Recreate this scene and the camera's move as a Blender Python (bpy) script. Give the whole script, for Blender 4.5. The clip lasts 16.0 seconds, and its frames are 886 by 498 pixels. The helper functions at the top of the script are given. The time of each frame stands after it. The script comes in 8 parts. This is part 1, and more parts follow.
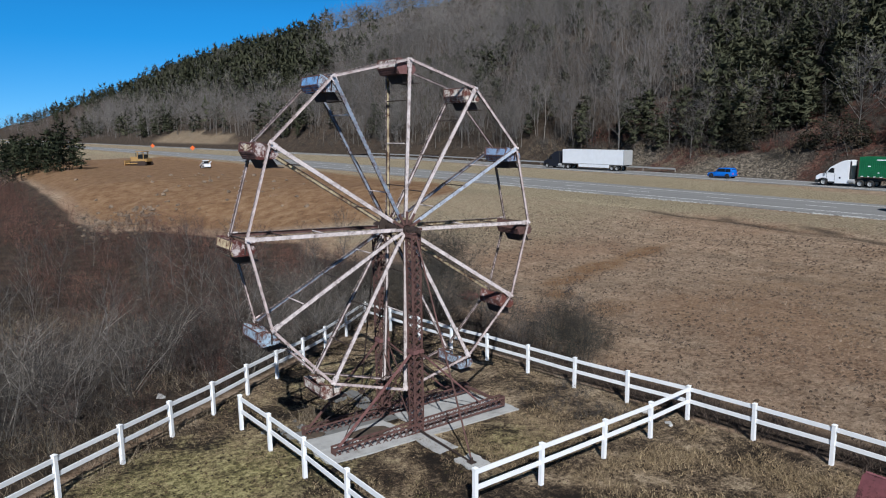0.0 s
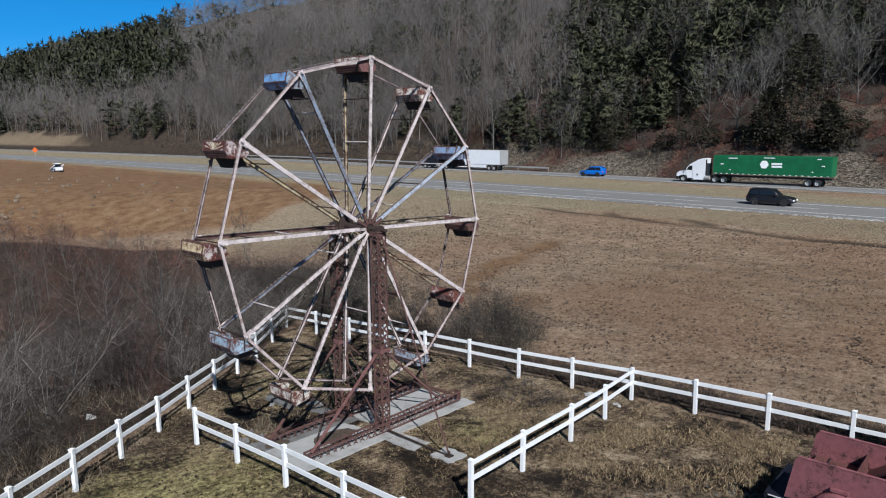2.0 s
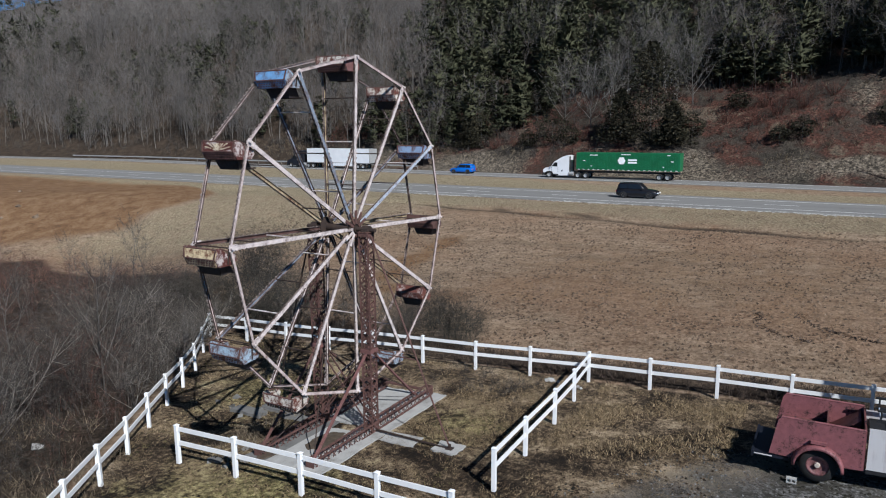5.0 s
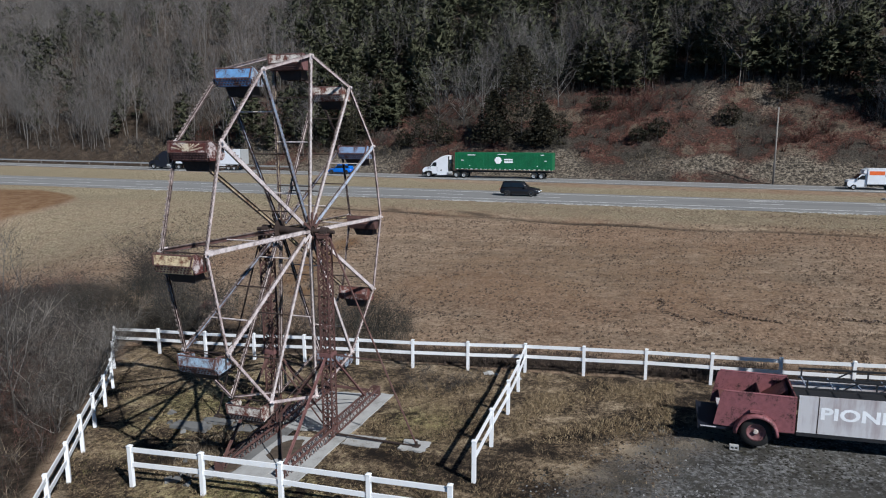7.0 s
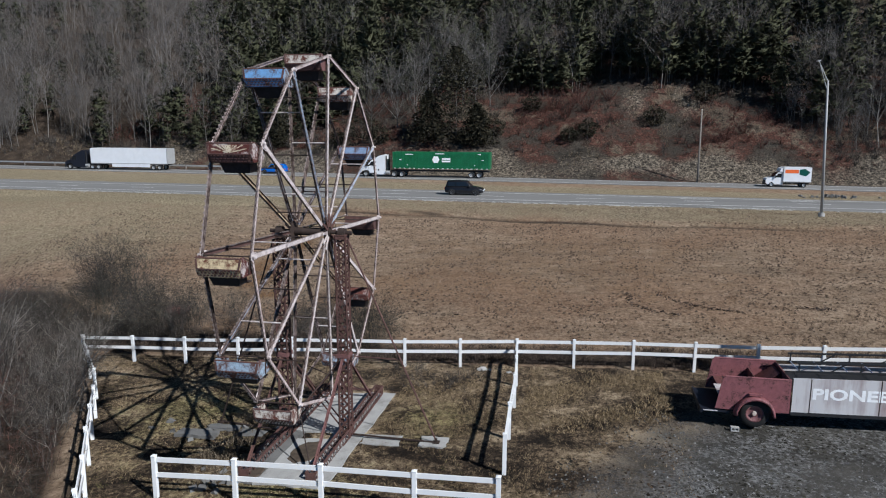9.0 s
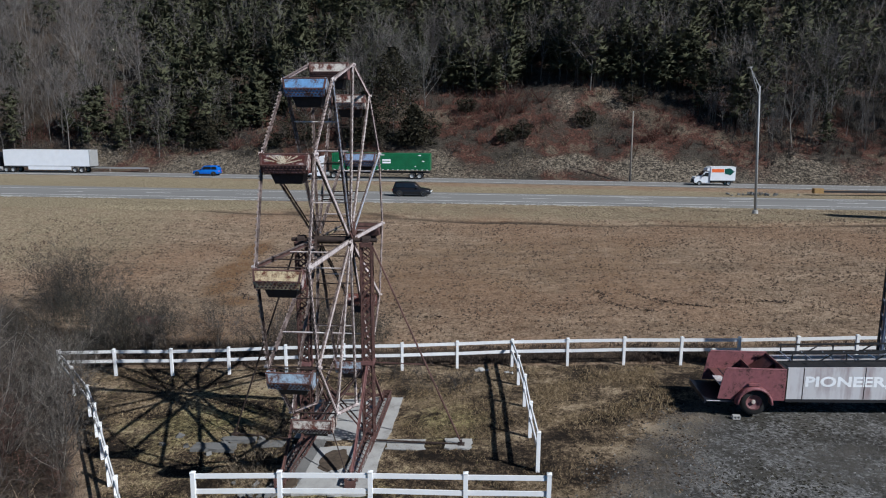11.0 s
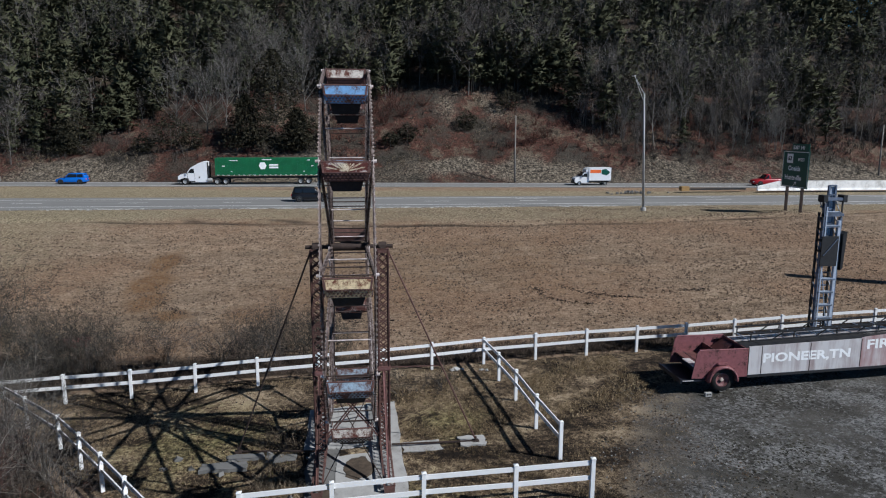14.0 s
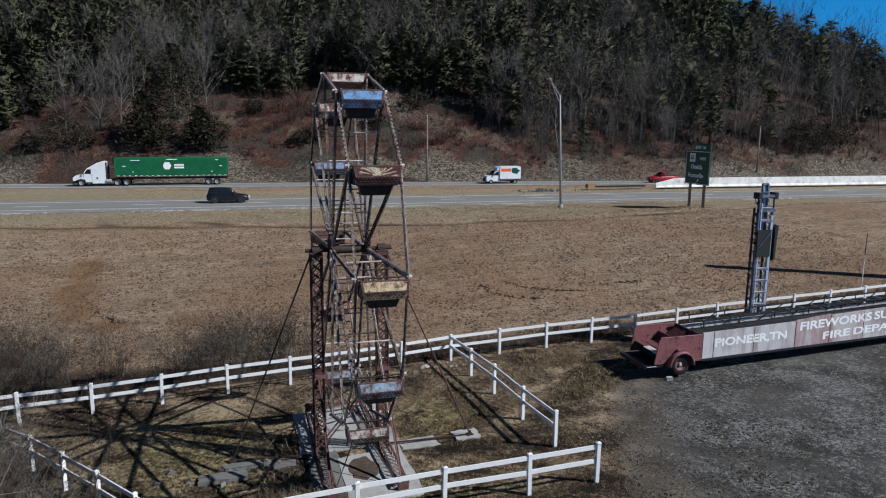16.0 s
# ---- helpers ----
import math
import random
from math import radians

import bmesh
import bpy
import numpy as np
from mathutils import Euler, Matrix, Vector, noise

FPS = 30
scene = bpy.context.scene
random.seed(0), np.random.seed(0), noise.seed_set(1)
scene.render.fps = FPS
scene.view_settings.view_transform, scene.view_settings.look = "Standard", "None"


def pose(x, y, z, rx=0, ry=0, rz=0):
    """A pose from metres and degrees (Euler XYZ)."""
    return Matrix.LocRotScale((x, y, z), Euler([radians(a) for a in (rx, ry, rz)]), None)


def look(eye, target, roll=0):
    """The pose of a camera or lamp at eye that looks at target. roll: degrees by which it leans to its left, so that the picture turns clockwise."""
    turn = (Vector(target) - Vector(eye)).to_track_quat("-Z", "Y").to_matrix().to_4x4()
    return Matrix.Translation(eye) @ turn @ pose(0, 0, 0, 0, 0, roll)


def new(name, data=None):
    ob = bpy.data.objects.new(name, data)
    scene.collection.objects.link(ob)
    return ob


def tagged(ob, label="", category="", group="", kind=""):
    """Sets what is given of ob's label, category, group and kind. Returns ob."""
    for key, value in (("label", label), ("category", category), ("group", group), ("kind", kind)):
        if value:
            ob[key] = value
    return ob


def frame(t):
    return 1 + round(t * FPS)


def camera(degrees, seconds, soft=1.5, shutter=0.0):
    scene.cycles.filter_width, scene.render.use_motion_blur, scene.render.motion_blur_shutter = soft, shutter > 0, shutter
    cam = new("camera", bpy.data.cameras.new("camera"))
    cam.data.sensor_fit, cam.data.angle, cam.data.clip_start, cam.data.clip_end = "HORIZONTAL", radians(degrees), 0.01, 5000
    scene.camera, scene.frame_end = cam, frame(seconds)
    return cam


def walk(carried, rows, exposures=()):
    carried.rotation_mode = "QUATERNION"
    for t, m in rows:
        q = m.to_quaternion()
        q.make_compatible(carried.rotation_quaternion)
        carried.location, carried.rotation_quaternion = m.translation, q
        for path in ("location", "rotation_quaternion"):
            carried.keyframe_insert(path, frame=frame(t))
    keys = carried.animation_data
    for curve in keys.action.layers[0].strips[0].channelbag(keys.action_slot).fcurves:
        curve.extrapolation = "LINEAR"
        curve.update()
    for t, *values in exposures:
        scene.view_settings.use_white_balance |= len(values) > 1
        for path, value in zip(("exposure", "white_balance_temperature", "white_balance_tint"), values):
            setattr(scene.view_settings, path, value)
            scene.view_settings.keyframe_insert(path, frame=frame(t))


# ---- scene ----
cam = camera(64.9, 16.0, soft=1.1)
PATH = [
    (0, (-13.689, -21.2, 10.933), (-12.509, -19.622, 10.593), -0.7),
    (0.5, (-14.379, -20.668, 10.962), (-13.096, -19.173, 10.616), -0.6),
    (1, (-15.082, -20.21, 10.888), (-13.699, -18.806, 10.546), -0.7),
    (1.5, (-15.757, -19.638, 10.884), (-14.325, -18.284, 10.543), -0.7),
    (2, (-16.425, -19.016, 10.878), (-14.962, -17.697, 10.537), -0.6),
    (2.5, (-17.039, -18.472, 10.856), (-15.544, -17.187, 10.517), -0.6),
    (3, (-17.627, -17.861, 10.844), (-16.1, -16.615, 10.506), -0.6),
    (5.5, (-20.095, -14.558, 10.998), (-18.322, -13.701, 10.647), -0.4),
    (6, (-20.502, -13.772, 10.977), (-18.677, -13.03, 10.627), -0.3),
    (6.5, (-20.907, -13.061, 11.003), (-19.054, -12.396, 10.652), -0.2),
    (7, (-21.29, -12.322, 11.017), (-19.417, -11.717, 10.665), -0.2),
    (7.5, (-21.657, -11.583, 11.048), (-19.765, -11.04, 10.694), -0.1),
    (8, (-21.978, -10.78, 11.055), (-20.069, -10.298, 10.701), -0.0),
    (8.5, (-22.278, -9.938, 11.086), (-20.357, -9.509, 10.731), 0.0),
    (9, (-22.57, -9.117, 11.104), (-20.639, -8.739, 10.749), 0.1),
    (11.5, (-23.651, -4.687, 11.468), (-21.684, -4.601, 11.112), 0.2),
    (12, (-23.801, -3.782, 11.492), (-21.833, -3.763, 11.138), 0.2),
    (12.5, (-23.897, -2.872, 11.513), (-21.93, -2.921, 11.159), 0.2),
    (13, (-23.944, -1.932, 11.53), (-21.979, -2.049, 11.179), 0.2),
    (13.5, (-23.942, -1.063, 11.531), (-21.981, -1.247, 11.181), 0.2),
    (14, (-23.924, -0.19, 11.499), (-21.97, -0.441, 11.152), 0.2),
    (14.5, (-23.935, 0.824, 11.588), (-21.993, 0.501, 11.237), 0.3),
    (15, (-23.943, 1.634, 11.642), (-22.013, 1.238, 11.293), 0.3),
    (15.5, (-23.884, 2.55, 11.659), (-21.972, 2.077, 11.31), 0.35),
    (16, (-23.786, 3.545, 11.667), (-21.896, 2.993, 11.317), 0.5),
]
walk(cam, [(t, look(eye, target, roll)) for t, eye, target, roll in PATH], [(0.0, 0.21, 5830, 9.5), (6.0, 0.19, 5830, 9.5), (9.0, 0.14, 5830, 9.5), (12.0, 0.09, 5830, 9.5), (16.0, 0.07, 5830, 9.5)])

# ---- light ----
SUN_EL, SUN_AZ = 39.5, 212.5      # degrees; azimuth clockwise from +y
world = bpy.data.worlds.new("clear_winter_sky")
scene.world = world
world.use_nodes = True
wn = world.node_tree
wn.nodes.clear()
sky = wn.nodes.new("ShaderNodeTexSky")
sky.sky_type = "NISHITA"
sky.sun_disc = False
sky.sun_elevation, sky.sun_rotation = radians(SUN_EL), radians(SUN_AZ)
sky.altitude, sky.air_density, sky.dust_density, sky.ozone_density = 1500, 1.2, 0.0, 3.0
bg = wn.nodes.new("ShaderNodeBackground")
bg.inputs["Strength"].default_value = 0.1
wo = wn.nodes.new("ShaderNodeOutputWorld")
where = wn.nodes.new("ShaderNodeTexCoord")
lift = wn.nodes.new("ShaderNodeVectorMath")
lift.operation, lift.inputs[1].default_value = "ADD", (0, 0, 0.12)
unit = wn.nodes.new("ShaderNodeVectorMath")
unit.operation = "NORMALIZE"
wn.links.new(where.outputs["Generated"], lift.inputs[0])
wn.links.new(lift.outputs[0], unit.inputs[0])
wn.links.new(unit.outputs[0], sky.inputs["Vector"])
hue = wn.nodes.new("ShaderNodeHueSaturation")
high = wn.nodes.new("ShaderNodeSeparateXYZ")
wn.links.new(where.outputs["Generated"], high.inputs[0])
fade = wn.nodes.new("ShaderNodeMapRange")             # the zenith is less saturated, which keeps shadows neutral
fade.inputs["From Min"].default_value, fade.inputs["From Max"].default_value = 0.12, 0.7
fade.inputs["To Min"].default_value, fade.inputs["To Max"].default_value = 1.5, 1.0
wn.links.new(high.outputs["Z"], fade.inputs["Value"])
wn.links.new(fade.outputs[0], hue.inputs["Saturation"])
deep = wn.nodes.new("ShaderNodeMapRange")             # and dimmed overhead against the sky low over the hills, which deepens shadows
deep.inputs["From Min"].default_value, deep.inputs["From Max"].default_value = 0.15, 0.5
deep.inputs["To Min"].default_value, deep.inputs["To Max"].default_value = 1.0, 0.24
wn.links.new(high.outputs["Z"], deep.inputs["Value"])
wn.links.new(deep.outputs[0], hue.inputs["Value"])
wn.links.new(sky.outputs[0], hue.inputs["Color"])
wn.links.new(hue.outputs[0], bg.inputs[0])
wn.links.new(bg.outputs[0], wo.inputs[0])
sun_data = bpy.data.lights.new("sun", "SUN")
sun_data.energy, sun_data.angle, sun_data.color = 5.0, radians(0.53), (1.0, 0.96, 0.90)
sun = new("sun", sun_data)
sd = Vector((math.sin(radians(SUN_AZ)) * math.cos(radians(SUN_EL)), math.cos(radians(SUN_AZ)) * math.cos(radians(SUN_EL)), math.sin(radians(SUN_EL))))
sun.matrix_world = look(sd * 300, (0, 0, 0))

# ---- materials ----


class Nodes:
    """A small wrapper that wires one material's nodes."""

    def __init__(self, name):
        self.m = bpy.data.materials.new(name)
        self.m.use_nodes = True
        self.t = self.m.node_tree
        self.t.nodes.clear()
        self.out = self.t.nodes.new("ShaderNodeOutputMaterial")
        self.bsdf = self.t.nodes.new("ShaderNodeBsdfPrincipled")
        self.t.links.new(self.bsdf.outputs[0], self.out.inputs[0])

    def put(self, socket, value):
        if hasattr(value, "is_linked"):
            self.t.links.new(value, socket)
        elif isinstance(value, tuple) and len(value) == 3 and socket.type == "RGBA":
            socket.default_value = (*value, 1)
        else:
            socket.default_value = value

    def coord(self, kind="Object"):
        return self.t.nodes.new("ShaderNodeTexCoord").outputs[kind]

    def world(self):
        return self.t.nodes.new("ShaderNodeNewGeometry").outputs["Position"]

    def island(self):
        return self.t.nodes.new("ShaderNodeNewGeometry").outputs["Random Per Island"]

    def random(self):
        return self.t.nodes.new("ShaderNodeObjectInfo").outputs["Random"]

    def attr(self, name):
        n = self.t.nodes.new("ShaderNodeAttribute")
        n.attribute_name = name
        return n.outputs["Fac"]

    def scaled(self, vec, s):
        n = self.t.nodes.new("ShaderNodeMapping")
        self.put(n.inputs["Vector"], vec)
        n.inputs["Scale"].default_value = s if isinstance(s, tuple) else (s, s, s)
        return n.outputs[0]

    def noise(self, vec, scale, detail=6.0, rough=0.6, colour=False):
        n = self.t.nodes.new("ShaderNodeTexNoise")
        self.put(n.inputs["Vector"], vec)
        n.inputs["Scale"].default_value, n.inputs["Detail"].default_value, n.inputs["Roughness"].default_value = scale, detail, rough
        return n.outputs["Color" if colour else "Fac"]

    def voronoi(self, vec, scale, out="Distance"):
        n = self.t.nodes.new("ShaderNodeTexVoronoi")
        self.put(n.inputs["Vector"], vec)
        n.inputs["Scale"].default_value = scale
        return n.outputs[out]

    def ramp(self, fac, *stops):
        n = self.t.nodes.new("ShaderNodeValToRGB")
        self.put(n.inputs[0], fac)
        e = n.color_ramp.elements
        while len(e) < len(stops):
            e.new(0.5)
        for el, (p, c) in zip(e, stops):
            el.position = p
            el.color = (*c, 1) if isinstance(c, tuple) else (c, c, c, 1)
        return n.outputs[0]

    def mix(self, fac, a, b, kind="MIX"):
        n = self.t.nodes.new("ShaderNodeMix")
        n.data_type, n.blend_type = "RGBA", kind
        self.put(n.inputs[0], fac)
        self.put(n.inputs[6], a)
        self.put(n.inputs[7], b)
        return n.outputs[2]

    def math(self, op, a, b=0.0):
        n = self.t.nodes.new("ShaderNodeMath")
        n.operation = op
        self.put(n.inputs[0], a)
        self.put(n.inputs[1], b)
        return n.outputs[0]

    def bump(self, height, strength=0.4, distance=0.02):
        n = self.t.nodes.new("ShaderNodeBump")
        n.inputs["Strength"].default_value, n.inputs["Distance"].default_value = strength, distance
        self.put(n.inputs["Height"], height)
        self.put(self.bsdf.inputs["Normal"], n.outputs[0])

    def done(self, colour, rough=0.8, metal=0.0, spec=0.4):
        self.put(self.bsdf.inputs["Base Color"], colour)
        self.put(self.bsdf.inputs["Roughness"], rough)
        self.put(self.bsdf.inputs["Metallic"], metal)
        self.put(self.bsdf.inputs["Specular IOR Level"], spec)
        return self.m


def painted(name, paint, rust=(0.10, 0.035, 0.018), worn=0.5, scale=2.2, soft=0.08, rough=0.55):
    """Old paint on steel: rust eats through it in patches."""
    n = Nodes(name)
    p = n.world()
    big = n.noise(p, scale, 8, 0.7)
    fine = n.noise(p, scale * 9, 4, 0.7)
    f = n.math("ADD", n.math("MULTIPLY", big, 0.75), n.math("MULTIPLY", fine, 0.25))
    mask = n.ramp(f, (worn - soft, 0.0), (worn + soft, 1.0))
    tone = n.ramp(n.noise(p, scale * 3, 3), (0.3, tuple(c * 0.8 for c in paint)), (0.7, tuple(min(c * 1.1, 0.9) for c in paint)))
    rusty = n.ramp(fine, (0.3, tuple(c * 0.5 for c in rust)), (0.6, rust), (0.8, tuple(min(c * 2.0, 1) for c in rust)))
    n.bump(f, 0.35, 0.01)
    return n.done(n.mix(mask, rusty, tone), n.ramp(mask, (0, 0.9), (1, rough)))


def plain(name, colour, rough=0.6, metal=0.0, vary=0.18, scale=6.0, bump=0.15):
    n = Nodes(name)
    p = n.world()
    f = n.noise(p, scale, 6, 0.65)
    c = n.ramp(f, (0.3, tuple(x * (1 - vary) for x in colour)), (0.7, tuple(min(x * (1 + vary), 1) for x in colour)))
    n.bump(n.noise(p, scale * 8, 3), bump, 0.005)
    return n.done(c, rough, metal)


def leafy(name, dark, light, rough=0.8):
    """Foliage, bark and twigs: each piece takes its own tone."""
    n = Nodes(name)
    c = n.ramp(n.island(), (0.0, dark), (0.6, tuple(0.65 * a + 0.35 * b for a, b in zip(dark, light))), (1.0, tuple(1.25 * b for b in light)))
    big = n.noise(n.world(), 0.09, 3)
    c = n.mix(n.ramp(big, (0.35, 0.0), (0.65, 0.35)), c, tuple(0.6 * x for x in dark))
    return n.done(c, rough, 0, 0.2)


def crowned(name, dark, light, rough=0.85, own=0.3):
    """Crowns of a wood: each tree has a tone, each spray only a little of its own."""
    n = Nodes(name)
    f = n.math("ADD", n.math("MULTIPLY", n.attr("tone"), 0.5), n.math("ADD", n.math("MULTIPLY", n.random(), 0.25), n.math("MULTIPLY", n.island(), own)))
    c = n.ramp(f, (0.08, dark), (0.5, tuple(0.5 * (a + b) for a, b in zip(dark, light))), (0.95, light))
    return n.done(c, rough, 0, 0.15)


def tufted(name, dark, light):
    """Brush: whole plants differ in tone, and each stem a little more."""
    n = Nodes(name)
    f = n.math("ADD", n.math("MULTIPLY", n.attr("tone"), 0.55), n.math("MULTIPLY", n.island(), 0.5))
    c = n.ramp(f, (0.12, dark), (0.55, tuple(0.68 * a + 0.32 * b for a, b in zip(dark, light))), (0.98, light))
    c = n.mix(n.ramp(n.noise(n.world(), 0.12, 3), (0.38, 0.0), (0.62, 0.5)), c, tuple(0.8 * x for x in dark))
    return n.done(c, 0.85, 0, 0.2)


def streaked(name, base, stain, amount=0.5):
    """Sheet metal with stains that have run straight down it."""
    n = Nodes(name)
    p = n.world()
    run = n.noise(n.scaled(p, (1, 1, 0.12)), 2.6, 6, 0.65)
    blot = n.noise(p, 0.55, 4, 0.6)
    f = n.math("ADD", n.math("MULTIPLY", run, 0.55), n.math("MULTIPLY", blot, 0.45))
    c = n.ramp(f, (amount - 0.10, stain), (amount, tuple(0.5 * (a + b) for a, b in zip(base, stain))), (amount + 0.08, base))
    n.bump(n.noise(p, 3, 3), 0.2, 0.01)
    return n.done(c, 0.45, 0.0, 0.5)


def ground_material():
    n = Nodes("winter_ground")
    p = n.world()
    big, mid, fine, tiny = n.noise(p, 0.07, 5), n.noise(p, 0.6, 6, 0.65), n.noise(p, 5.0, 6, 0.7), n.noise(p, 22, 4, 0.7)
    streak = n.noise(n.scaled(p, (0.8, 0.5, 1)), 2.0, 7, 0.75)
    # dry meadow
    dry = n.ramp(n.math("ADD", n.math("MULTIPLY", streak, 0.5), n.math("MULTIPLY", fine, 0.5)), (0.40, (0.105, 0.070, 0.044)), (0.48, (0.275, 0.196, 0.130)), (0.60, (0.43, 0.325, 0.228)))
    band = n.noise(n.scaled(p, (0.55, 0.06, 1)), 1.0, 5, 0.65)
    dry = n.mix(1.0, dry, n.ramp(band, (0.34, 0.74), (0.5, 1.0), (0.68, 1.2)), "MULTIPLY")
    dry = n.mix(n.ramp(big, (0.46, 0.0), (0.60, 0.55)), dry, n.ramp(fine, (0.4, (0.15, 0.08, 0.045)), (0.6, (0.37, 0.235, 0.145))))
    green = n.ramp(fine, (0.38, (0.12, 0.10, 0.056)), (0.6, (0.45, 0.365, 0.24)))

    def edge(name, width=0.35, amount=0.5):
        f = n.math("ADD", n.attr(name), n.math("MULTIPLY", n.math("SUBTRACT", n.math("ADD", n.math("MULTIPLY", mid, 0.6), n.math("MULTIPLY", fine, 0.4)), 0.5), amount * 2.2))
        return n.ramp(f, (0.5 - width / 2, 0.0), (0.5 + width / 2, 1.0))
    c = n.mix(edge("green", 0.6, 0.8), dry, green)
    soil = n.ramp(n.math("ADD", n.math("MULTIPLY", mid, 0.5), n.math("MULTIPLY", fine, 0.5)), (0.38, (0.125, 0.066, 0.032)), (0.5, (0.22, 0.128, 0.066)), (0.62, (0.31, 0.205, 0.118)))
    c = n.mix(edge("soil", 0.35, 0.5), c, soil)
    # the fenced yard: bare dark earth, straw, moss
    blot = n.noise(p, 0.33, 4, 0.55)
    yf = n.math("ADD", n.math("ADD", n.math("MULTIPLY", blot, 0.28), n.math("MULTIPLY", mid, 0.24)), n.math("ADD", n.math("MULTIPLY", fine, 0.26), n.math("MULTIPLY", tiny, 0.22)))
    yard = n.ramp(yf, (0.445, (0.015, 0.011, 0.008)), (0.487, (0.065, 0.046, 0.029)), (0.525, (0.23, 0.168, 0.104)), (0.575, (0.50, 0.39, 0.26)))
    moss = n.ramp(n.math("ADD", n.math("MULTIPLY", fine, 0.6), n.math("MULTIPLY", tiny, 0.4)), (0.40, (0.035, 0.031, 0.013)), (0.49, (0.22, 0.19, 0.075)), (0.58, (0.52, 0.45, 0.22)))
    yard = n.mix(edge("moss", 0.5, 0.9), yard, moss)
    c = n.mix(edge("yard", 0.3, 0.3), c, yard)
    stone = n.ramp(n.voronoi(p, 14, "Color"), (0.2, (0.085, 0.083, 0.080)), (0.8, (0.30, 0.295, 0.285)))
    gravel = n.mix(n.ramp(n.math("ADD", n.math("MULTIPLY", mid, 0.5), n.math("MULTIPLY", fine, 0.5)), (0.44, 0.0), (0.53, 0.92)), stone, n.mix(n.ramp(blot, (0.4, 0.0), (0.6, 1.0)), (0.042, 0.038, 0.031), (0.105, 0.098, 0.085)))
    c = n.mix(edge("gravel", 0.35, 0.55), c, gravel)
    litter_shade = n.ramp(n.math("ADD", n.math("MULTIPLY", mid, 0.4), n.math("MULTIPLY", fine, 0.6)), (0.40, (0.020, 0.015, 0.010)), (0.52, (0.062, 0.045, 0.032)), (0.66, (0.16, 0.118, 0.083)))
    c = n.mix(edge("litter_shade", 0.3, 0.3), c, litter_shade)
    # the cut bank: patches of grey straw, russet bramble and dark soil
    patch = n.math("ADD", n.math("MULTIPLY", n.noise(p, 0.10, 4, 0.6), 0.75), n.math("MULTIPLY", n.noise(p, 1.1, 4, 0.7), 0.25))
    cover = n.ramp(patch, (0.34, (0.020, 0.017, 0.013)), (0.42, (0.072, 0.062, 0.049)), (0.49, (0.062, 0.042, 0.032)), (0.53, (0.095, 0.039, 0.028)), (0.60, (0.16, 0.125, 0.09)), (0.66, (0.028, 0.023, 0.017)))
    speck = n.ramp(n.noise(p, 3.2, 7, 0.8), (0.40, 0.2), (0.5, 0.8), (0.60, 1.4))
    weeds = n.ramp(n.noise(p, 1.6, 5, 0.7), (0.40, (0.055, 0.046, 0.036)), (0.50, (0.15, 0.125, 0.095)), (0.62, (0.27, 0.225, 0.17)))
    cover = n.mix(edge("foot", 0.5, 0.7), cover, weeds)
    c = n.mix(edge("bank", 0.3, 0.3), c, n.mix(1.0, cover, speck, "MULTIPLY"))
    c = n.mix(n.ramp(tiny, (0.3, 0.45), (0.6, 0.0)), c, n.mix(0.6, c, (0.02, 0.014, 0.008)))
    n.bump(n.math("ADD", n.math("MULTIPLY", fine, 0.7), n.math("MULTIPLY", tiny, 0.35)), 0.9, 0.2)
    return n.done(c, 0.95, 0, 0.15)


def concrete_material(name, base=0.36):
    n = Nodes(name)
    p = n.world()
    a, b = n.noise(p, 0.9, 6, 0.65), n.noise(p, 14, 5, 0.7)
    c = n.ramp(n.math("ADD", n.math("MULTIPLY", a, 0.7), n.math("MULTIPLY", b, 0.3)), (0.3, (base * 0.45, base * 0.42, base * 0.37)), (0.48, (base, base * 0.98, base * 0.93)), (0.7, (base * 1.3, base * 1.27, base * 1.2)))
    n.bump(b, 0.3, 0.01)
    return n.done(c, 0.9, 0, 0.3)


def asphalt_material(name, base):
    n = Nodes(name)
    p = n.world()
    lane = n.noise(n.scaled(p, (1.6, 0.02, 1)), 1.0, 3, 0.5)
    b = n.noise(p, 6, 5, 0.7)
    c = n.ramp(n.math("ADD", n.math("MULTIPLY", lane, 0.6), n.math("MULTIPLY", b, 0.4)), (0.3, (base * 0.78, base * 0.76, base * 0.72)), (0.7, (base * 1.28, base * 1.24, base * 1.17)))
    return n.done(c, 0.85, 0, 0.35)


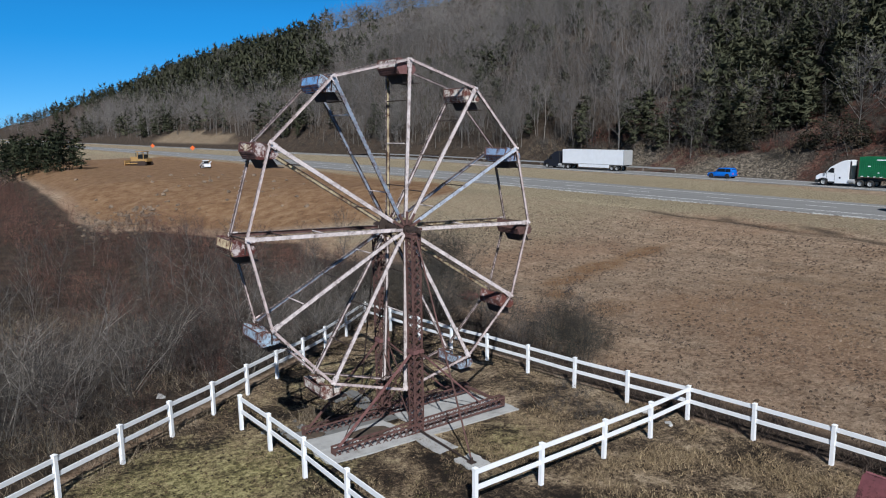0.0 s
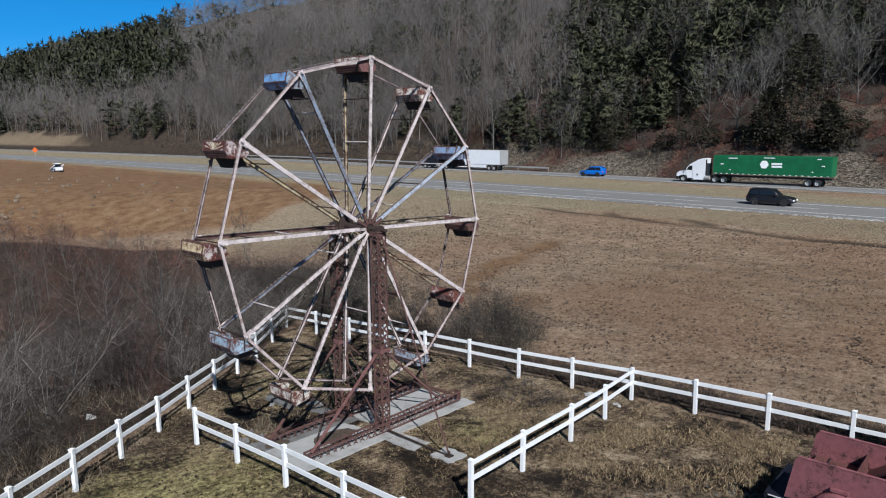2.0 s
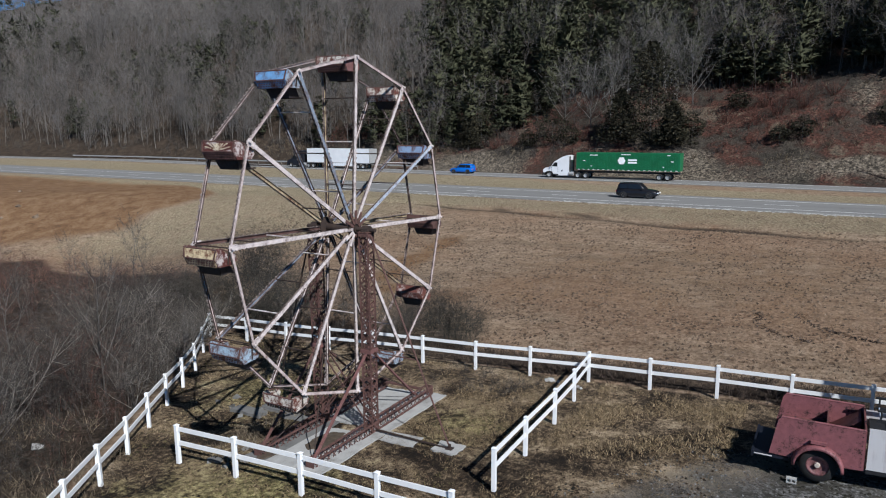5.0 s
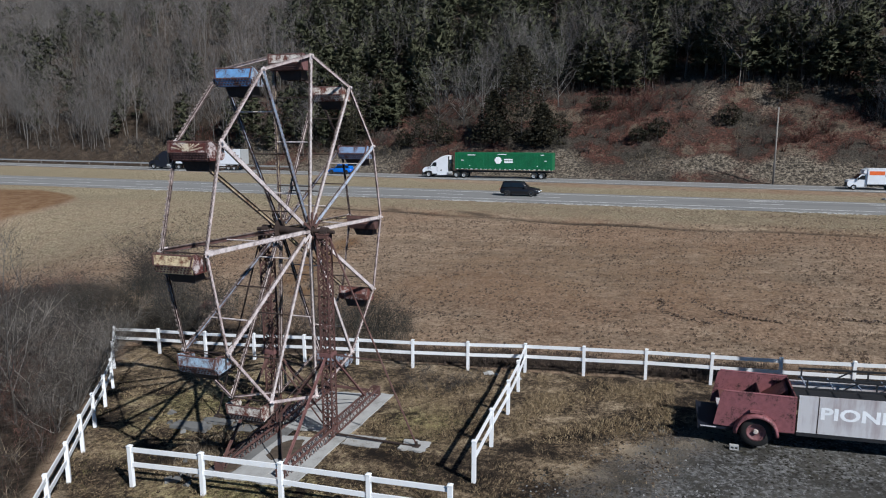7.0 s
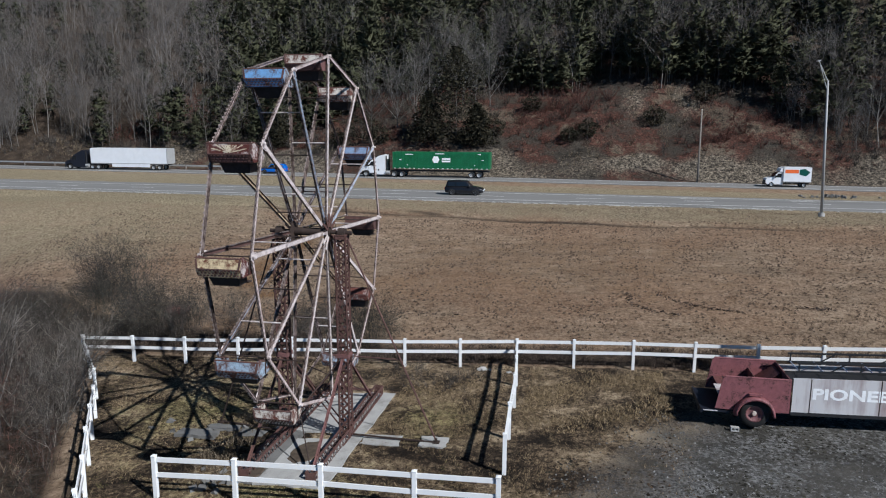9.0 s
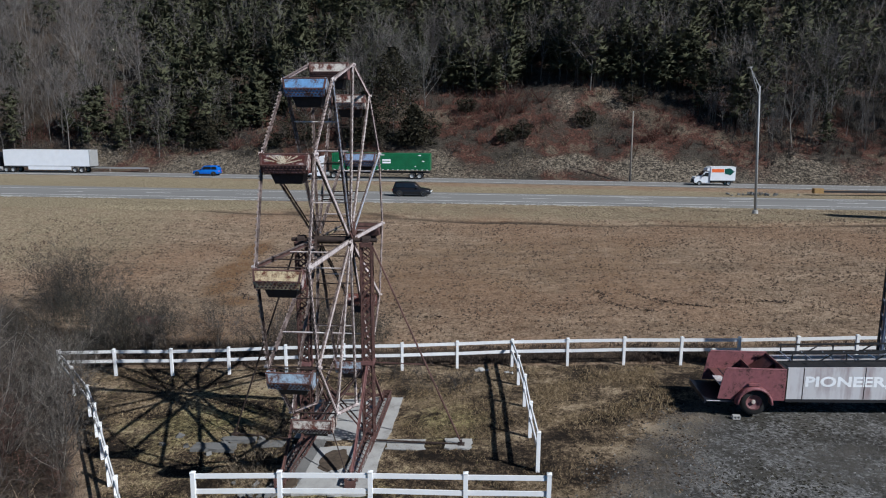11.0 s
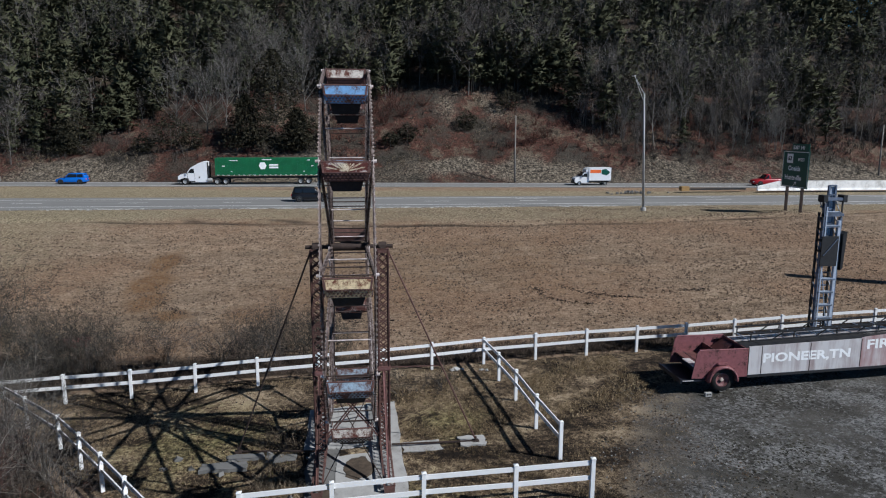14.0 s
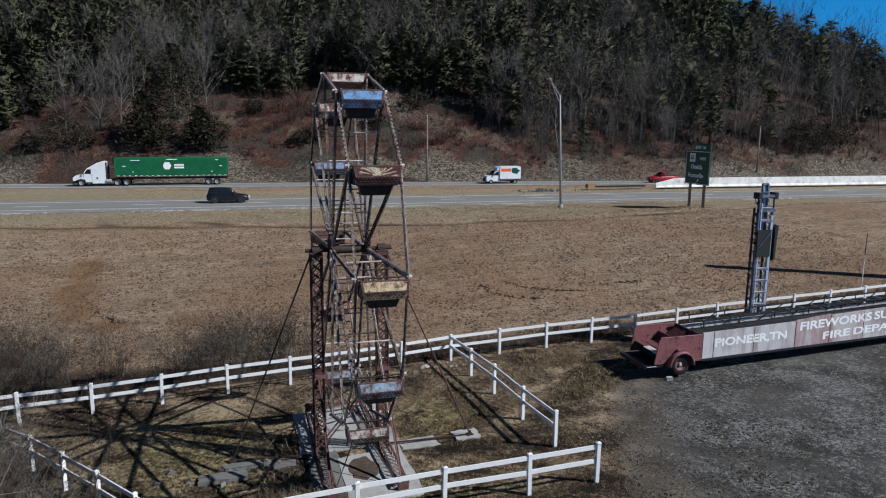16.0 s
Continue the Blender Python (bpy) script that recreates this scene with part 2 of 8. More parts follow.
MAT = {
    "ground": ground_material(),
    "asphalt": asphalt_material("grey_asphalt", 0.195),
    "shoulder": asphalt_material("dark_shoulder", 0.17),
    "line": plain("road_line_paint", (0.72, 0.71, 0.68), 0.7),
    "concrete": concrete_material("weathered_concrete"),
    # darker concrete: dirt and the shade over these slabs, both in the colour
    "shaded_old_concrete": concrete_material("dirty_shaded_concrete", 0.15),
    "barrier": concrete_material("pale_barrier_concrete", 0.78),
    "road_grit": concrete_material("grey_road_grit", 0.40),
    "vinyl": plain("white_vinyl", (0.80, 0.80, 0.79), 0.45, 0, 0.05, 2.0, 0.05),
    "spoke": painted("chalky_pink_white_paint", (0.64, 0.56, 0.53), worn=0.41, scale=3.0, soft=0.10),
    "rim_paint": painted("dull_pink_rim_paint", (0.57, 0.47, 0.44), worn=0.41, scale=3.0, soft=0.12),
    "spoke_blue": painted("faded_blue_paint_on_spoke", (0.24, 0.28, 0.34), worn=0.46, scale=3.0),
    "spoke_pale_blue": painted("pale_blue_paint_on_spoke", (0.44, 0.49, 0.56), worn=0.42, scale=3.0),
    "spoke_yellow": painted("faded_cream_paint_on_spoke", (0.48, 0.40, 0.24), worn=0.48, scale=3.0),
    "rust": painted("rusted_red_oxide_steel", (0.145, 0.072, 0.06), (0.06, 0.032, 0.025), 0.48, 3.0, 0.15, 0.8),
    "oxide": painted("red_oxide_primer", (0.20, 0.095, 0.088), (0.10, 0.045, 0.035), 0.45, 3.0, 0.15, 0.7),
    "dark_steel": plain("dark_rusted_steel", (0.045, 0.03, 0.024), 0.75, 0.2, 0.4, 5),
    "flange": painted("half_rusted_flange_paint", (0.30, 0.235, 0.21), (0.045, 0.026, 0.02), worn=0.55, scale=3.0, soft=0.10),
    "socket": plain("rusted_lamp_socket", (0.27, 0.215, 0.19), 0.7, 0.1, 0.4, 9),
    "seat_blue": painted("sky_blue_seat_paint", (0.17, 0.34, 0.58), (0.12, 0.06, 0.04), 0.455, 4.0, 0.05),
    "seat_pale": painted("pale_blue_seat_paint", (0.34, 0.44, 0.53), (0.12, 0.05, 0.033), 0.49, 4.0, 0.06),
    "seat_red": painted("red_oxide_and_cream_seat_paint", (0.50, 0.43, 0.40), (0.10, 0.026, 0.02), 0.54, 4.0, 0.04),
    "seat_cream": painted("cream_seat_paint", (0.62, 0.53, 0.38), (0.17, 0.065, 0.035), 0.45, 4.0, 0.05),
    "seat_white": painted("white_seat_paint", (0.60, 0.55, 0.48), (0.13, 0.04, 0.026), 0.495, 4.0, 0.05),
    "seat_mid_blue": painted("chalky_blue_seat_paint", (0.24, 0.33, 0.48), (0.12, 0.06, 0.045), 0.47, 4.0, 0.06),
    "seat_rusty": painted("rusty_red_seat_paint", (0.42, 0.36, 0.33), (0.15, 0.048, 0.034), 0.56, 4.0, 0.05),
    "seat_mottled": painted("mottled_cream_seat_paint", (0.62, 0.50, 0.30), (0.17, 0.062, 0.035), 0.47, 5.0, 0.06),
    "seat_under": plain("shadow_blue_seat_steel", (0.035, 0.028, 0.027), 0.7, 0.1, 0.3, 6),
}

# ---- geometry helpers ----


class Geo:
    """Collects vertices and faces for one mesh."""

    def __init__(self):
        self.v, self.f, self.mi = [], [], []

    def add(self, verts, faces, mi=0):
        o = len(self.v)
        self.v += [tuple(p) for p in verts]
        self.f += [tuple(i + o for i in f) for f in faces]
        self.mi += [mi] * len(faces)
        return self

    def hexa(self, q, mi=0):
        """Eight corners: the lower four, then the upper four, both anticlockwise."""
        return self.add(q, [(3, 2, 1, 0), (4, 5, 6, 7), (0, 1, 5, 4), (1, 2, 6, 5), (2, 3, 7, 6), (3, 0, 4, 7)], mi)

    def box(self, lo, hi, mi=0, m=None):
        q = [Vector((x, y, z)) for z in (lo[2], hi[2]) for x, y in ((lo[0], lo[1]), (hi[0], lo[1]), (hi[0], hi[1]), (lo[0], hi[1]))]
        return self.hexa([m @ p for p in q] if m else q, mi)

    def beam(self, a, b, w, h, up=(0, 0, 1), mi=0):
        a, b = Vector(a), Vector(b)
        d = (b - a).normalized()
        s = d.cross(Vector(up))
        s = s.normalized() if s.length > 1e-4 else d.cross(Vector((1, 0, 0))).normalized()
        u = s.cross(d)
        s, u = s * w / 2, u * h / 2
        return self.hexa([a - s - u, a + s - u, b + s - u, b - s - u, a - s + u, a + s + u, b + s + u, b - s + u], mi)

    def tube(self, a, b, r0, r1=None, n=8, mi=0, caps=True):
        a, b = Vector(a), Vector(b)
        r1 = r0 if r1 is None else r1
        d = (b - a).normalized()
        s = d.cross(Vector((0, 0, 1)))
        s = s.normalized() if s.length > 1e-3 else Vector((1, 0, 0))
        u = s.cross(d)
        ring = [(math.cos(2 * math.pi * i / n), math.sin(2 * math.pi * i / n)) for i in range(n)]
        vs = [a + (s * c + u * k) * r0 for c, k in ring] + [b + (s * c + u * k) * r1 for c, k in ring]
        fs = [(i, (i + 1) % n, n + (i + 1) % n, n + i) for i in range(n)]
        if caps:
            fs += [tuple(range(n))[::-1], tuple(range(n, 2 * n))]
        return self.add(vs, fs, mi)

    def revolve(self, profile, centre, axis="y", n=24, mi=0):
        """profile: (radius, offset along the axis)."""
        c = Vector(centre)
        k = len(profile)
        vs = []
        for i in range(n):
            a = 2 * math.pi * i / n
            for r, o in profile:
                p, q = r * math.cos(a), r * math.sin(a)
                vs.append(c + Vector({"x": (o, p, q), "y": (p, o, q), "z": (p, q, o)}[axis]))
        fs = [(i * k + j, ((i + 1) % n) * k + j, ((i + 1) % n) * k + j + 1, i * k + j + 1) for i in range(n) for j in range(k - 1)]
        return self.add(vs, fs, mi)

    def extrude(self, outline, thick, m, mi=0):
        """A closed outline in x and y, made thick along z, laid out by m."""
        k = len(outline)
        vs = [m @ Vector((x, y, z)) for z in (-thick / 2, thick / 2) for x, y in outline]
        fs = [tuple(range(k))[::-1], tuple(range(k, 2 * k))] + [(i, (i + 1) % k, k + (i + 1) % k, k + i) for i in range(k)]
        return self.add(vs, fs, mi)

    def mesh(self, name, *mats, smooth=False):
        me = bpy.data.meshes.new(name)
        me.from_pydata(self.v, [], self.f)
        for m in mats:
            me.materials.append(m)
        if len(mats) > 1:
            me.polygons.foreach_set("material_index", self.mi)
        if smooth:
            me.polygons.foreach_set("use_smooth", [True] * len(me.polygons))
        bm = bmesh.new()
        bm.from_mesh(me)
        bmesh.ops.recalc_face_normals(bm, faces=bm.faces)
        bm.to_mesh(me)
        bm.free()
        return me


def thing(name, at=(0, 0, 0), label="", category="", group="", kind=""):
    ob = new(name)
    ob.empty_display_size = 0.2
    ob.location = at
    return tagged(ob, label, category, group, kind)


def part(name, geo, mats, parent, label="", smooth=False):
    """One mesh under a thing or a part, built in the parent's own space."""
    mats = mats if isinstance(mats, (list, tuple)) else [mats]
    ob = new(name, geo.mesh(name, *mats, smooth=smooth) if isinstance(geo, Geo) else geo)
    ob.parent = parent
    return tagged(ob, label)


def solo(name, geo, mats, label="", category="", group="", kind="", at=(0, 0, 0), smooth=False):
    mats = mats if isinstance(mats, (list, tuple)) else [mats]
    ob = new(name, geo.mesh(name, *mats, smooth=smooth) if isinstance(geo, Geo) else geo)
    ob.location = at
    return tagged(ob, label, category, group, kind)


def tri_mesh(name, v, f, *mats, index=None, normals=None, tone=None):
    """A mesh from arrays of points and triangles, with soft normals and a tone for each plant if given."""
    me = bpy.data.meshes.new(name)
    v, f = np.asarray(v, np.float32), np.asarray(f, np.int32)
    me.vertices.add(len(v))
    me.vertices.foreach_set("co", v.ravel())
    me.loops.add(f.size)
    me.loops.foreach_set("vertex_index", f.ravel())
    me.polygons.add(len(f))
    me.polygons.foreach_set("loop_start", np.arange(0, f.size, 3, dtype=np.int32))
    for m in mats:
        me.materials.append(m)
    if index is not None:
        me.polygons.foreach_set("material_index", np.asarray(index, np.int32))
    me.update(calc_edges=True)
    if normals is not None:
        me.polygons.foreach_set("use_smooth", [True] * len(f))
        me.attributes.new("custom_normal", "FLOAT_VECTOR", "POINT").data.foreach_set("vector", np.asarray(normals, np.float32).ravel())
    if tone is not None:
        me.attributes.new("tone", "FLOAT", "POINT").data.foreach_set("value", np.broadcast_to(np.asarray(tone, np.float32), (len(v),)).copy())
    return me


def smooth01(a, b, x):
    t = np.clip((np.asarray(x, float) - a) / (b - a), 0, 1)
    return t * t * (3 - 2 * t)


def wave(x, y, size, seed=0):
    """Smooth random field, about -1 to 1."""
    x, y = np.asarray(x, float) / size, np.asarray(y, float) / size
    r = np.random.RandomState(seed)
    s = 0
    for k in range(5):
        a, p = r.uniform(0, 6.28), r.uniform(0, 6.28)
        w = r.uniform(0.7, 1.9)
        s = s + np.sin(w * (x * math.cos(a) + y * math.sin(a)) * 2 + p + 1.3 * np.sin(0.7 * (x * math.sin(a) - y * math.cos(a)) + p))
    return s / 3.0


# ---- ground ----
ROAD_Z = 2.3


def valley_side(x, y):
    """Metres past the line of the yard's long fence, into the thicket."""
    return -(x + 11.4) * 0.565 + (y - 1.3) * 0.825


def far_road_x(y):
    """Near edge of the far carriageway: the roads part slowly up the valley."""
    return 84.4 + 0.11 * np.clip(y, -70, 150)


def near_road_x(y):
    """Grass edge of the near carriageway's hard shoulder."""
    return 56.1 + 0.035 * np.clip(y, -90, 160)


def ditch_x(y):
    """Line of the shallow drain across the field."""
    return 44.9 + 0.165 * np.clip(y, -28, 28) + 0.25 * np.sin(y * 0.21) + 0.2 * np.sin(y * 0.53)


def brush_edge(y):
    """How far the thicket reaches out into the field."""
    return np.interp(y, [-5, 0, 6, 12, 20, 30, 45, 60, 75, 92, 115, 190], [9.4, 11.8, 13.0, 14.6, 17.5, 20.0, 22.5, 24.5, 17, 7, 6, 8]) + 0.9 * wave(y, 0, 3.5, 71)


def ridge(y):
    """Height of the wooded ridge above the road."""
    y = np.asarray(y, float)
    h = np.interp(y, [-700, -300, -220, -185, -165, -145, -120, -60, 0, 250, 600, 1100, 1500, 1900, 2600], [8, 11, 16, 23, 34, 58, 98, 131, 150, 175, 192, 174, 97, 36, 15])
    return h + 4 * wave(y, 0, 90, 3)


def height(x, y):
    x, y = np.asarray(x, float), np.asarray(y, float)
    yc = np.clip(y, -60, 16)
    xc = np.clip(x, -20, 9.2)
    z = -0.18 - 0.032 * xc - 0.0386 * yc
    z = z + 0.03 * wave(x, y, 3.0, 1)
    rise = np.clip(x - 9.2, 0, 44) * 0.058
    z = z + rise + 0.08 * wave(x, y, 14, 2) * smooth01(9, 14, x)
    z = z + (ROAD_Z - 0.03 - z) * smooth01(34, 54, x)
    z = z - 0.30 * np.exp(-((x - ditch_x(y)) / 0.7) ** 2) * (y < 40)
    d = valley_side(x, y)
    v = smooth01(1.5, 24, d) * (1 - smooth01(20, 48, x))
    z = z * (1 - v) + (-3.6 + 0.5 * wave(x, y, 9, 4)) * v
    e = x + 0.8 * y - 68
    b = smooth01(0, 46, e) * smooth01(30, 60, y) * smooth01(-8, 18, x)
    z = z * (1 - b) + (1.9 + 0.25 * wave(x, y, 11, 5)) * b
    # roads and the strip between them
    z = np.where(x > 55, ROAD_Z - 0.06, z)
    fx = far_road_x(y)
    med = np.clip(np.minimum(x - 69.4 - 0.05 * np.clip(y, -90, 160), fx - x) / 4, 0, 1)
    z = z - 0.35 * med * (x > 55)
    # the hillside
    s = x - (fx + 10.0)
    steep = 0.46
    top = ridge(y)
    up = np.clip(s, 0, None) * steep
    hill = np.where(s > 0, top * np.tanh(up / np.maximum(top, 1) * 1.12) + 1.2 * wave(x, y, 12, 6) * smooth01(3, 12, s) + 4 * wave(x, y, 45, 8) * smooth01(15, 60, s), 0)
    z = z + hill * (x > 60)
    # low hills far up the valley and behind
    far = smooth01(1300, 2300, y) * 70 * smooth01(-900, -100, x + 0.1 * y) + smooth01(500, 1500, -y) * 50
    return z + far * (x < 60) + smooth01(300, 1500, -x) * 60


def spaced(*runs):
    return np.unique(np.concatenate([np.arange(a, b, s) for a, b, s in runs]))


def build_ground():
    xs = spaced((-2500, -300, 150), (-300, -40, 20), (-40, -18, 2), (-18, 12, 0.4), (12, 38, 1.0), (38, 51, 0.4), (51, 56, 1.0), (56, 110, 1.5), (110, 320, 6), (320, 900, 40), (900, 2600, 200))
    ys = spaced((-2500, -400, 150), (-400, -60, 12), (-60, -36, 1.5), (-36, 18, 0.45), (18, 130, 2), (130, 420, 10), (420, 1500, 45), (1500, 4200, 200))
    X, Y = np.meshgrid(xs, ys)
    Z = height(X, Y)
    nx, ny = len(xs), len(ys)
    v = np.c_[X.ravel(), Y.ravel(), Z.ravel()]
    i = np.arange(nx * ny).reshape(ny, nx)
    a, b, c, d = i[:-1, :-1].ravel(), i[:-1, 1:].ravel(), i[1:, 1:].ravel(), i[1:, :-1].ravel()
    me = tri_mesh("ground", v, np.r_[np.c_[a, b, c], np.c_[a, c, d]], MAT["ground"])
    me.polygons.foreach_set("use_smooth", [True] * len(me.polygons))
    x, y = X.ravel(), Y.ravel()
    d = valley_side(x, y)
    yard = (1 - smooth01(8.6, 9.6, x)) * (1 - smooth01(0, 1.2, d)) * (1 - smooth01(15.2, 16.2, y)) * smooth01(-26, -18, x)
    gedge = y + 9.9 + 0.46 * x + 0.25 * np.clip(x, 0, 5)
    gravel = (0.5 * (1 - smooth01(-1.2, 1.0, gedge)) + 0.5 * (1 - smooth01(-7.5, -1.0, gedge))) * (1 - smooth01(3.6, 6.2, x)) + 0.45 * (1 - smooth01(-26, -14, y)) * (1 - smooth01(6, 9, x))
    litter_shade = np.maximum(smooth01(0.2, 2.0, d) * (1 - smooth01(8, 16, x + 0.8 * y - 68) * smooth01(4, 12, x)) * (1 - smooth01(-3.0, 1.5, x - brush_edge(y))) * (1 - smooth01(175, 190, y)), smooth01(9.2, 9.6, x) * (1 - smooth01(10.2 + 0.16 * np.clip(y, 0, 24), 12.5 + 0.22 * np.clip(y, 0, 24), x)) * smooth01(-40, -39, y) * (1 - smooth01(22, 30, y)) * 0.8)
    litter_shade = np.maximum(litter_shade, smooth01(-2.4, -0.6, x - far_road_x(y) - 10.0))
    litter_shade = np.maximum(litter_shade, 0.95 * np.exp(-((x - ditch_x(y)) / 0.85) ** 2) * (1 - smooth01(20, 34, y)) * (0.78 + 0.4 * wave(x, y, 7, 61)))
    rise = x - far_road_x(y) - 10.0
    cut = smooth01(310, 345, y + 20 * wave(x, y, 25, 73)) * (1 - smooth01(470, 530, y)) * smooth01(1, 5, rise) * (1 - smooth01(14, 22, rise + 5 * wave(x, y, 14, 74)))
    litter_shade = litter_shade * (1 - 0.55 * cut)
    gravel = np.maximum(gravel, 0.8 * smooth01(-3.2, -2.4, rise) * (1 - smooth01(0.2, 1.2, rise)) * (np.abs(y) < 260))
    e = x + 0.8 * y - 68
    soil = smooth01(8, 17, e) * smooth01(56, 62, y - 1.1 * np.clip(x - 46, 0, 9) + 2 * wave(x, y, 6, 72)) * smooth01(3, 12, x) * (1 - smooth01(51, 56, x - 0.02 * y)) * (1 - smooth01(230, 260, y))
    for cx, cy, rx, ry, am in ((24.0, 13.8, 3.4, 1.8, 0.80), (28.6, 14.8, 3.6, 1.9, 0.95), (34.5, 15.2, 4.2, 1.6, 0.90), (20.5, 11.5, 1.6, 2.4, 0.75), (20.0, 6.5, 3.0, 3.0, 0.58)):
        soil = np.maximum(soil, am * np.exp(-(((x - cx) / rx) ** 2 + ((y - cy) / ry) ** 2)))
    soil = np.maximum(soil, 0.42 * smooth01(14, 22, x) * (1 - smooth01(34, 44, x)) * smooth01(-34, -14, y) * (1 - smooth01(2, 16, y)))
    soil = np.maximum(soil, 0.2 * cut)
    median = 0.85 * smooth01(68, 70, x - 0.06 * y) * (1 - smooth01(0, 2, x - far_road_x(y) + 4))
    for cx, cy, rx, ry in ((47.0, 6.0, 0.9, 4.5), (44.5, 1.0, 0.8, 3.5), (48.2, 15.5, 0.7, 2.6), (19.2, 4.6, 0.5, 1.8)):
        litter_shade = np.maximum(litter_shade, 0.6 * np.exp(-(((x - cx - 0.35 * (y - cy)) / rx) ** 2 + ((y - cy) / ry) ** 2)))
    # ditch behind the fence: its shade and dark weeds, put into the ground colour
    litter_shade = np.maximum(litter_shade, 0.92 * np.exp(-((x - 10.0) / 0.75) ** 4) * (y < 8) * (y > -60) * (0.85 + 0.3 * wave(x, y, 3, 79)))
    foot = (1 - smooth01(4.5, 9.5, rise + 2.5 * wave(x, y, 6, 76))) * (0.62 + 0.55 * wave(x, y, 9, 77))
    foot = np.maximum(foot, 0.95 * np.exp(-(((rise - 24) / 6) ** 2 + ((y + 23) / 9) ** 2)) * (0.7 + 0.6 * wave(x, y, 4, 78)))
    green = median + 0.66 * smooth01(-2, 4, x - ditch_x(y)) * (1 - smooth01(55, 57, x)) + 0.62 * smooth01(14, 34, y) * smooth01(20, 32, x) * (1 - soil)
    moss = 0.72 * np.exp(-(((x + 8) / 6) ** 2 + ((y + 0.5) / 4.0) ** 2)) + 0.5 * np.exp(-(((x - 2) / 4.5) ** 2 + ((y - 6) / 3.5) ** 2)) + 0.46 * np.exp(-(((x - 2) / 2.5) ** 2 + ((y + 4) / 2.2) ** 2))
    for name, val in (("yard", yard), ("gravel", np.clip(gravel, 0, 1)), ("litter_shade", litter_shade), ("soil", soil), ("green", green), ("moss", moss), ("foot", foot), ("bank", smooth01(-2.2, -0.2, x - far_road_x(y) - 10.0) * (1 - smooth01(38, 50, x - far_road_x(y))) * (1 - smooth01(60, 110, y)))):
        me.attributes.new(name, "FLOAT", "POINT").data.foreach_set("value", val.astype(np.float32))
    solo("ground", me, [], "dry winter grass, bare soil and gravel ground", "ground", kind="structure")


def strip(name, x0, x1, y0, y1, z, mat, label, step=6.0, cat="road"):
    """A flat ribbon of road between two edge functions of y."""
    g = Geo()
    ys = list(np.arange(y0, y1, step)) + [y1]
    for a, b in zip(ys[:-1], ys[1:]):
        q = [(x0(a), a), (x1(a), a), (x1(b), b), (x0(b), b)]
        g.hexa([(x, y, z - 0.3) for x, y in q] + [(x, y, z) for x, y in q])
    return solo(name, g, mat, label, cat, kind="structure")


def build_roads():
    def off(d):
        return lambda y: float(near_road_x(y)) + d

    def inner(y):
        return 68.4 + 0.055 * float(np.clip(y, -90, 160))

    def beyond(d):
        return lambda y: float(far_road_x(y)) + d
    strip("road_near", off(0), inner, -700, 1700, ROAD_Z, MAT["asphalt"], "two lane grey asphalt highway carriageway", 20)
    strip("road_far", beyond(0), beyond(7.4), -700, 1700, ROAD_Z + 0.02, MAT["asphalt"], "far grey asphalt highway carriageway", 10)
    for d in (2.6, 10.3):
        strip("edge_line", off(d), off(d + 0.17), -500, 900, ROAD_Z + 0.004, MAT["line"], "solid painted edge line of the highway", 20, "road line")
    for k in range(-16, 40):
        y = k * 12.2
        for d in (6.4,) if y > -20 else (6.4, 9.0):
            strip("lane_dash", off(d), off(d + 0.16), y, y + 3.4, ROAD_Z + 0.004, MAT["line"], "short white painted lane dash", 4, "road line")
    for d in (0.9, 6.4):
        strip("edge_line", beyond(d), beyond(d + 0.16), -400, 900, ROAD_Z + 0.024, MAT["line"], "solid painted edge line of the far carriageway", 10, "road line")
    # broken stone and winter grit washed to the grass edge
    rng = np.random.RandomState(77)
    n = 2600
    y = rng.uniform(-95, 75, n)
    x = near_road_x(y) + rng.normal(-0.25, 0.33, n)
    k = rng.uniform(size=n) < np.clip(0.45 + 0.7 * wave(x, y, 5, 78), 0.05, 1)
    x, y = x[k], y[k]
    c = np.c_[x, y, np.maximum(height(x, y), ROAD_Z - 0.03) + 0.02]
    a = rng.uniform(0, 6.283, len(c))
    r = rng.uniform(0.04, 0.13, len(c))
    cols = [c + np.c_[np.cos(a + t) * r, np.sin(a + t) * r * 1.6, rng.uniform(0.0, 0.05, len(c))] for t in (0, 2.1, 4.2)]
    top = c + [0, 0, 0.09]
    v = np.stack([*cols, top], 1).reshape(-1, 3)
    b = np.arange(len(c))[:, None] * 4
    f = np.concatenate([b + [0, 1, 3], b + [1, 2, 3], b + [2, 0, 3]])
    solo("verge_grit", tri_mesh("verge_grit", v, f, MAT["road_grit"]), [], "pale broken grit along the edge of the highway", "gravel", kind="stuff")


build_ground()
build_roads()

# ---- fences ----


def gz(x, y):
    return float(height(x, y))


POST, FENCE_H = 0.125, 1.36


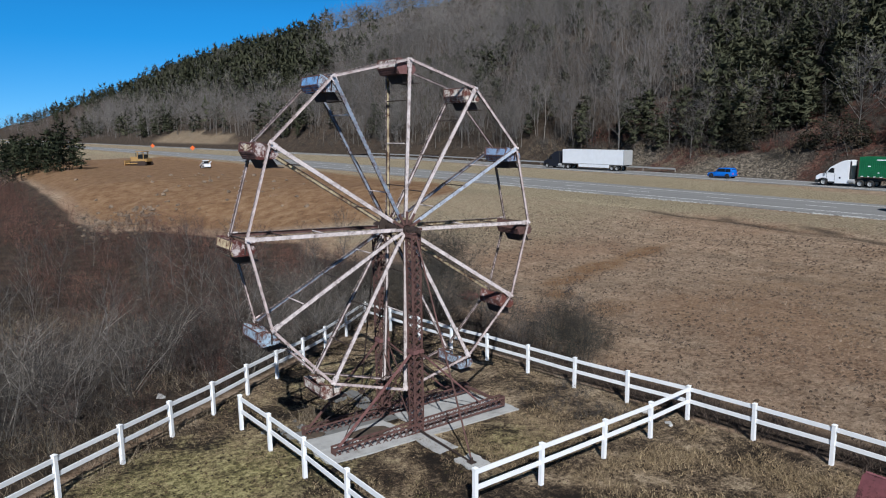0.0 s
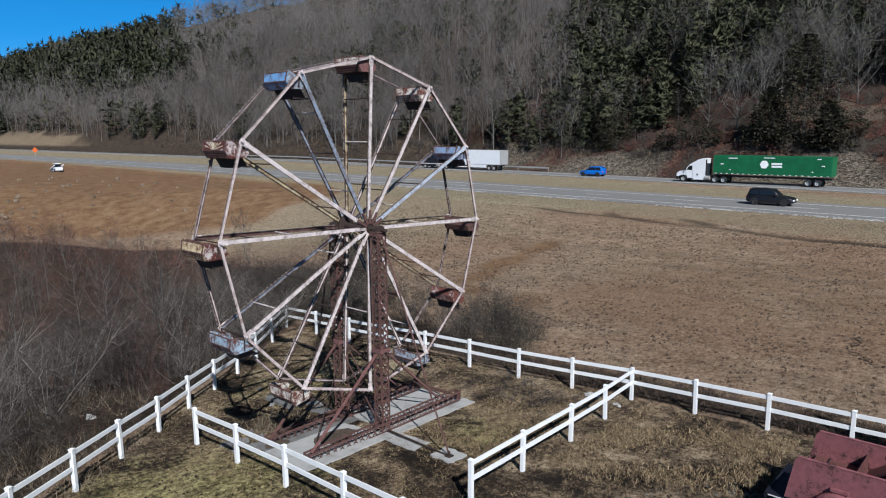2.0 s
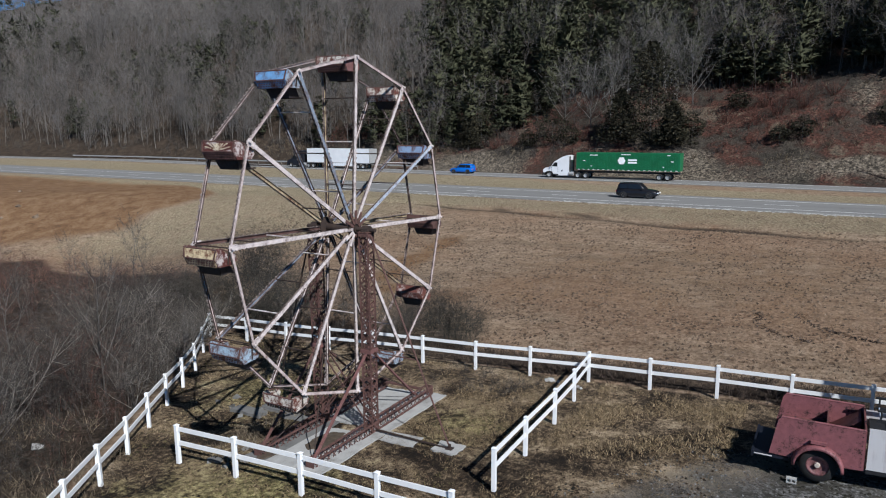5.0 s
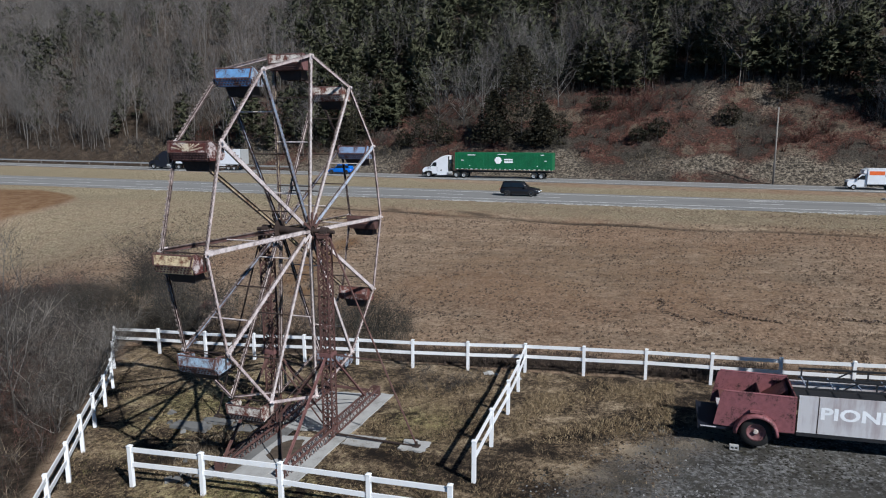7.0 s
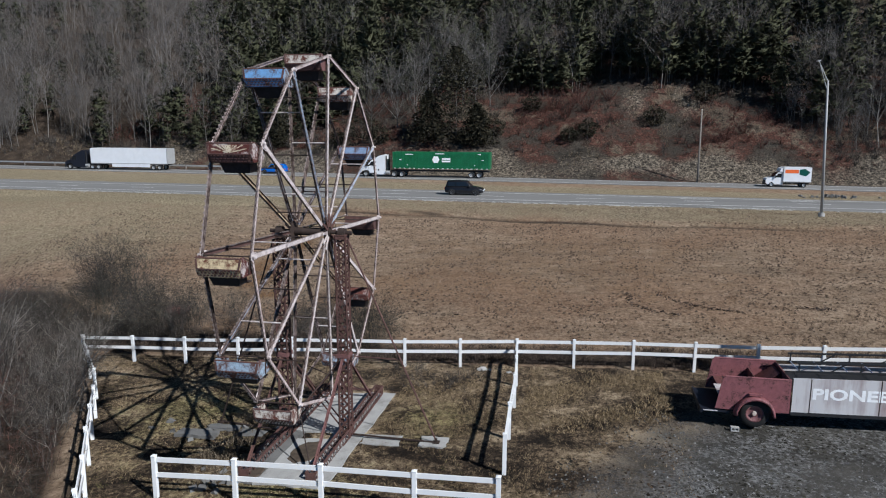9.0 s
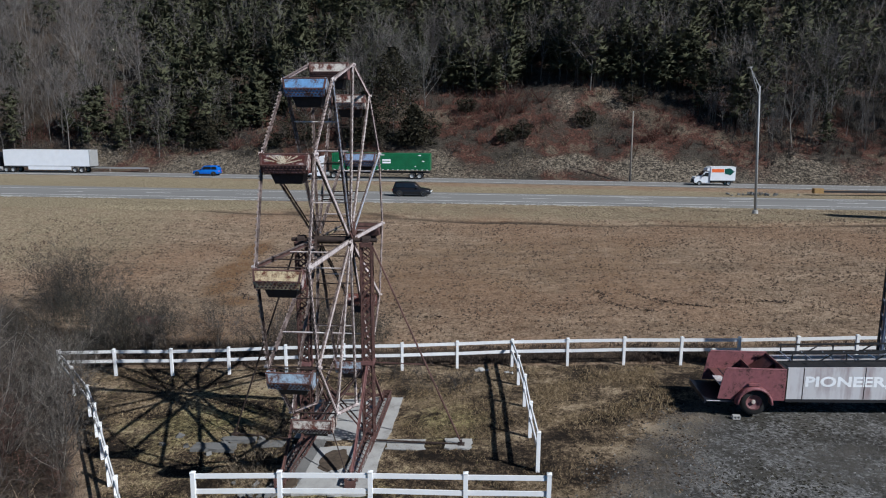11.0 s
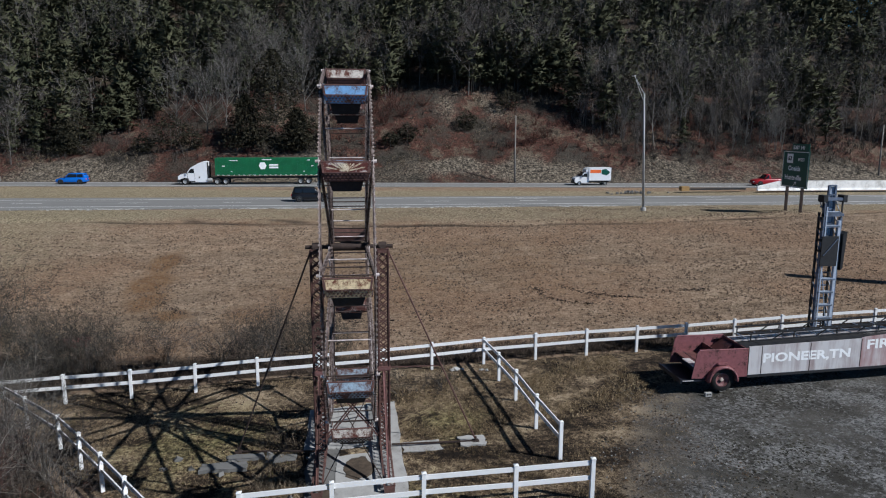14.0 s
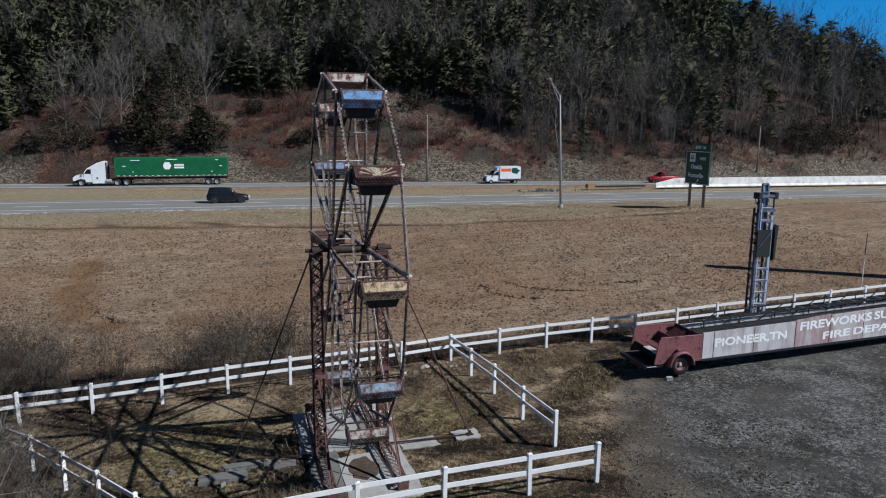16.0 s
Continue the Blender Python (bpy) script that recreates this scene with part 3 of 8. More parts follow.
def fence(posts, label, joined=False):
    """A two rail fence; each post and each rail is a piece of its own."""
    f = thing("fence", (posts[0][0], posts[0][1], gz(*posts[0])), label, "fence", "white rail fences")
    o = Vector(f.location)
    g = Geo()
    h, p = FENCE_H, POST / 2
    g.box((-p, -p, -0.15), (p, p, h))
    q = p + 0.012
    g.box((-q, -q, h), (q, q, h + 0.025))
    g.add([(-q, -q, h + 0.025), (q, -q, h + 0.025), (q, q, h + 0.025), (-q, q, h + 0.025), (0, 0, h + 0.06)], [(0, 1, 4), (1, 2, 4), (2, 3, 4), (3, 0, 4)])
    me = g.mesh("post", MAT["vinyl"])
    rnd = random.Random(len(posts))
    for i, (x, y) in enumerate(posts):
        if joined and i == len(posts) - 1:
            continue
        a = posts[min(i + 1, len(posts) - 1)]
        b = posts[max(i - 1, 0)]
        ob = part("post", me, [], f)
        ob.location = Vector((x, y, gz(x, y))) - o
        ob.rotation_euler = (radians(rnd.uniform(-0.8, 0.8)), radians(rnd.uniform(-0.8, 0.8)), math.atan2(a[1] - b[1], a[0] - b[0]))
    for a, b in zip(posts[:-1], posts[1:]):
        for zz in (FENCE_H - 0.12, FENCE_H - 0.60):
            pa, pb = Vector((*a, gz(*a) + zz + rnd.uniform(-0.012, 0.012))) - o, Vector((*b, gz(*b) + zz + rnd.uniform(-0.012, 0.012))) - o
            d = (pb - pa).normalized() * (POST / 2 - 0.01)
            part("rail", Geo().beam(pa + d, pb - d, 0.045, 0.145), MAT["vinyl"], f)
    return f


def along(a, b, n):
    return [(a[0] + (b[0] - a[0]) * i / n, a[1] + (b[1] - a[1]) * i / n) for i in range(n + 1)]


T_POST, CORNER = (8.98, -6.49), (7.75, 15.75)
fence(along(CORNER, (8.4, -1.2), 6)[:-1] + along((8.4, -1.2), T_POST, 2)[:-1] + along(T_POST, (9.0, -49.05), 16), "white vinyl two rail fence along the dry field")
fence([(-2.12, -7.1), (0.62, -6.97), (3.65, -6.88), (6.37, -6.72), T_POST], "white vinyl two rail fence dividing yard and gravel lot", True)
fence([(-5.0, 3.23), (-4.97, 0.62), (-4.95, -2.07), (-4.97, -4.86), (-4.98, -7.23)], "short white vinyl fence in front of the old wheel")
fence([(-20.5, -5.0), (-18.2, -3.4), (-15.9, -1.85), (-13.6, -0.25), (-11.4, 1.3), (-9.3, 2.68), (-7.3, 4.08), (-5.3, 5.47), (-3.35, 6.85), (-1.4, 8.22), (0.6, 9.62), (2.6, 11.1), (5.1, 13.35), CORNER], "white vinyl two rail fence above the brushy slope", True)

# ---- the old wheel ----
HUB = Vector((0.05, 0.0, 7.39))
RADIUS, HALF, PHASE = 5.93, 0.73, 87.6
wheel = thing("ferris_wheel", (0, 0, 0), "tall rusted ferris wheel with chalky peeling paint", "ferris wheel")


def rim_point(k, side, r=RADIUS, half=HALF):
    a = radians(PHASE - 30 * k)
    return Vector((HUB.x + r * math.cos(a), side * half, HUB.z + r * math.sin(a)))


def studded(a, b, w, h, side, pitch=0.21, flip=False):
    """A painted channel with rows of dead lamp sockets down its outer edges."""
    g = Geo()
    a, b = Vector(a), Vector(b)
    d = (b - a).normalized()
    out = Vector((0, side, 0))
    s = d.cross(out).normalized()
    g.beam(a, b, w, h * 0.35, out)
    for e in (-1, 1):                               # flanges of the channel
        o = s * e * (w / 2 - 0.006) - out * (h * 0.35)
        g.beam(a + o, b + o, 0.012, h, out, 2)
    n = int((b - a).length / pitch)
    for i in range(1, n):
        c = a + d * ((b - a).length * i / n)
        away = 1 if s.dot(c - HUB) > 0 else -1
        for e in ((away,) if flip else (-1, 1)):
            q = c + s * e * (w / 2 + 0.010) + out * 0.01
            g.beam(q - d * 0.028, q + d * 0.028, 0.020 if flip else 0.014, 0.054 if flip else 0.038, out, 1)
    return g


SPOKE_TONE = {0: "spoke", 1: "spoke", 2: "spoke_pale_blue", 3: "spoke", 4: "spoke", 5: "spoke", 6: "spoke", 7: "spoke", 8: "spoke", 9: "spoke", 10: "spoke", 11: "spoke_blue"}
BACK_TONE = {0: "spoke_yellow", 1: "spoke", 2: "spoke_blue", 3: "spoke_yellow", 4: "spoke_yellow", 5: "spoke", 6: "spoke", 7: "spoke", 8: "spoke_blue", 9: "rust", 10: "spoke_yellow", 11: "spoke_blue"}
for side in (-1, 1):
    for k in range(12):
        tone = (SPOKE_TONE if side < 0 else BACK_TONE)[k]
        inner = rim_point(k, side, 0.42, 0.60)
        outer = rim_point(k, side)
        sp = part("spoke", studded(inner, outer, 0.125, 0.07, side, 0.17), [MAT[tone], MAT["socket"], MAT["flange"]], wheel)
        g = Geo()
        d = (outer - inner).normalized()
        g.beam(outer - d * 0.26, outer + d * 0.05, 0.19, 0.02, (0, side, 0))
        g.tube(outer - Vector((0, side * 0.05, 0)), outer + Vector((0, side * 0.09, 0)), 0.045)
        part("gusset_plate", g, MAT["spoke"], sp)
        a, b = rim_point(k, side), rim_point(k + 1, side)
        part("rim_bar", studded(a, b, 0.085, 0.06, side, 0.155, True), [MAT["rim_paint"], MAT["socket"], MAT["flange"]], wheel)
for k in range(12):
    for r in (1.55, 3.05, 4.55):
        h = HALF - (HALF - 0.60) * (RADIUS - r) / RADIUS
        if (k * 3 + int(r)) % 11 == 0:
            continue
        g = Geo().tube(rim_point(k, -1, r, h), rim_point(k, 1, r, h), 0.022, n=6)
        part("cross_rod", g, MAT["spoke" if (k + int(r)) % 3 == 0 else "dark_steel"], wheel)
    part("seat_pin", Geo().tube(rim_point(k, -1), rim_point(k, 1), 0.02, n=6), MAT["dark_steel"], wheel)
hub = part("hub", Geo().revolve([(0.0, -0.72), (0.12, -0.72), (0.12, -0.66), (0.36, -0.66), (0.36, -0.60), (0.14, -0.57), (0.14, 0.57), (0.36, 0.60), (0.36, 0.66), (0.12, 0.66), (0.12, 0.72), (0.0, 0.72)], HUB, "y", 24), MAT["dark_steel"], wheel)
for side in (-1, 1):
    for k in range(12):
        g = Geo()
        g.beam(rim_point(k, side, 0.18, 0.68), rim_point(k, side, 0.66, 0.68), 0.09, 0.03, (0, side, 0))
        part("hub_arm", g, MAT["spoke" if k in (8, 9, 7) else "rust"], hub)
part("axle", Geo().tube(HUB - Vector((0, 1.5, 0)), HUB + Vector((0, 1.5, 0)), 0.07, n=16), MAT["dark_steel"], wheel)


def lattice(owner, a, b, out, width, pitch, bar=0.028, double=True):
    """Zigzag lacing between two parallel bars width apart, each flat bar a part of its own."""
    a, b, out = Vector(a), Vector(b), Vector(out).normalized() * width / 2
    n = max(2, round((b - a).length / pitch))
    nrm = (b - a).cross(out)
    step = (b - a) / n
    for s in ((1, -1) if double else (1,)):
        mesh = Geo().beam(a - out * s, a + step + out * s, bar, 0.008, nrm).mesh("lacing_bar", MAT["rust"])
        for i in range(n):
            part("lacing_bar", mesh, [], owner).location = step * i


TOWER_Y, TW = 1.14, 0.36
for side in (-1, 1):
    y = side * TOWER_Y
    base_z = gz(0, y) + 0.1
    tower = thing("wheel_tower", (0, y, base_z), "rusted red lattice steel tower carrying the wheel's axle", "tower", "towers of the wheel")
    top = HUB.z - base_z - 0.08
    h = TW / 2
    for sx in (-1, 1):
        for sy in (-1, 1):
            g = Geo()
            g.beam((sx * h, sy * h, 0), (sx * h, sy * h, top), 0.07, 0.010, (0, 1, 0))
            g.beam((sx * h, sy * h, 0), (sx * h, sy * h, top), 0.010, 0.07, (0, 1, 0))
            part("leg", g, MAT["rust"], tower)
    for ax, out in (((1, 0, 0), (0, 1, 0)), ((-1, 0, 0), (0, 1, 0)), ((0, 1, 0), (1, 0, 0)), ((0, -1, 0), (1, 0, 0))):
        c = Vector(ax) * h
        lattice(tower, c + Vector((0, 0, 0.05)), c + Vector((0, 0, top - 0.05)), out, TW, 0.30, 0.046)
    g = Geo().box((-h - 0.03, -h - 0.03, top), (h + 0.03, h + 0.03, top + 0.03))
    g.box((-h - 0.06, -0.16, top - 0.12), (h + 0.06, 0.16, top - 0.02))
    part("top_plate", g, MAT["rust"], tower)
    g = Geo().revolve([(0.07, -0.13), (0.16, -0.13), (0.16, 0.13), (0.07, 0.13)], (HUB.x, 0, HUB.z - base_z), "y", 16)
    g.box((-0.2, -0.1, top + 0.03), (0.28, 0.1, top + 0.07))
    part("axle_bearing", g, MAT["dark_steel"], tower)
    # collar at the joint of the two tower sections, and the braces below it
    zc = 3.05
    part("collar", Geo().box((-h - 0.05, -h - 0.05, zc - 0.07), (h + 0.05, h + 0.05, zc + 0.07)), MAT["oxide"], tower)
    for sx, reach in ((-1, 3.25), (1, 3.05)):
        g = Geo()
        a, b = Vector((sx * 0.1, -side * 0.0, zc)), Vector((sx * reach, 0, 0.28))
        for o in (-0.038, 0.038):
            g.beam(a + Vector((0, o, 0)), b + Vector((0, o, 0)), 0.012, 0.06, (0, 0, 1))
        g.beam(a, b, 0.076, 0.012, (0, 0, 1))
        part("raking_brace", g, MAT["oxide" if side < 0 else "rust"], tower)
    if side < 0:
        part("outrigger_strut", Geo().beam((0, -h, zc - 0.03), (-0.05, -2.05, zc - 0.03), 0.032, 0.032), MAT["rust"], tower)
    g = Geo()
    foot = Vector((-0.12, side * 3.35, gz(0, side * 4.4) - base_z + 0.12)) if side < 0 else Vector((0.75, side * 3.05, gz(0.8, 4.2) - base_z + 0.12))
    g.tube((0, side * 0.2, top - 0.1), foot, 0.030, n=10)
    part("outrigger_pole", g, MAT["rust" if side < 0 else "dark_steel"], tower)
    g = Geo().box((foot.x - 0.12, foot.y - 0.12, foot.z - 0.13), (foot.x + 0.12, foot.y + 0.12, foot.z - 0.02))
    g.beam(foot - Vector((0, 0, 0.06)), foot + Vector((0, 0, 0.12)), 0.07, 0.07, (0, 1, 0))
    part("foot_plate", g, MAT["dark_steel"], tower)
    part("ground_tie", Geo().beam((0, side * 0.25, 0.06), foot - Vector((0, side * 0.1, 0.05)), 0.06, 0.05), MAT["dark_steel"], tower)

    # low lattice girder that the tower stands in
    gx0, gx1 = -3.45, 4.2
    gird = thing("base_girder", (0, y, base_z - 0.1), "low rusted lattice girder bolted to the concrete", "girder", "base girders of the wheel")
    for sy in (-1, 1):
        for zz in (0.06, 0.40):
            part("chord", Geo().beam((gx0, sy * 0.16, zz), (gx1, sy * 0.16, zz + (0.0 if zz < 0.2 else -0.04)), 0.06, 0.05), MAT["rust"], gird)
        lattice(gird, (gx0, sy * 0.16, 0.22), (gx1, sy * 0.16, 0.22), (0, 0, 1), 0.34, 0.30, 0.034)
    lattice(gird, (gx0, 0, 0.40), (gx1, 0, 0.38), (0, 1, 0), 0.32, 0.30, 0.03, False)
    for x in (gx0, gx1):
        part("end_plate", Geo().box((x - 0.012, -0.17, 0.04), (x + 0.012, 0.17, 0.41)), MAT["rust"], gird)

# bracing between the two towers
brace = thing("cross_bracing", (0, 0, gz(0, 0)), "rusted steel braces crossing between the two towers", "brace")
for x in (-0.16, 0.16):
    for a, b in (((-1, 0.6), (1, 2.9)), ((1, 0.6), (-1, 2.9))):
        part("brace_bar", Geo().beam((x, a[0] * 0.95, a[1]), (x, b[0] * 0.95, b[1]), 0.05, 0.03, (1, 0, 0)), MAT["rust"], brace)
for x in (3.9,):
    g = Geo()
    g.beam((x, -0.95, 0.34), (x, 0.95, 0.34), 0.09, 0.09)
    part("end_tie", g, MAT["rust"], brace)
for sx, r in ((-1, 3.0), (1, 3.4)):
    for s in (-1, 1):
        part("diagonal_tie", Geo().tube((0, s * 0.95, 2.95), (sx * r, -s * 0.95, 0.42), 0.02, n=6), MAT["dark_steel"], brace)

SEATS = {0: ("seat_white", "rusted cream and red seat at the top of the wheel"), 1: ("seat_white", "chipped off-white ferris wheel seat with a rusty rim"),
         2: ("seat_mid_blue", "faded blue and white ferris wheel seat, rust along its edge"), 3: ("rust", "dark rusted ferris wheel seat without paint"),
         4: ("seat_rusty", "rusty red seat with a white flaking rim"), 5: ("seat_pale", "pale blue ferris wheel seat low behind the tower"),
         7: ("seat_white", "cream seat with rust showing through, hung near the ground"), 8: ("seat_pale", "pale blue ferris wheel seat with rusty patches"),
         9: ("seat_mottled", "cream ferris wheel seat, rust spreading from its rim"), 10: ("seat_red", "dark red seat with fanned cream stripes"),
         11: ("seat_blue", "bright blue ferris wheel seat with a rusty band")}


def wheel_seat(k, tone, label, swing=0.0):
    pin = rim_point(k, 0, half=0)
    s = thing("gondola", pin, label, "gondola", "gondolas of the wheel")
    s.rotation_euler = (0, radians(swing), 0)
    w0, w1 = 0.66, 0.56                     # half widths at the rim and at the seat pan

    def sheet(g, p, q, wa, wb, t, mi=0, n=1):
        p, q = Vector(p), Vector(q)
        nrm = (q - p).cross(Vector((0, 1, 0))).normalized() * t / 2
        y = Vector((0, 1, 0))
        g.hexa([p - y * wa - nrm, p + y * wa - nrm, p + y * wa + nrm, p - y * wa + nrm, q - y * wb - nrm, q + y * wb - nrm, q + y * wb + nrm, q - y * wb + nrm], mi)
    g = Geo()
    sheet(g, (-0.44, 0, 0.0), (-0.49, 0, -0.27), w0, 0.62, 0.03)
    back = part("back_panel", g, MAT[tone], s)
    g = Geo()
    g.tube((-0.44, -w0, 0.01), (-0.44, w0, 0.01), 0.024, n=8)
    part("top_rail", g, MAT["rust"], back)
    for sy in (-1, 1):
        part("edge_trim", Geo().beam((-0.462, sy * (w0 - 0.035), -0.01), (-0.512, sy * 0.585, -0.27), 0.055, 0.012, (1, 0, 0)), MAT["rust"], back)
    part("seam_trim", Geo().box((-0.515, -0.60, -0.285), (-0.485, 0.60, -0.255)), MAT["rust"], back)
    if k == 10:
        for i in range(11):                                 # the fan of painted rays
            a = radians(12 + 15.6 * i)
            p = Vector((-0.504, 0.02 * math.cos(a), -0.235 + 0.02 * math.sin(a)))
            r = min(0.50 / max(abs(math.cos(a)), 1e-3), 0.20 / max(math.sin(a), 0.08))
            q = Vector((-0.504 + 0.185 * r * math.sin(a), r * math.cos(a), -0.235 + r * math.sin(a)))
            part("painted_ray", Geo().beam(p, q, 0.035, 0.006, (1, 0, 0)), MAT["seat_cream"], back)
    # pressed lower band with rows of dimples
    g = Geo()
    sheet(g, (-0.49, 0, -0.27), (-0.38, 0, -0.50), 0.62, w1, 0.03)
    for r in range(3):
        for c in range(11):
            yy = (c - 5 + 0.5 * (r % 2)) * 0.105
            if abs(yy) < 0.57:
                x = -0.50 + 0.034 * r
                g.box((x, yy - 0.026, -0.33 - 0.07 * r), (x + 0.04, yy + 0.026, -0.295 - 0.07 * r), 1)
    part("lower_back", g, [MAT["rust" if tone in ("rust", "seat_red") or k == 0 else tone], MAT["rust"]], s)
    g = Geo()
    sheet(g, (-0.34, 0, -0.50), (0.16, 0, -0.46), w1, w1, 0.04)
    part("seat_pan", g, MAT["rust"], s)
    for sy in (-1, 1):
        g = Geo()
        out = [(-0.44, 0.0), (-0.49, -0.27), (-0.38, -0.50), (0.18, -0.50), (0.30, -0.36), (0.24, -0.20), (0.05, -0.17), (-0.12, -0.10), (-0.28, 0.02), (-0.42, 0.05)]
        m = Matrix(((1, 0, 0, 0), (0, 0, 1, sy * 0.62), (0, 1, 0, 0), (0, 0, 0, 1)))
        g.extrude(out, 0.03, m)
        side_ob = part("side_panel", g, MAT[{0: "oxide", 9: "seat_red", 11: "seat_pale"}.get(k, tone)], s)
        part("arm_roll", Geo().tube((-0.30, sy * 0.62, 0.03), (0.24, sy * 0.62, -0.19), 0.022, n=8), MAT["rust"], side_ob)
        g = Geo()
        g.beam((0, sy * 0.66, 0.03), (-0.05, sy * 0.65, -0.46), 0.05, 0.014, (0, 1, 0))
        part("hanger", g, MAT["dark_steel"], s)
    # footwell under the pan
    g = Geo()
    g.hexa([(-0.08, -0.37, -0.80), (0.40, -0.37, -0.77), (0.40, 0.37, -0.77), (-0.08, 0.37, -0.80), (-0.20, -0.46, -0.50), (0.16, -0.46, -0.48), (0.16, 0.46, -0.48), (-0.20, 0.46, -0.50)])
    part("footwell", g, MAT["seat_under"], s)
    part("foot_rest", Geo().box((0.36, -0.42, -0.80), (0.56, 0.42, -0.765)), MAT["dark_steel"], s)
    part("lap_bar", Geo().tube((0.30, -0.58, -0.22), (0.30, 0.58, -0.22), 0.018, n=8), MAT["dark_steel"], s)
    return s


for k, (tone, label) in SEATS.items():
    wheel_seat(k, tone, label, {4: 14, 7: -10, 8: -4, 3: 3}.get(k, 0))

# ---- concrete footings ----


def slab(x0, x1, y0, y1, up=0.05, label="weathered grey concrete slab in the yard", chip=0.05, name="concrete_slab", mat="concrete"):
    z = gz((x0 + x1) / 2, (y0 + y1) / 2)
    c = Vector(((x0 + x1) / 2, (y0 + y1) / 2, z))
    r = random.Random(int(x0 * 31 + y0 * 17))
    pts = []
    for (a, b), (p, q) in zip(((x0, y0), (x1, y0), (x1, y1), (x0, y1)), ((x1, y0), (x1, y1), (x0, y1), (x0, y0))):
        for i in range(5):
            pts.append((a + (p - a) * i / 5 + r.uniform(-chip, chip) - c.x, b + (q - b) * i / 5 + r.uniform(-chip, chip) - c.y))
    top = [(x, y, gz(x + c.x, y + c.y) - z + up) for x, y in pts]
    k = len(pts)
    zt = max(t[2] for t in top)
    g = Geo()
    g.add([(x, y, -0.3) for x, y in pts] + [(x, y, t[2]) for (x, y), t in zip(pts, top)], [tuple(range(k, 2 * k))] + [(i, (i + 1) % k, k + (i + 1) % k, k + i) for i in range(k)])
    return solo(name, g, MAT[mat], label, "slab", "footings of the wheel", "", c)


slab(-3.9, 0.15, -1.75, -0.55)
slab(0.2, 4.6, -1.75, -0.55)
slab(-3.9, 0.3, 0.55, 1.62, 0.04, "dirty broken concrete under the far girder, with shade in its colour", 0.12, mat="shaded_old_concrete")
slab(0.35, 4.4, 0.55, 1.8)
slab(-3.85, -0.35, -0.62, 0.62, 0.062)
slab(0.3, 4.4, -0.62, 0.62, 0.062)
slab(-0.5, 0.35, -3.2, -1.8, 0.03)
slab(-0.45, 0.4, -4.85, -3.9, 0.06, "small pale concrete pad under a pole")
slab(-0.3, 0.3, 2.0, 3.1, 0.02, mat="shaded_old_concrete")
slab(0.0, 0.5, 3.2, 4.5, 0.07, "broken concrete block with rough edges", 0.08, mat="shaded_old_concrete")
slab(-0.75, -0.2, 3.7, 5.3, 0.13, "grey concrete block lying in the grass", 0.06, mat="shaded_old_concrete")


def dirt_patch(x, y, rx, ry, seed, label):
    """A thin irregular skin of washed-in soil."""
    r = random.Random(seed)
    z = gz(x, y) + 0.07
    k = 22
    pts = [(rx * r.uniform(0.8, 1.1) * math.cos(6.283 * i / k), ry * r.uniform(0.8, 1.1) * math.sin(6.283 * i / k)) for i in range(k)]
    top = [(px * 0.9, py * 0.9, gz(x + px, y + py) - z + 0.088) for px, py in pts]
    low = [(px, py, gz(x + px, y + py) - z + 0.06) for px, py in pts]
    g = Geo().add(low + top, [tuple(range(k, 2 * k))] + [(i, (i + 1) % k, k + (i + 1) % k, k + i) for i in range(k)])
    return solo("dirt_patch", g, MAT["ground_soil"], label, "dirt", "", "", (x, y, z))


MAT["ground_soil"] = plain("damp_dark_soil", (0.075, 0.055, 0.038), 0.95, 0, 0.5, 4.0, 0.6)
dirt_patch(-1.45, -0.15, 0.95, 0.55, 3, "dark oval of damp soil washed onto the slab")
dirt_patch(-3.2, 0.9, 0.5, 0.28, 4, "dark damp soil at the end of the slab")

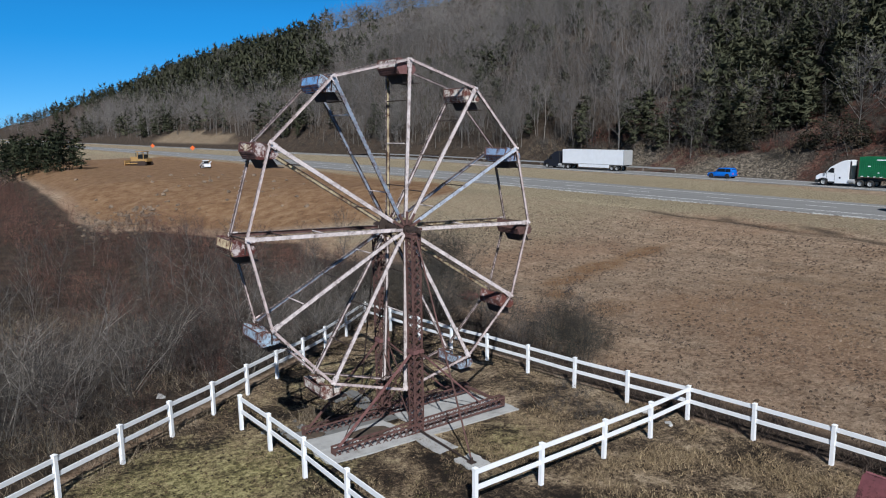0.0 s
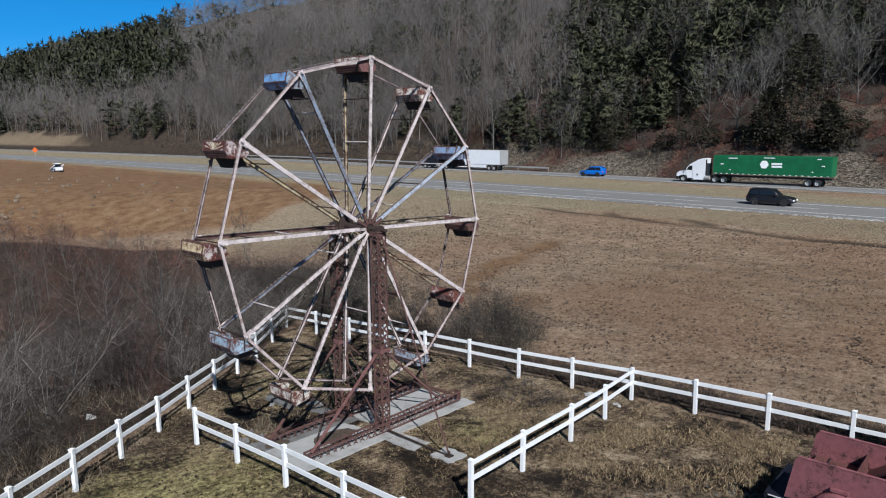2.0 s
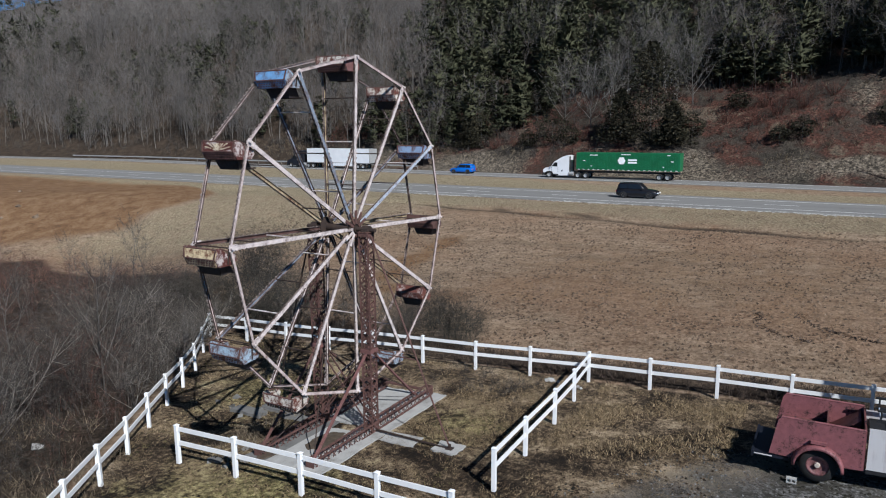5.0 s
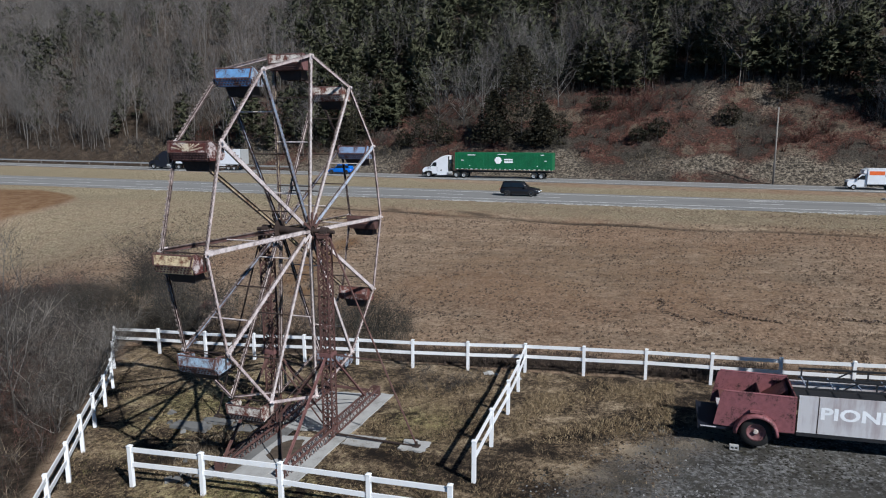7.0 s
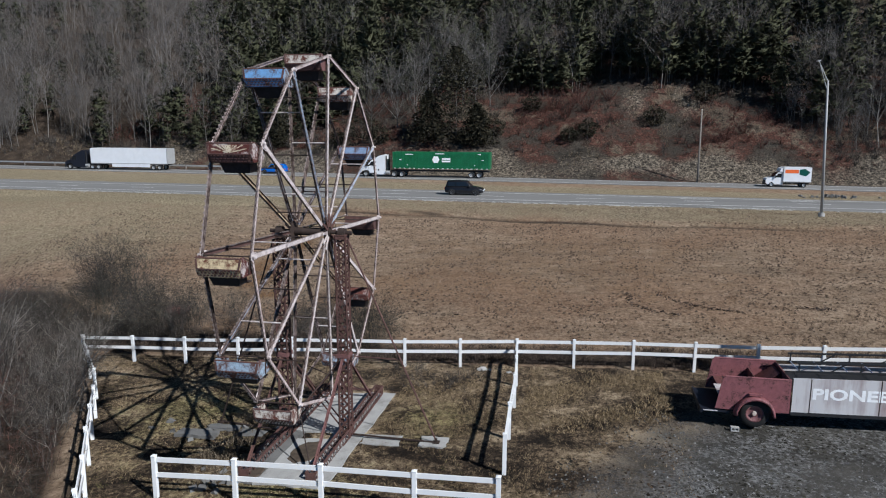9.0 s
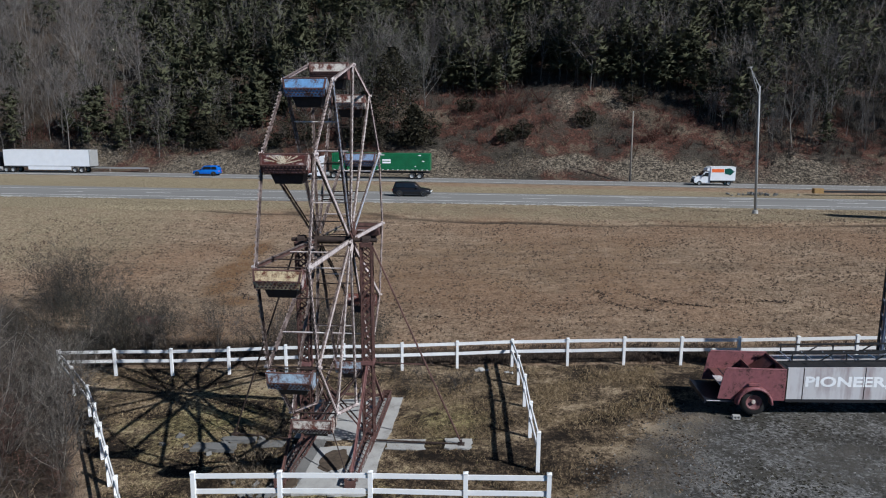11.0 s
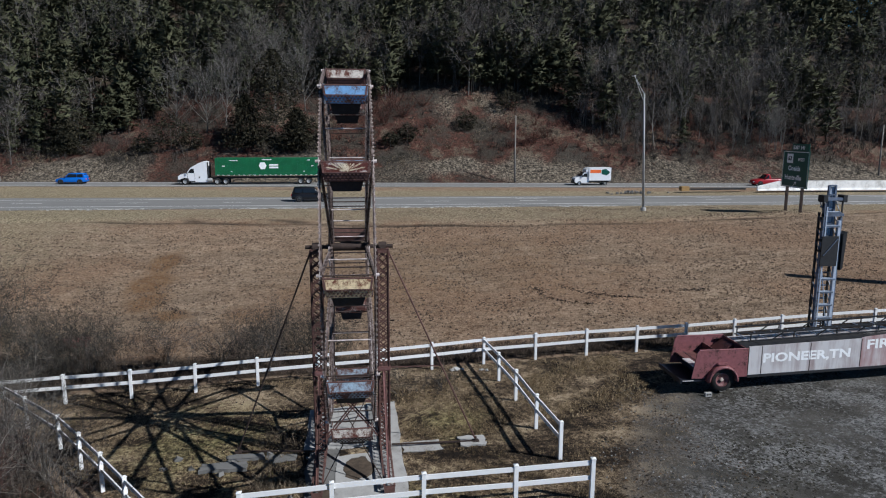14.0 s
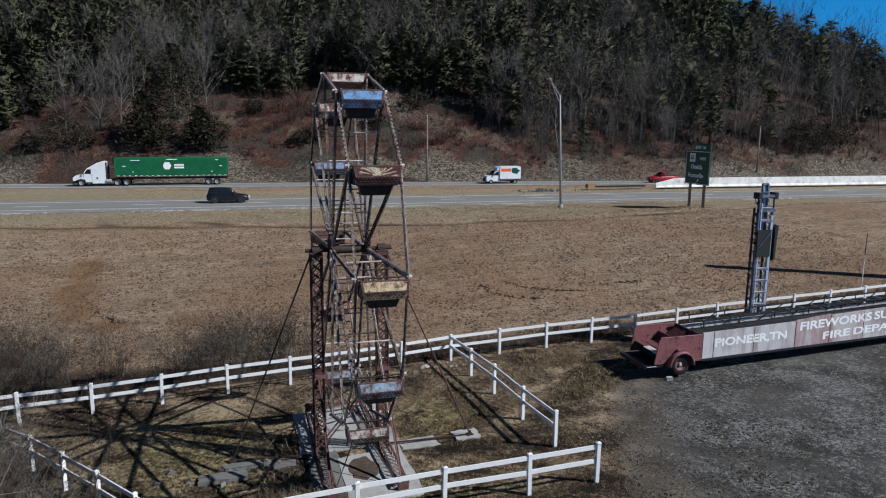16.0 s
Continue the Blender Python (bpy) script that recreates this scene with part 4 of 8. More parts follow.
# ---- the ladder trailer in the gravel lot ----
MAT.update({
    "truck_red": painted("faded_pink_red_truck_paint", (0.225, 0.083, 0.088), (0.05, 0.024, 0.022), 0.44, 2.5, 0.05, 0.55),
    # a darker red than the outer panels, for the inside of the bed
    "truck_inside": painted("darker_red_inside", (0.13, 0.052, 0.048), (0.05, 0.022, 0.02), 0.42, 2.5, 0.08, 0.6),
    "sheet": streaked("streaked_grey_sheet_metal", (0.56, 0.54, 0.53), (0.30, 0.235, 0.23), 0.46),
    "sheet_pink": streaked("red_stained_sheet_metal", (0.52, 0.46, 0.45), (0.30, 0.155, 0.15), 0.505),
    "letter": plain("white_lettering", (0.86, 0.86, 0.85), 0.6, 0, 0.1, 3),
    "navy": plain("dark_navy_steel", (0.012, 0.014, 0.022), 0.5, 0.2, 0.3, 6),
    "black_steel": plain("black_painted_steel", (0.02, 0.02, 0.021), 0.6, 0.1, 0.3, 6),
    "rubber": plain("black_tyre_rubber", (0.015, 0.014, 0.013), 0.85, 0, 0.3, 9),
    "rim_red": painted("dusty_red_wheel_rim", (0.20, 0.085, 0.085), (0.09, 0.04, 0.035), 0.45, 6),
    "hubcap": plain("cream_hub", (0.55, 0.47, 0.40), 0.5, 0.1, 0.2, 9),
    "ladder_blue": painted("weathered_blue_ladder_paint", (0.135, 0.165, 0.225), (0.055, 0.06, 0.078), 0.44, 3, 0.1, 0.45),
    "ladder_silver": plain("blue_grey_aluminium", (0.42, 0.47, 0.55), 0.55, 0.2, 0.2, 4),
    "galvanised": plain("galvanised_steel", (0.36, 0.36, 0.35), 0.6, 0.15, 0.12, 5),
    "sign_green": plain("road_sign_green", (0.005, 0.075, 0.055), 0.35, 0, 0.12, 2),
    "block": concrete_material("pale_cinder_block", 0.36),
    "pole_wood": plain("weathered_pole", (0.24, 0.21, 0.18), 0.85, 0, 0.25, 4),
    "white_body": plain("white_vehicle_paint", (0.74, 0.75, 0.76), 0.35, 0, 0.05, 1),
    "green_body": plain("green_container_paint", (0.012, 0.13, 0.05), 0.45, 0, 0.18, 1),
    "blue_body": plain("bright_blue_car_paint", (0.012, 0.12, 0.48), 0.25, 0, 0.08, 1),
    "red_body": plain("bright_red_car_paint", (0.30, 0.012, 0.018), 0.28, 0, 0.08, 1),
    "orange": plain("orange_sign_paint", (0.75, 0.14, 0.03), 0.5),
    "black_body": plain("black_car_paint", (0.012, 0.012, 0.014), 0.25, 0, 0.1, 1),
    "yellow_body": painted("construction_yellow_paint", (0.36, 0.22, 0.08), (0.20, 0.11, 0.05), 0.40, 1.5),
    "glass": plain("dark_window_glass", (0.012, 0.015, 0.018), 0.08, 0, 0.1, 1, 0.0),
    "lamp_red": plain("red_tail_lamp", (0.4, 0.01, 0.01), 0.3),
    "rock": concrete_material("grey_rubble_stone", 0.15),
    "field_stone": plain("brown_field_stone", (0.17, 0.125, 0.085), 0.9, 0, 0.5, 1.5, 0.4),
})


def words(name, text, size, at, turn, mat, parent, stretch=1.0, thick=0.006, label=""):
    """Lettering with the built-in font, made into a mesh."""
    cu = bpy.data.curves.new(name, "FONT")
    cu.body, cu.size, cu.extrude, cu.offset = text, size, thick, 0.032 * size
    cu.align_x, cu.resolution_u = "LEFT", 3
    tmp = bpy.data.objects.new(name, cu)
    scene.collection.objects.link(tmp)
    bpy.context.view_layer.update()
    me = bpy.data.meshes.new_from_object(tmp)
    bpy.data.objects.remove(tmp)
    me.materials.clear()
    me.materials.append(mat)
    ob = new(name, me)
    ob.parent = parent
    me.transform(turn @ Matrix.Diagonal((stretch, 1, 1, 1)))
    ob.location = at
    return tagged(ob, label)


def text_width(text, size):
    cu = bpy.data.curves.new("w", "FONT")
    cu.body, cu.size = text, size
    tmp = bpy.data.objects.new("w", cu)
    scene.collection.objects.link(tmp)
    bpy.context.view_layer.update()
    w = tmp.dimensions.x
    bpy.data.objects.remove(tmp)
    return w


def road_wheel(parent, at, r=0.5, w=0.26, axis="x", rim="rim_red", hub_mat="hubcap"):
    ob = part("wheel", Geo().revolve([(r * 0.62, -w / 2), (r * 0.93, -w / 2), (r, -w * 0.36), (r, w * 0.36), (r * 0.93, w / 2), (r * 0.62, w / 2)], (0, 0, 0), axis, 28), MAT["rubber"], parent, smooth=True)
    ob.location = at
    part("rim", Geo().revolve([(0.0, -w * 0.18), (r * 0.2, -w * 0.2), (r * 0.42, -w * 0.1), (r * 0.5, -w * 0.30), (r * 0.63, -w * 0.44), (r * 0.63, w * 0.44), (r * 0.5, w * 0.3), (r * 0.42, w * 0.1), (r * 0.2, w * 0.2), (0.0, w * 0.18)], (0, 0, 0), axis, 24), MAT[rim], ob, smooth=True)
    part("hub_cap", Geo().revolve([(0, -w * 0.40), (r * 0.14, -w * 0.38), (r * 0.19, -w * 0.1), (r * 0.19, w * 0.1), (r * 0.14, w * 0.38), (0, w * 0.40)], (0, 0, 0), axis, 12), MAT[hub_mat], ob)
    return ob


def arch(y0, z0, r, n=12):
    return [(y0 + r * math.cos(math.pi * i / n), z0 + r * math.sin(math.pi * i / n)) for i in range(n + 1)]


def build_trailer():
    t = thing("ladder_trailer", (3.6, -15.45, gz(2.6, -15.45)), "faded red fire ladder trailer with a long lettered side panel", "trailer")
    z0 = t.location.z
    O = Vector(t.location)

    def L(x, y, z):
        return Vector((x, y, z)) - O
    side = Matrix(((0, 0, 1, 0), (1, 0, 0, 0), (0, 1, 0, 0), (0, 0, 0, 1)))    # outline (y, z) made thick along x
    xn, xf = 2.55, 4.62
    ya, yb, zb, zt = -14.18, -16.66, 1.04, 2.26
    yw, zw = -15.50, 0.97
    for x, nm in ((xn, "side_panel"), (xf, "side_panel")):
        out = [(ya, zb)] + [(yw - (p - yw) * -1, q) for p, q in arch(yw, zb - 0.02, 0.60)] + [(yb, zb), (yb, zt), (ya - 0.28, zt), (ya - 0.20, zt - 0.10)]
        g = Geo().extrude([(p - O.y, q - O.z) for p, q in out], 0.05, Matrix.Translation((x - O.x, 0, 0)) @ side)
        sp = part(nm, g, MAT["truck_red"], t)
        # rolled top edge and rub strip
        g = Geo().tube(L(x, ya - 0.28, zt), L(x, yb, zt), 0.035, n=8)
        part("top_moulding", g, MAT["truck_red"], sp)
        s = -1 if x == xn else 1
        # bulging mudguard
        g = Geo()
        a1, a2 = arch(yw, zw - 0.05, 0.70, 14), arch(yw, zw - 0.05, 0.60, 14)
        vs = []
        for (p, q), (p2, q2) in zip(a1, a2):
            vs += [L(x, p, q), L(x + s * 0.24, p * 0.985 + yw * 0.015, q - 0.02), L(x + s * 0.30, p2, q2), L(x, p2, q2)]
        fs = []
        for i in range(14):
            for j in range(4):
                fs.append((i * 4 + j, i * 4 + (j + 1) % 4, (i + 1) * 4 + (j + 1) % 4, (i + 1) * 4 + j))
        fs += [(0, 1, 2, 3), (56, 57, 58, 59)]
        g.add(vs, fs)
        fender = part("mudguard", g, MAT["truck_red"], t, smooth=True)
        part("mudguard_lamp", Geo().box(L(x + s * 0.10 - 0.05, yw - 0.20, zw + 0.66), L(x + s * 0.10 + 0.05, yw + 0.22, zw + 0.74)), MAT["truck_red"], fender)
        road_wheel(t, L(x + s * 0.02, yw, zw - 0.0), 0.50, 0.28)
        for i in range(9):                                   # rivets and chips
            part("rivet", Geo().box(L(x + s * 0.025 - 0.01, yb + 0.06, zb + 0.1 + i * 0.13), L(x + s * 0.025 + 0.01, yb + 0.085, zb + 0.125 + i * 0.13)), MAT["dark_steel"], sp)
    # inside of the open bed
    part("bed_floor", Geo().box(L(xn + 0.03, yb, zb + 0.45), L(xf - 0.03, ya - 0.25, zb + 0.49)), MAT["truck_inside"], t)
    part("front_bulkhead", Geo().box(L(xn + 0.03, yb - 0.02, zb), L(xf - 0.03, yb + 0.03, zt - 0.02)), MAT["truck_inside"], t)
    part("cross_wall", Geo().box(L(xn + 0.03, yb + 0.95, zb + 0.49), L(xf - 0.03, yb + 0.99, zt - 0.32)), MAT["truck_inside"], t)
    part("bed_ramp", Geo().hexa([L(xn + 1.02, yb + 0.1, zb + 0.5), L(xf - 0.1, yb + 0.1, zb + 0.5), L(xf - 0.1, yb + 0.9, zb + 0.5), L(xn + 1.02, yb + 0.9, zb + 0.5), L(xn + 1.02, yb + 0.1, zb + 1.1), L(xf - 0.1, yb + 0.1, zb + 1.1), L(xf - 0.1, yb + 0.12, zb + 1.1), L(xn + 1.02, yb + 0.12, zb + 1.1)]), MAT["truck_inside"], t)
    # back end: shelf, dark opening, step
    part("tail_shelf", Geo().box(L(xn + 0.08, ya - 0.45, zb + 0.46), L(xn + 1.15, ya - 0.12, zb + 0.50)), MAT["sheet"], t, "pale sheet metal shelf")
    # dark sheet stands in for the shaded inside behind the open tail
    part("inner_back", Geo().box(L(xn + 0.03, ya - 0.62, zb - 0.1), L(xf - 0.03, ya - 0.58, zb + 0.5)), MAT["navy"], t)
    g = Geo().box(L(xn - 0.02, ya - 0.55, zb - 0.14), L(xf + 0.02, ya + 0.45, zb - 0.06))
    g.box(L(xn - 0.04, ya + 0.43, zb - 0.20), L(xf + 0.04, ya + 0.49, zb - 0.02))
    part("tail_step", g, MAT["navy"], t, "dark step board")
    part("step_edge", Geo().box(L(xn - 0.05, ya - 0.1, zb - 0.10), L(xn - 0.022, ya + 0.40, zb - 0.075)), MAT["sheet"], t)
    # running gear
    part("axle", Geo().tube(L(xn, yw, zw), L(xf, yw, zw), 0.07, n=10), MAT["black_steel"], t)
    for x in (3.1, 4.1):
        part("frame_rail", Geo().beam(L(x, ya + 0.5, zb - 0.2), L(x, -41, zb + 0.55), 0.12, 0.24), MAT["black_steel"], t)
    # long panels that carry the lettering
    slope = 0.028
    ys = [-16.72, -17.32, -19.55, -21.92, -23.98, -26.05, -28.2, -30.4, -32.7, -35.0]

    def zlow(y):
        return 1.08 + slope * (-16.7 - y)

    def ztop(y):
        return 2.33 + (0.035 if y > -22 else 0.05) * (-16.7 - y)
    for i, (a, b) in enumerate(zip(ys[:-1], ys[1:])):
        up = 0.05 if i == 3 else 0.0
        g = Geo().hexa([L(2.58, a, zlow(a)), L(2.58, b + 0.02, zlow(b)), L(2.62, b + 0.02, zlow(b)), L(2.62, a, zlow(a)),
                        L(2.58, a, ztop(a) + up), L(2.58, b + 0.02, ztop(b) + up), L(2.62, b + 0.02, ztop(b) + up), L(2.62, a, ztop(a) + up)])
        part("sheet_panel", g, MAT["sheet" if i in (0, 1, 2, 5, 7) else "sheet_pink"], t, "streaked grey sheet metal panel")
        part("panel_seam", Geo().box(L(2.572, a - 0.012, zlow(a) + 0.02), L(2.60, a + 0.012, ztop(a) - 0.02)), MAT["dark_steel"], t)
    part("sill", Geo().beam(L(2.62, ys[0], zlow(ys[0]) - 0.06), L(2.62, ys[-1], zlow(ys[-1]) - 0.06), 0.10, 0.12), MAT["black_steel"], t)
    part("far_panel", Geo().beam(L(4.6, ys[0], 1.6), L(4.6, ys[-1], 2.15), 0.04, 1.1), MAT["sheet"], t)
    for name, text, y, z, capital, y_end, tilt in (("lettering", "PIONEER,TN", -17.36, 1.62, 0.375, -21.35, 0.024), ("lettering", "FIREWORKS SU", -22.15, 2.04, 0.39, -27.6, 0.052), ("lettering", "FIRE DEPA", -23.56, 1.49, 0.355, -27.7, 0.052)):
        size = capital / 0.69
        w = text_width(text, size)
        st = (y - y_end) / w
        turn = Matrix(((0, 0, -1, 0), (-1, 0, 0, 0), (tilt, 1, 0, 0), (0, 0, 0, 1)))
        gone = 0.0
        for word in text.split(" "):
            words(name, word, size, L(2.576, y - gone, z + gone * tilt), turn, MAT["letter"], t, st, 0.001, "large white painted letters")
            gone += (text_width(word, size) + 0.28 * size) * st
    # the stowed ladder along the top
    for x in (3.0, 4.1):
        for zz in (0.10, 0.42):
            part("ladder_chord", Geo().beam(L(x, -16.9, ztop(-16.9) + zz), L(x, -36.5, ztop(-36.5) - 0.2 + zz), 0.06, 0.06), MAT["black_steel"], t)
        for i in range(20):
            y0 = -17.0 - i
            part("ladder_strut", Geo().beam(L(x, y0, ztop(y0) + 0.10), L(x, y0 - (0.5 if i % 2 else 0.0), ztop(y0) + 0.42), 0.05, 0.03), MAT["black_steel"], t)
    for i in range(24):
        y0 = -17.0 - i * 0.8
        part("ladder_rung", Geo().tube(L(3.0, y0, ztop(y0) + 0.12), L(4.1, y0, ztop(y0) + 0.12), 0.02, n=6), MAT["ladder_silver"], t)
    # black sheet added for the shade seen between ladder and panels
    part("deck", Geo().beam(L(3.6, -16.8, 1.9), L(3.6, -36, 2.4), 1.9, 0.04), MAT["black_steel"], t, "black sheet standing in for the shaded gap under the ladder")
    # cinder block chocking the tyre
    b = thing("cinder_block", (2.32, -14.86, gz(2.3, -14.86)), "pale concrete cinder block beside the tyre", "block")
    b.scale = (0.7, 0.7, 0.8)
    g = Geo().box((-0.1, -0.2, 0), (0.1, 0.2, 0.05)).box((-0.1, -0.2, 0.15), (0.1, 0.2, 0.2))
    for y in (-0.2, -0.025, 0.15):
        g.box((-0.1, y, 0.05), (0.1, y + 0.05, 0.15))
    part("block_body", g, MAT["block"], b)


def build_ladder_tower():
    """An old aerial ladder set upright behind the trailer."""
    x, y = 5.35, -21.9
    t = thing("upright_ladder", (x, y, gz(x, y)), "weathered blue aerial ladder standing upright by the fence", "ladder")
    H = 8.45 - t.location.z
    up = (1, 0, 0)

    def bar(name, a, b, w, d, mat, label=""):
        part(name, Geo().beam(a, b, w, d, up), MAT[mat], t, label)
    # outer section: two deep rails, the thicker one bare aluminium
    bar("rail", (-0.10, 0.42, 0), (-0.10, 0.42, H - 0.35), 0.08, 0.16, "ladder_blue")
    bar("rail_flange", (-0.19, 0.33, 0), (-0.19, 0.33, H - 0.5), 0.06, 0.03, "ladder_silver", "bare aluminium flange")
    bar("rail", (-0.12, -0.36, 0), (-0.12, -0.36, H - 1.15), 0.13, 0.14, "ladder_silver", "thick bare aluminium rail")
    bar("rail", (-0.02, -0.49, 0), (-0.02, -0.49, H - 1.0), 0.10, 0.16, "ladder_blue")
    # back section
    for sy in (-0.40, 0.36):
        bar("back_rail", (0.30, sy, 0), (0.30, sy, H - 0.8), 0.07, 0.10, "black_steel")
    for k in range(int(H / 0.62)):
        z = 0.30 + 0.62 * k
        if z < 4.5 or z > 6.2:
            part("rung", Geo().box((-0.20, -0.38, z), (-0.02, 0.40, z + 0.085)), MAT["ladder_blue"], t)
            # a paler strip along the top of each rung
            part("rung_tread", Geo().box((-0.215, -0.32, z + 0.086), (-0.03, 0.36, z + 0.105)), MAT["ladder_silver"], t)
        part("back_rung", Geo().box((0.26, -0.38, z + 0.25), (0.34, 0.34, z + 0.31)), MAT["ladder_blue"], t)
        for sy in (-0.42, 0.38):
            part("side_lacing", Geo().beam((-0.06, sy, z), (0.28, sy, z + 0.5), 0.035, 0.03), MAT["ladder_blue"], t)
    part("stay_rod", Geo().tube((-0.16, 0.26, 4.4), (-0.05, -0.28, 1.6), 0.022, n=6), MAT["ladder_silver"], t)
    # dark folded platform across the middle
    part("platform_panel", Geo().box((-0.26, -0.34, 4.70), (-0.21, 0.48, 6.10)), MAT["black_steel"], t, "dark folded platform panel")
    part("platform_wing", Geo().hexa([(-0.26, -0.66, 4.6), (0.10, -0.66, 4.6), (0.10, -0.55, 4.5), (-0.26, -0.55, 4.5), (-0.26, -0.74, 6.3), (0.10, -0.74, 6.3), (0.10, -0.55, 6.2), (-0.26, -0.55, 6.2)]), MAT["black_steel"], t, "dark folded platform wing")
    part("platform_brace", Geo().beam((-0.28, -0.28, 6.0), (-0.28, 0.40, 5.2), 0.05, 0.03), MAT["ladder_blue"], t)
    # inner section that stands above the rest
    for sy in (-0.16, 0.16):
        bar("inner_rail", (0.06, sy, H - 2.8), (0.06, sy, H + 0.45), 0.08, 0.10, "ladder_blue")
    part("inner_plate", Geo().box((0.09, -0.12, H - 2.3), (0.12, 0.12, H + 0.40)), MAT["ladder_silver"], t)
    for zz in (H - 1.9, H - 1.3, H - 0.65, H, H + 0.42):
        part("inner_rung", Geo().box((0.01, -0.16, zz), (0.09, 0.16, zz + 0.06)), MAT["ladder_blue"], t)
    for zz in (H - 0.95, H - 0.22):
        part("head_bar", Geo().box((-0.20, -0.52, zz), (0.0, 0.46, zz + 0.13)), MAT["ladder_blue"], t)
    for sy, lo in ((-0.50, H - 1.0), (0.46, H - 0.55)):
        part("pulley_bracket", Geo().box((-0.22, sy - 0.10, H - 0.30), (0.20, sy + 0.10, H + 0.02)), MAT["black_steel"], t)
        bar("head_strut", (-0.05, sy, lo), (-0.05, sy, H - 0.2), 0.05, 0.06, "black_steel")
    for k in range(4):
        zz = H - 2.6 + 0.5 * k
        part("rail_clip", Geo().box((-0.2, 0.46, zz), (0.0, 0.53, zz + 0.12)), MAT["black_steel"], t)
    part("foot", Geo().box((-0.4, -0.7, -0.05), (0.4, 0.7, 0.1)), MAT["concrete"], t)


def build_street_lamp(x, y, h=12.7):
    t = thing("street_lamp", (x, y, gz(x, y)), "tall galvanised street lamp beside the highway", "street lamp")
    t.rotation_euler = (-0.045, 0, 0)
    part("base", Geo().tube((0, 0, 0), (0, 0, 0.35), 0.30, 0.28, 12), MAT["concrete"], t)
    part("pole", Geo().tube((0, 0, 0.3), (0, 0, h), 0.14, 0.085, 14), MAT["galvanised"], t, smooth=True)
    arm = Geo().tube((0, 0, h - 0.1), (2.5, 0.1, h + 2.0), 0.045, 0.035, 8)
    arm.tube((0, 0, h - 1.0), (2.1, 0.1, h + 1.55), 0.035, 0.03, 8)
    for f in (0.3, 0.6):
        arm.tube((2.5 * f, 0.1 * f, h - 0.1 + 2.1 * f), (2.1 * f + 0.2, 0.1 * f, h - 1.0 + 2.55 * f + 0.2), 0.02, n=6)
    part("arm", arm, MAT["galvanised"], t)
    part("lamp_head", Geo().box((2.35, -0.05, h + 1.93), (2.95, 0.22, h + 2.06)), MAT["galvanised"], t)


def build_sign():
    cx, cy = 43.3, -45.55
    t = thing("road_sign", (cx, cy, gz(cx, cy)), "green highway exit sign on two steel posts", "road sign")
    w, lo, hi = 4.3, 2.5, 6.25
    for sx in (-1.25, 1.25):
        for d in (-0.12, 0.12):
            part("post", Geo().beam((sx + d, -0.12, -0.2), (sx + d, -0.12, hi - 0.4), 0.09, 0.16, (0, 1, 0)), MAT["dark_steel"], t)
    part("panel", Geo().box((-w / 2, -0.03, lo), (w / 2, 0.03, hi)), MAT["sign_green"], t)
    part("exit_tab", Geo().box((-w / 2 + 0.1, -0.03, hi + 0.02), (-w / 2 + 2.9, 0.03, hi + 0.75)), MAT["sign_green"], t)
    g = Geo()
    for a, b in (((-w / 2 + 0.06, lo + 0.06), (w / 2 - 0.06, lo + 0.12)), ((-w / 2 + 0.06, hi - 0.12), (w / 2 - 0.06, hi - 0.06)), ((-w / 2 + 0.06, lo + 0.06), (-w / 2 + 0.12, hi - 0.06)), ((w / 2 - 0.12, lo + 0.06), (w / 2 - 0.06, hi - 0.06))):
        g.box((a[0], 0.031, a[1]), (b[0], 0.036, b[1]))
    part("border", g, MAT["letter"], t)
    turn = Matrix(((-1, 0, 0, 0), (0, 0, 1, 0), (0, 1, 0, 0), (0, 0, 0, 1)))
    for text, size, x, z in (("EXIT 141", 0.5, 1.75 - w / 2 + 0.95, hi + 0.2), ("WEST", 0.42, -0.35, hi - 1.0), ("Oneida", 0.68, 1.15, hi - 2.0), ("Huntsville", 0.68, 1.62, hi - 2.95)):
        words("sign_lettering", text, size, Vector((x, 0.036, z)), turn, MAT["letter"], t, 1.0, 0.003, "white reflective letters")
    part("route_shield", Geo().box((0.45, 0.031, hi - 1.25), (1.45, 0.037, hi - 0.3)), MAT["letter"], t)
    words("route_number", "63", 0.62, Vector((1.28, 0.042, hi - 0.98)), turn, MAT["black_steel"], t, 1.0, 0.003)
    g = Geo().beam((0.3, 0.04, hi - 3.75), (-0.25, 0.04, hi - 3.25), 0.012, 0.10, (0, 1, 0))
    g.add([(-0.35, 0.04, hi - 3.12), (-0.02, 0.04, hi - 3.18), (-0.3, 0.04, hi - 3.45)], [(0, 1, 2)])
    part("arrow", g, MAT["letter"], t)


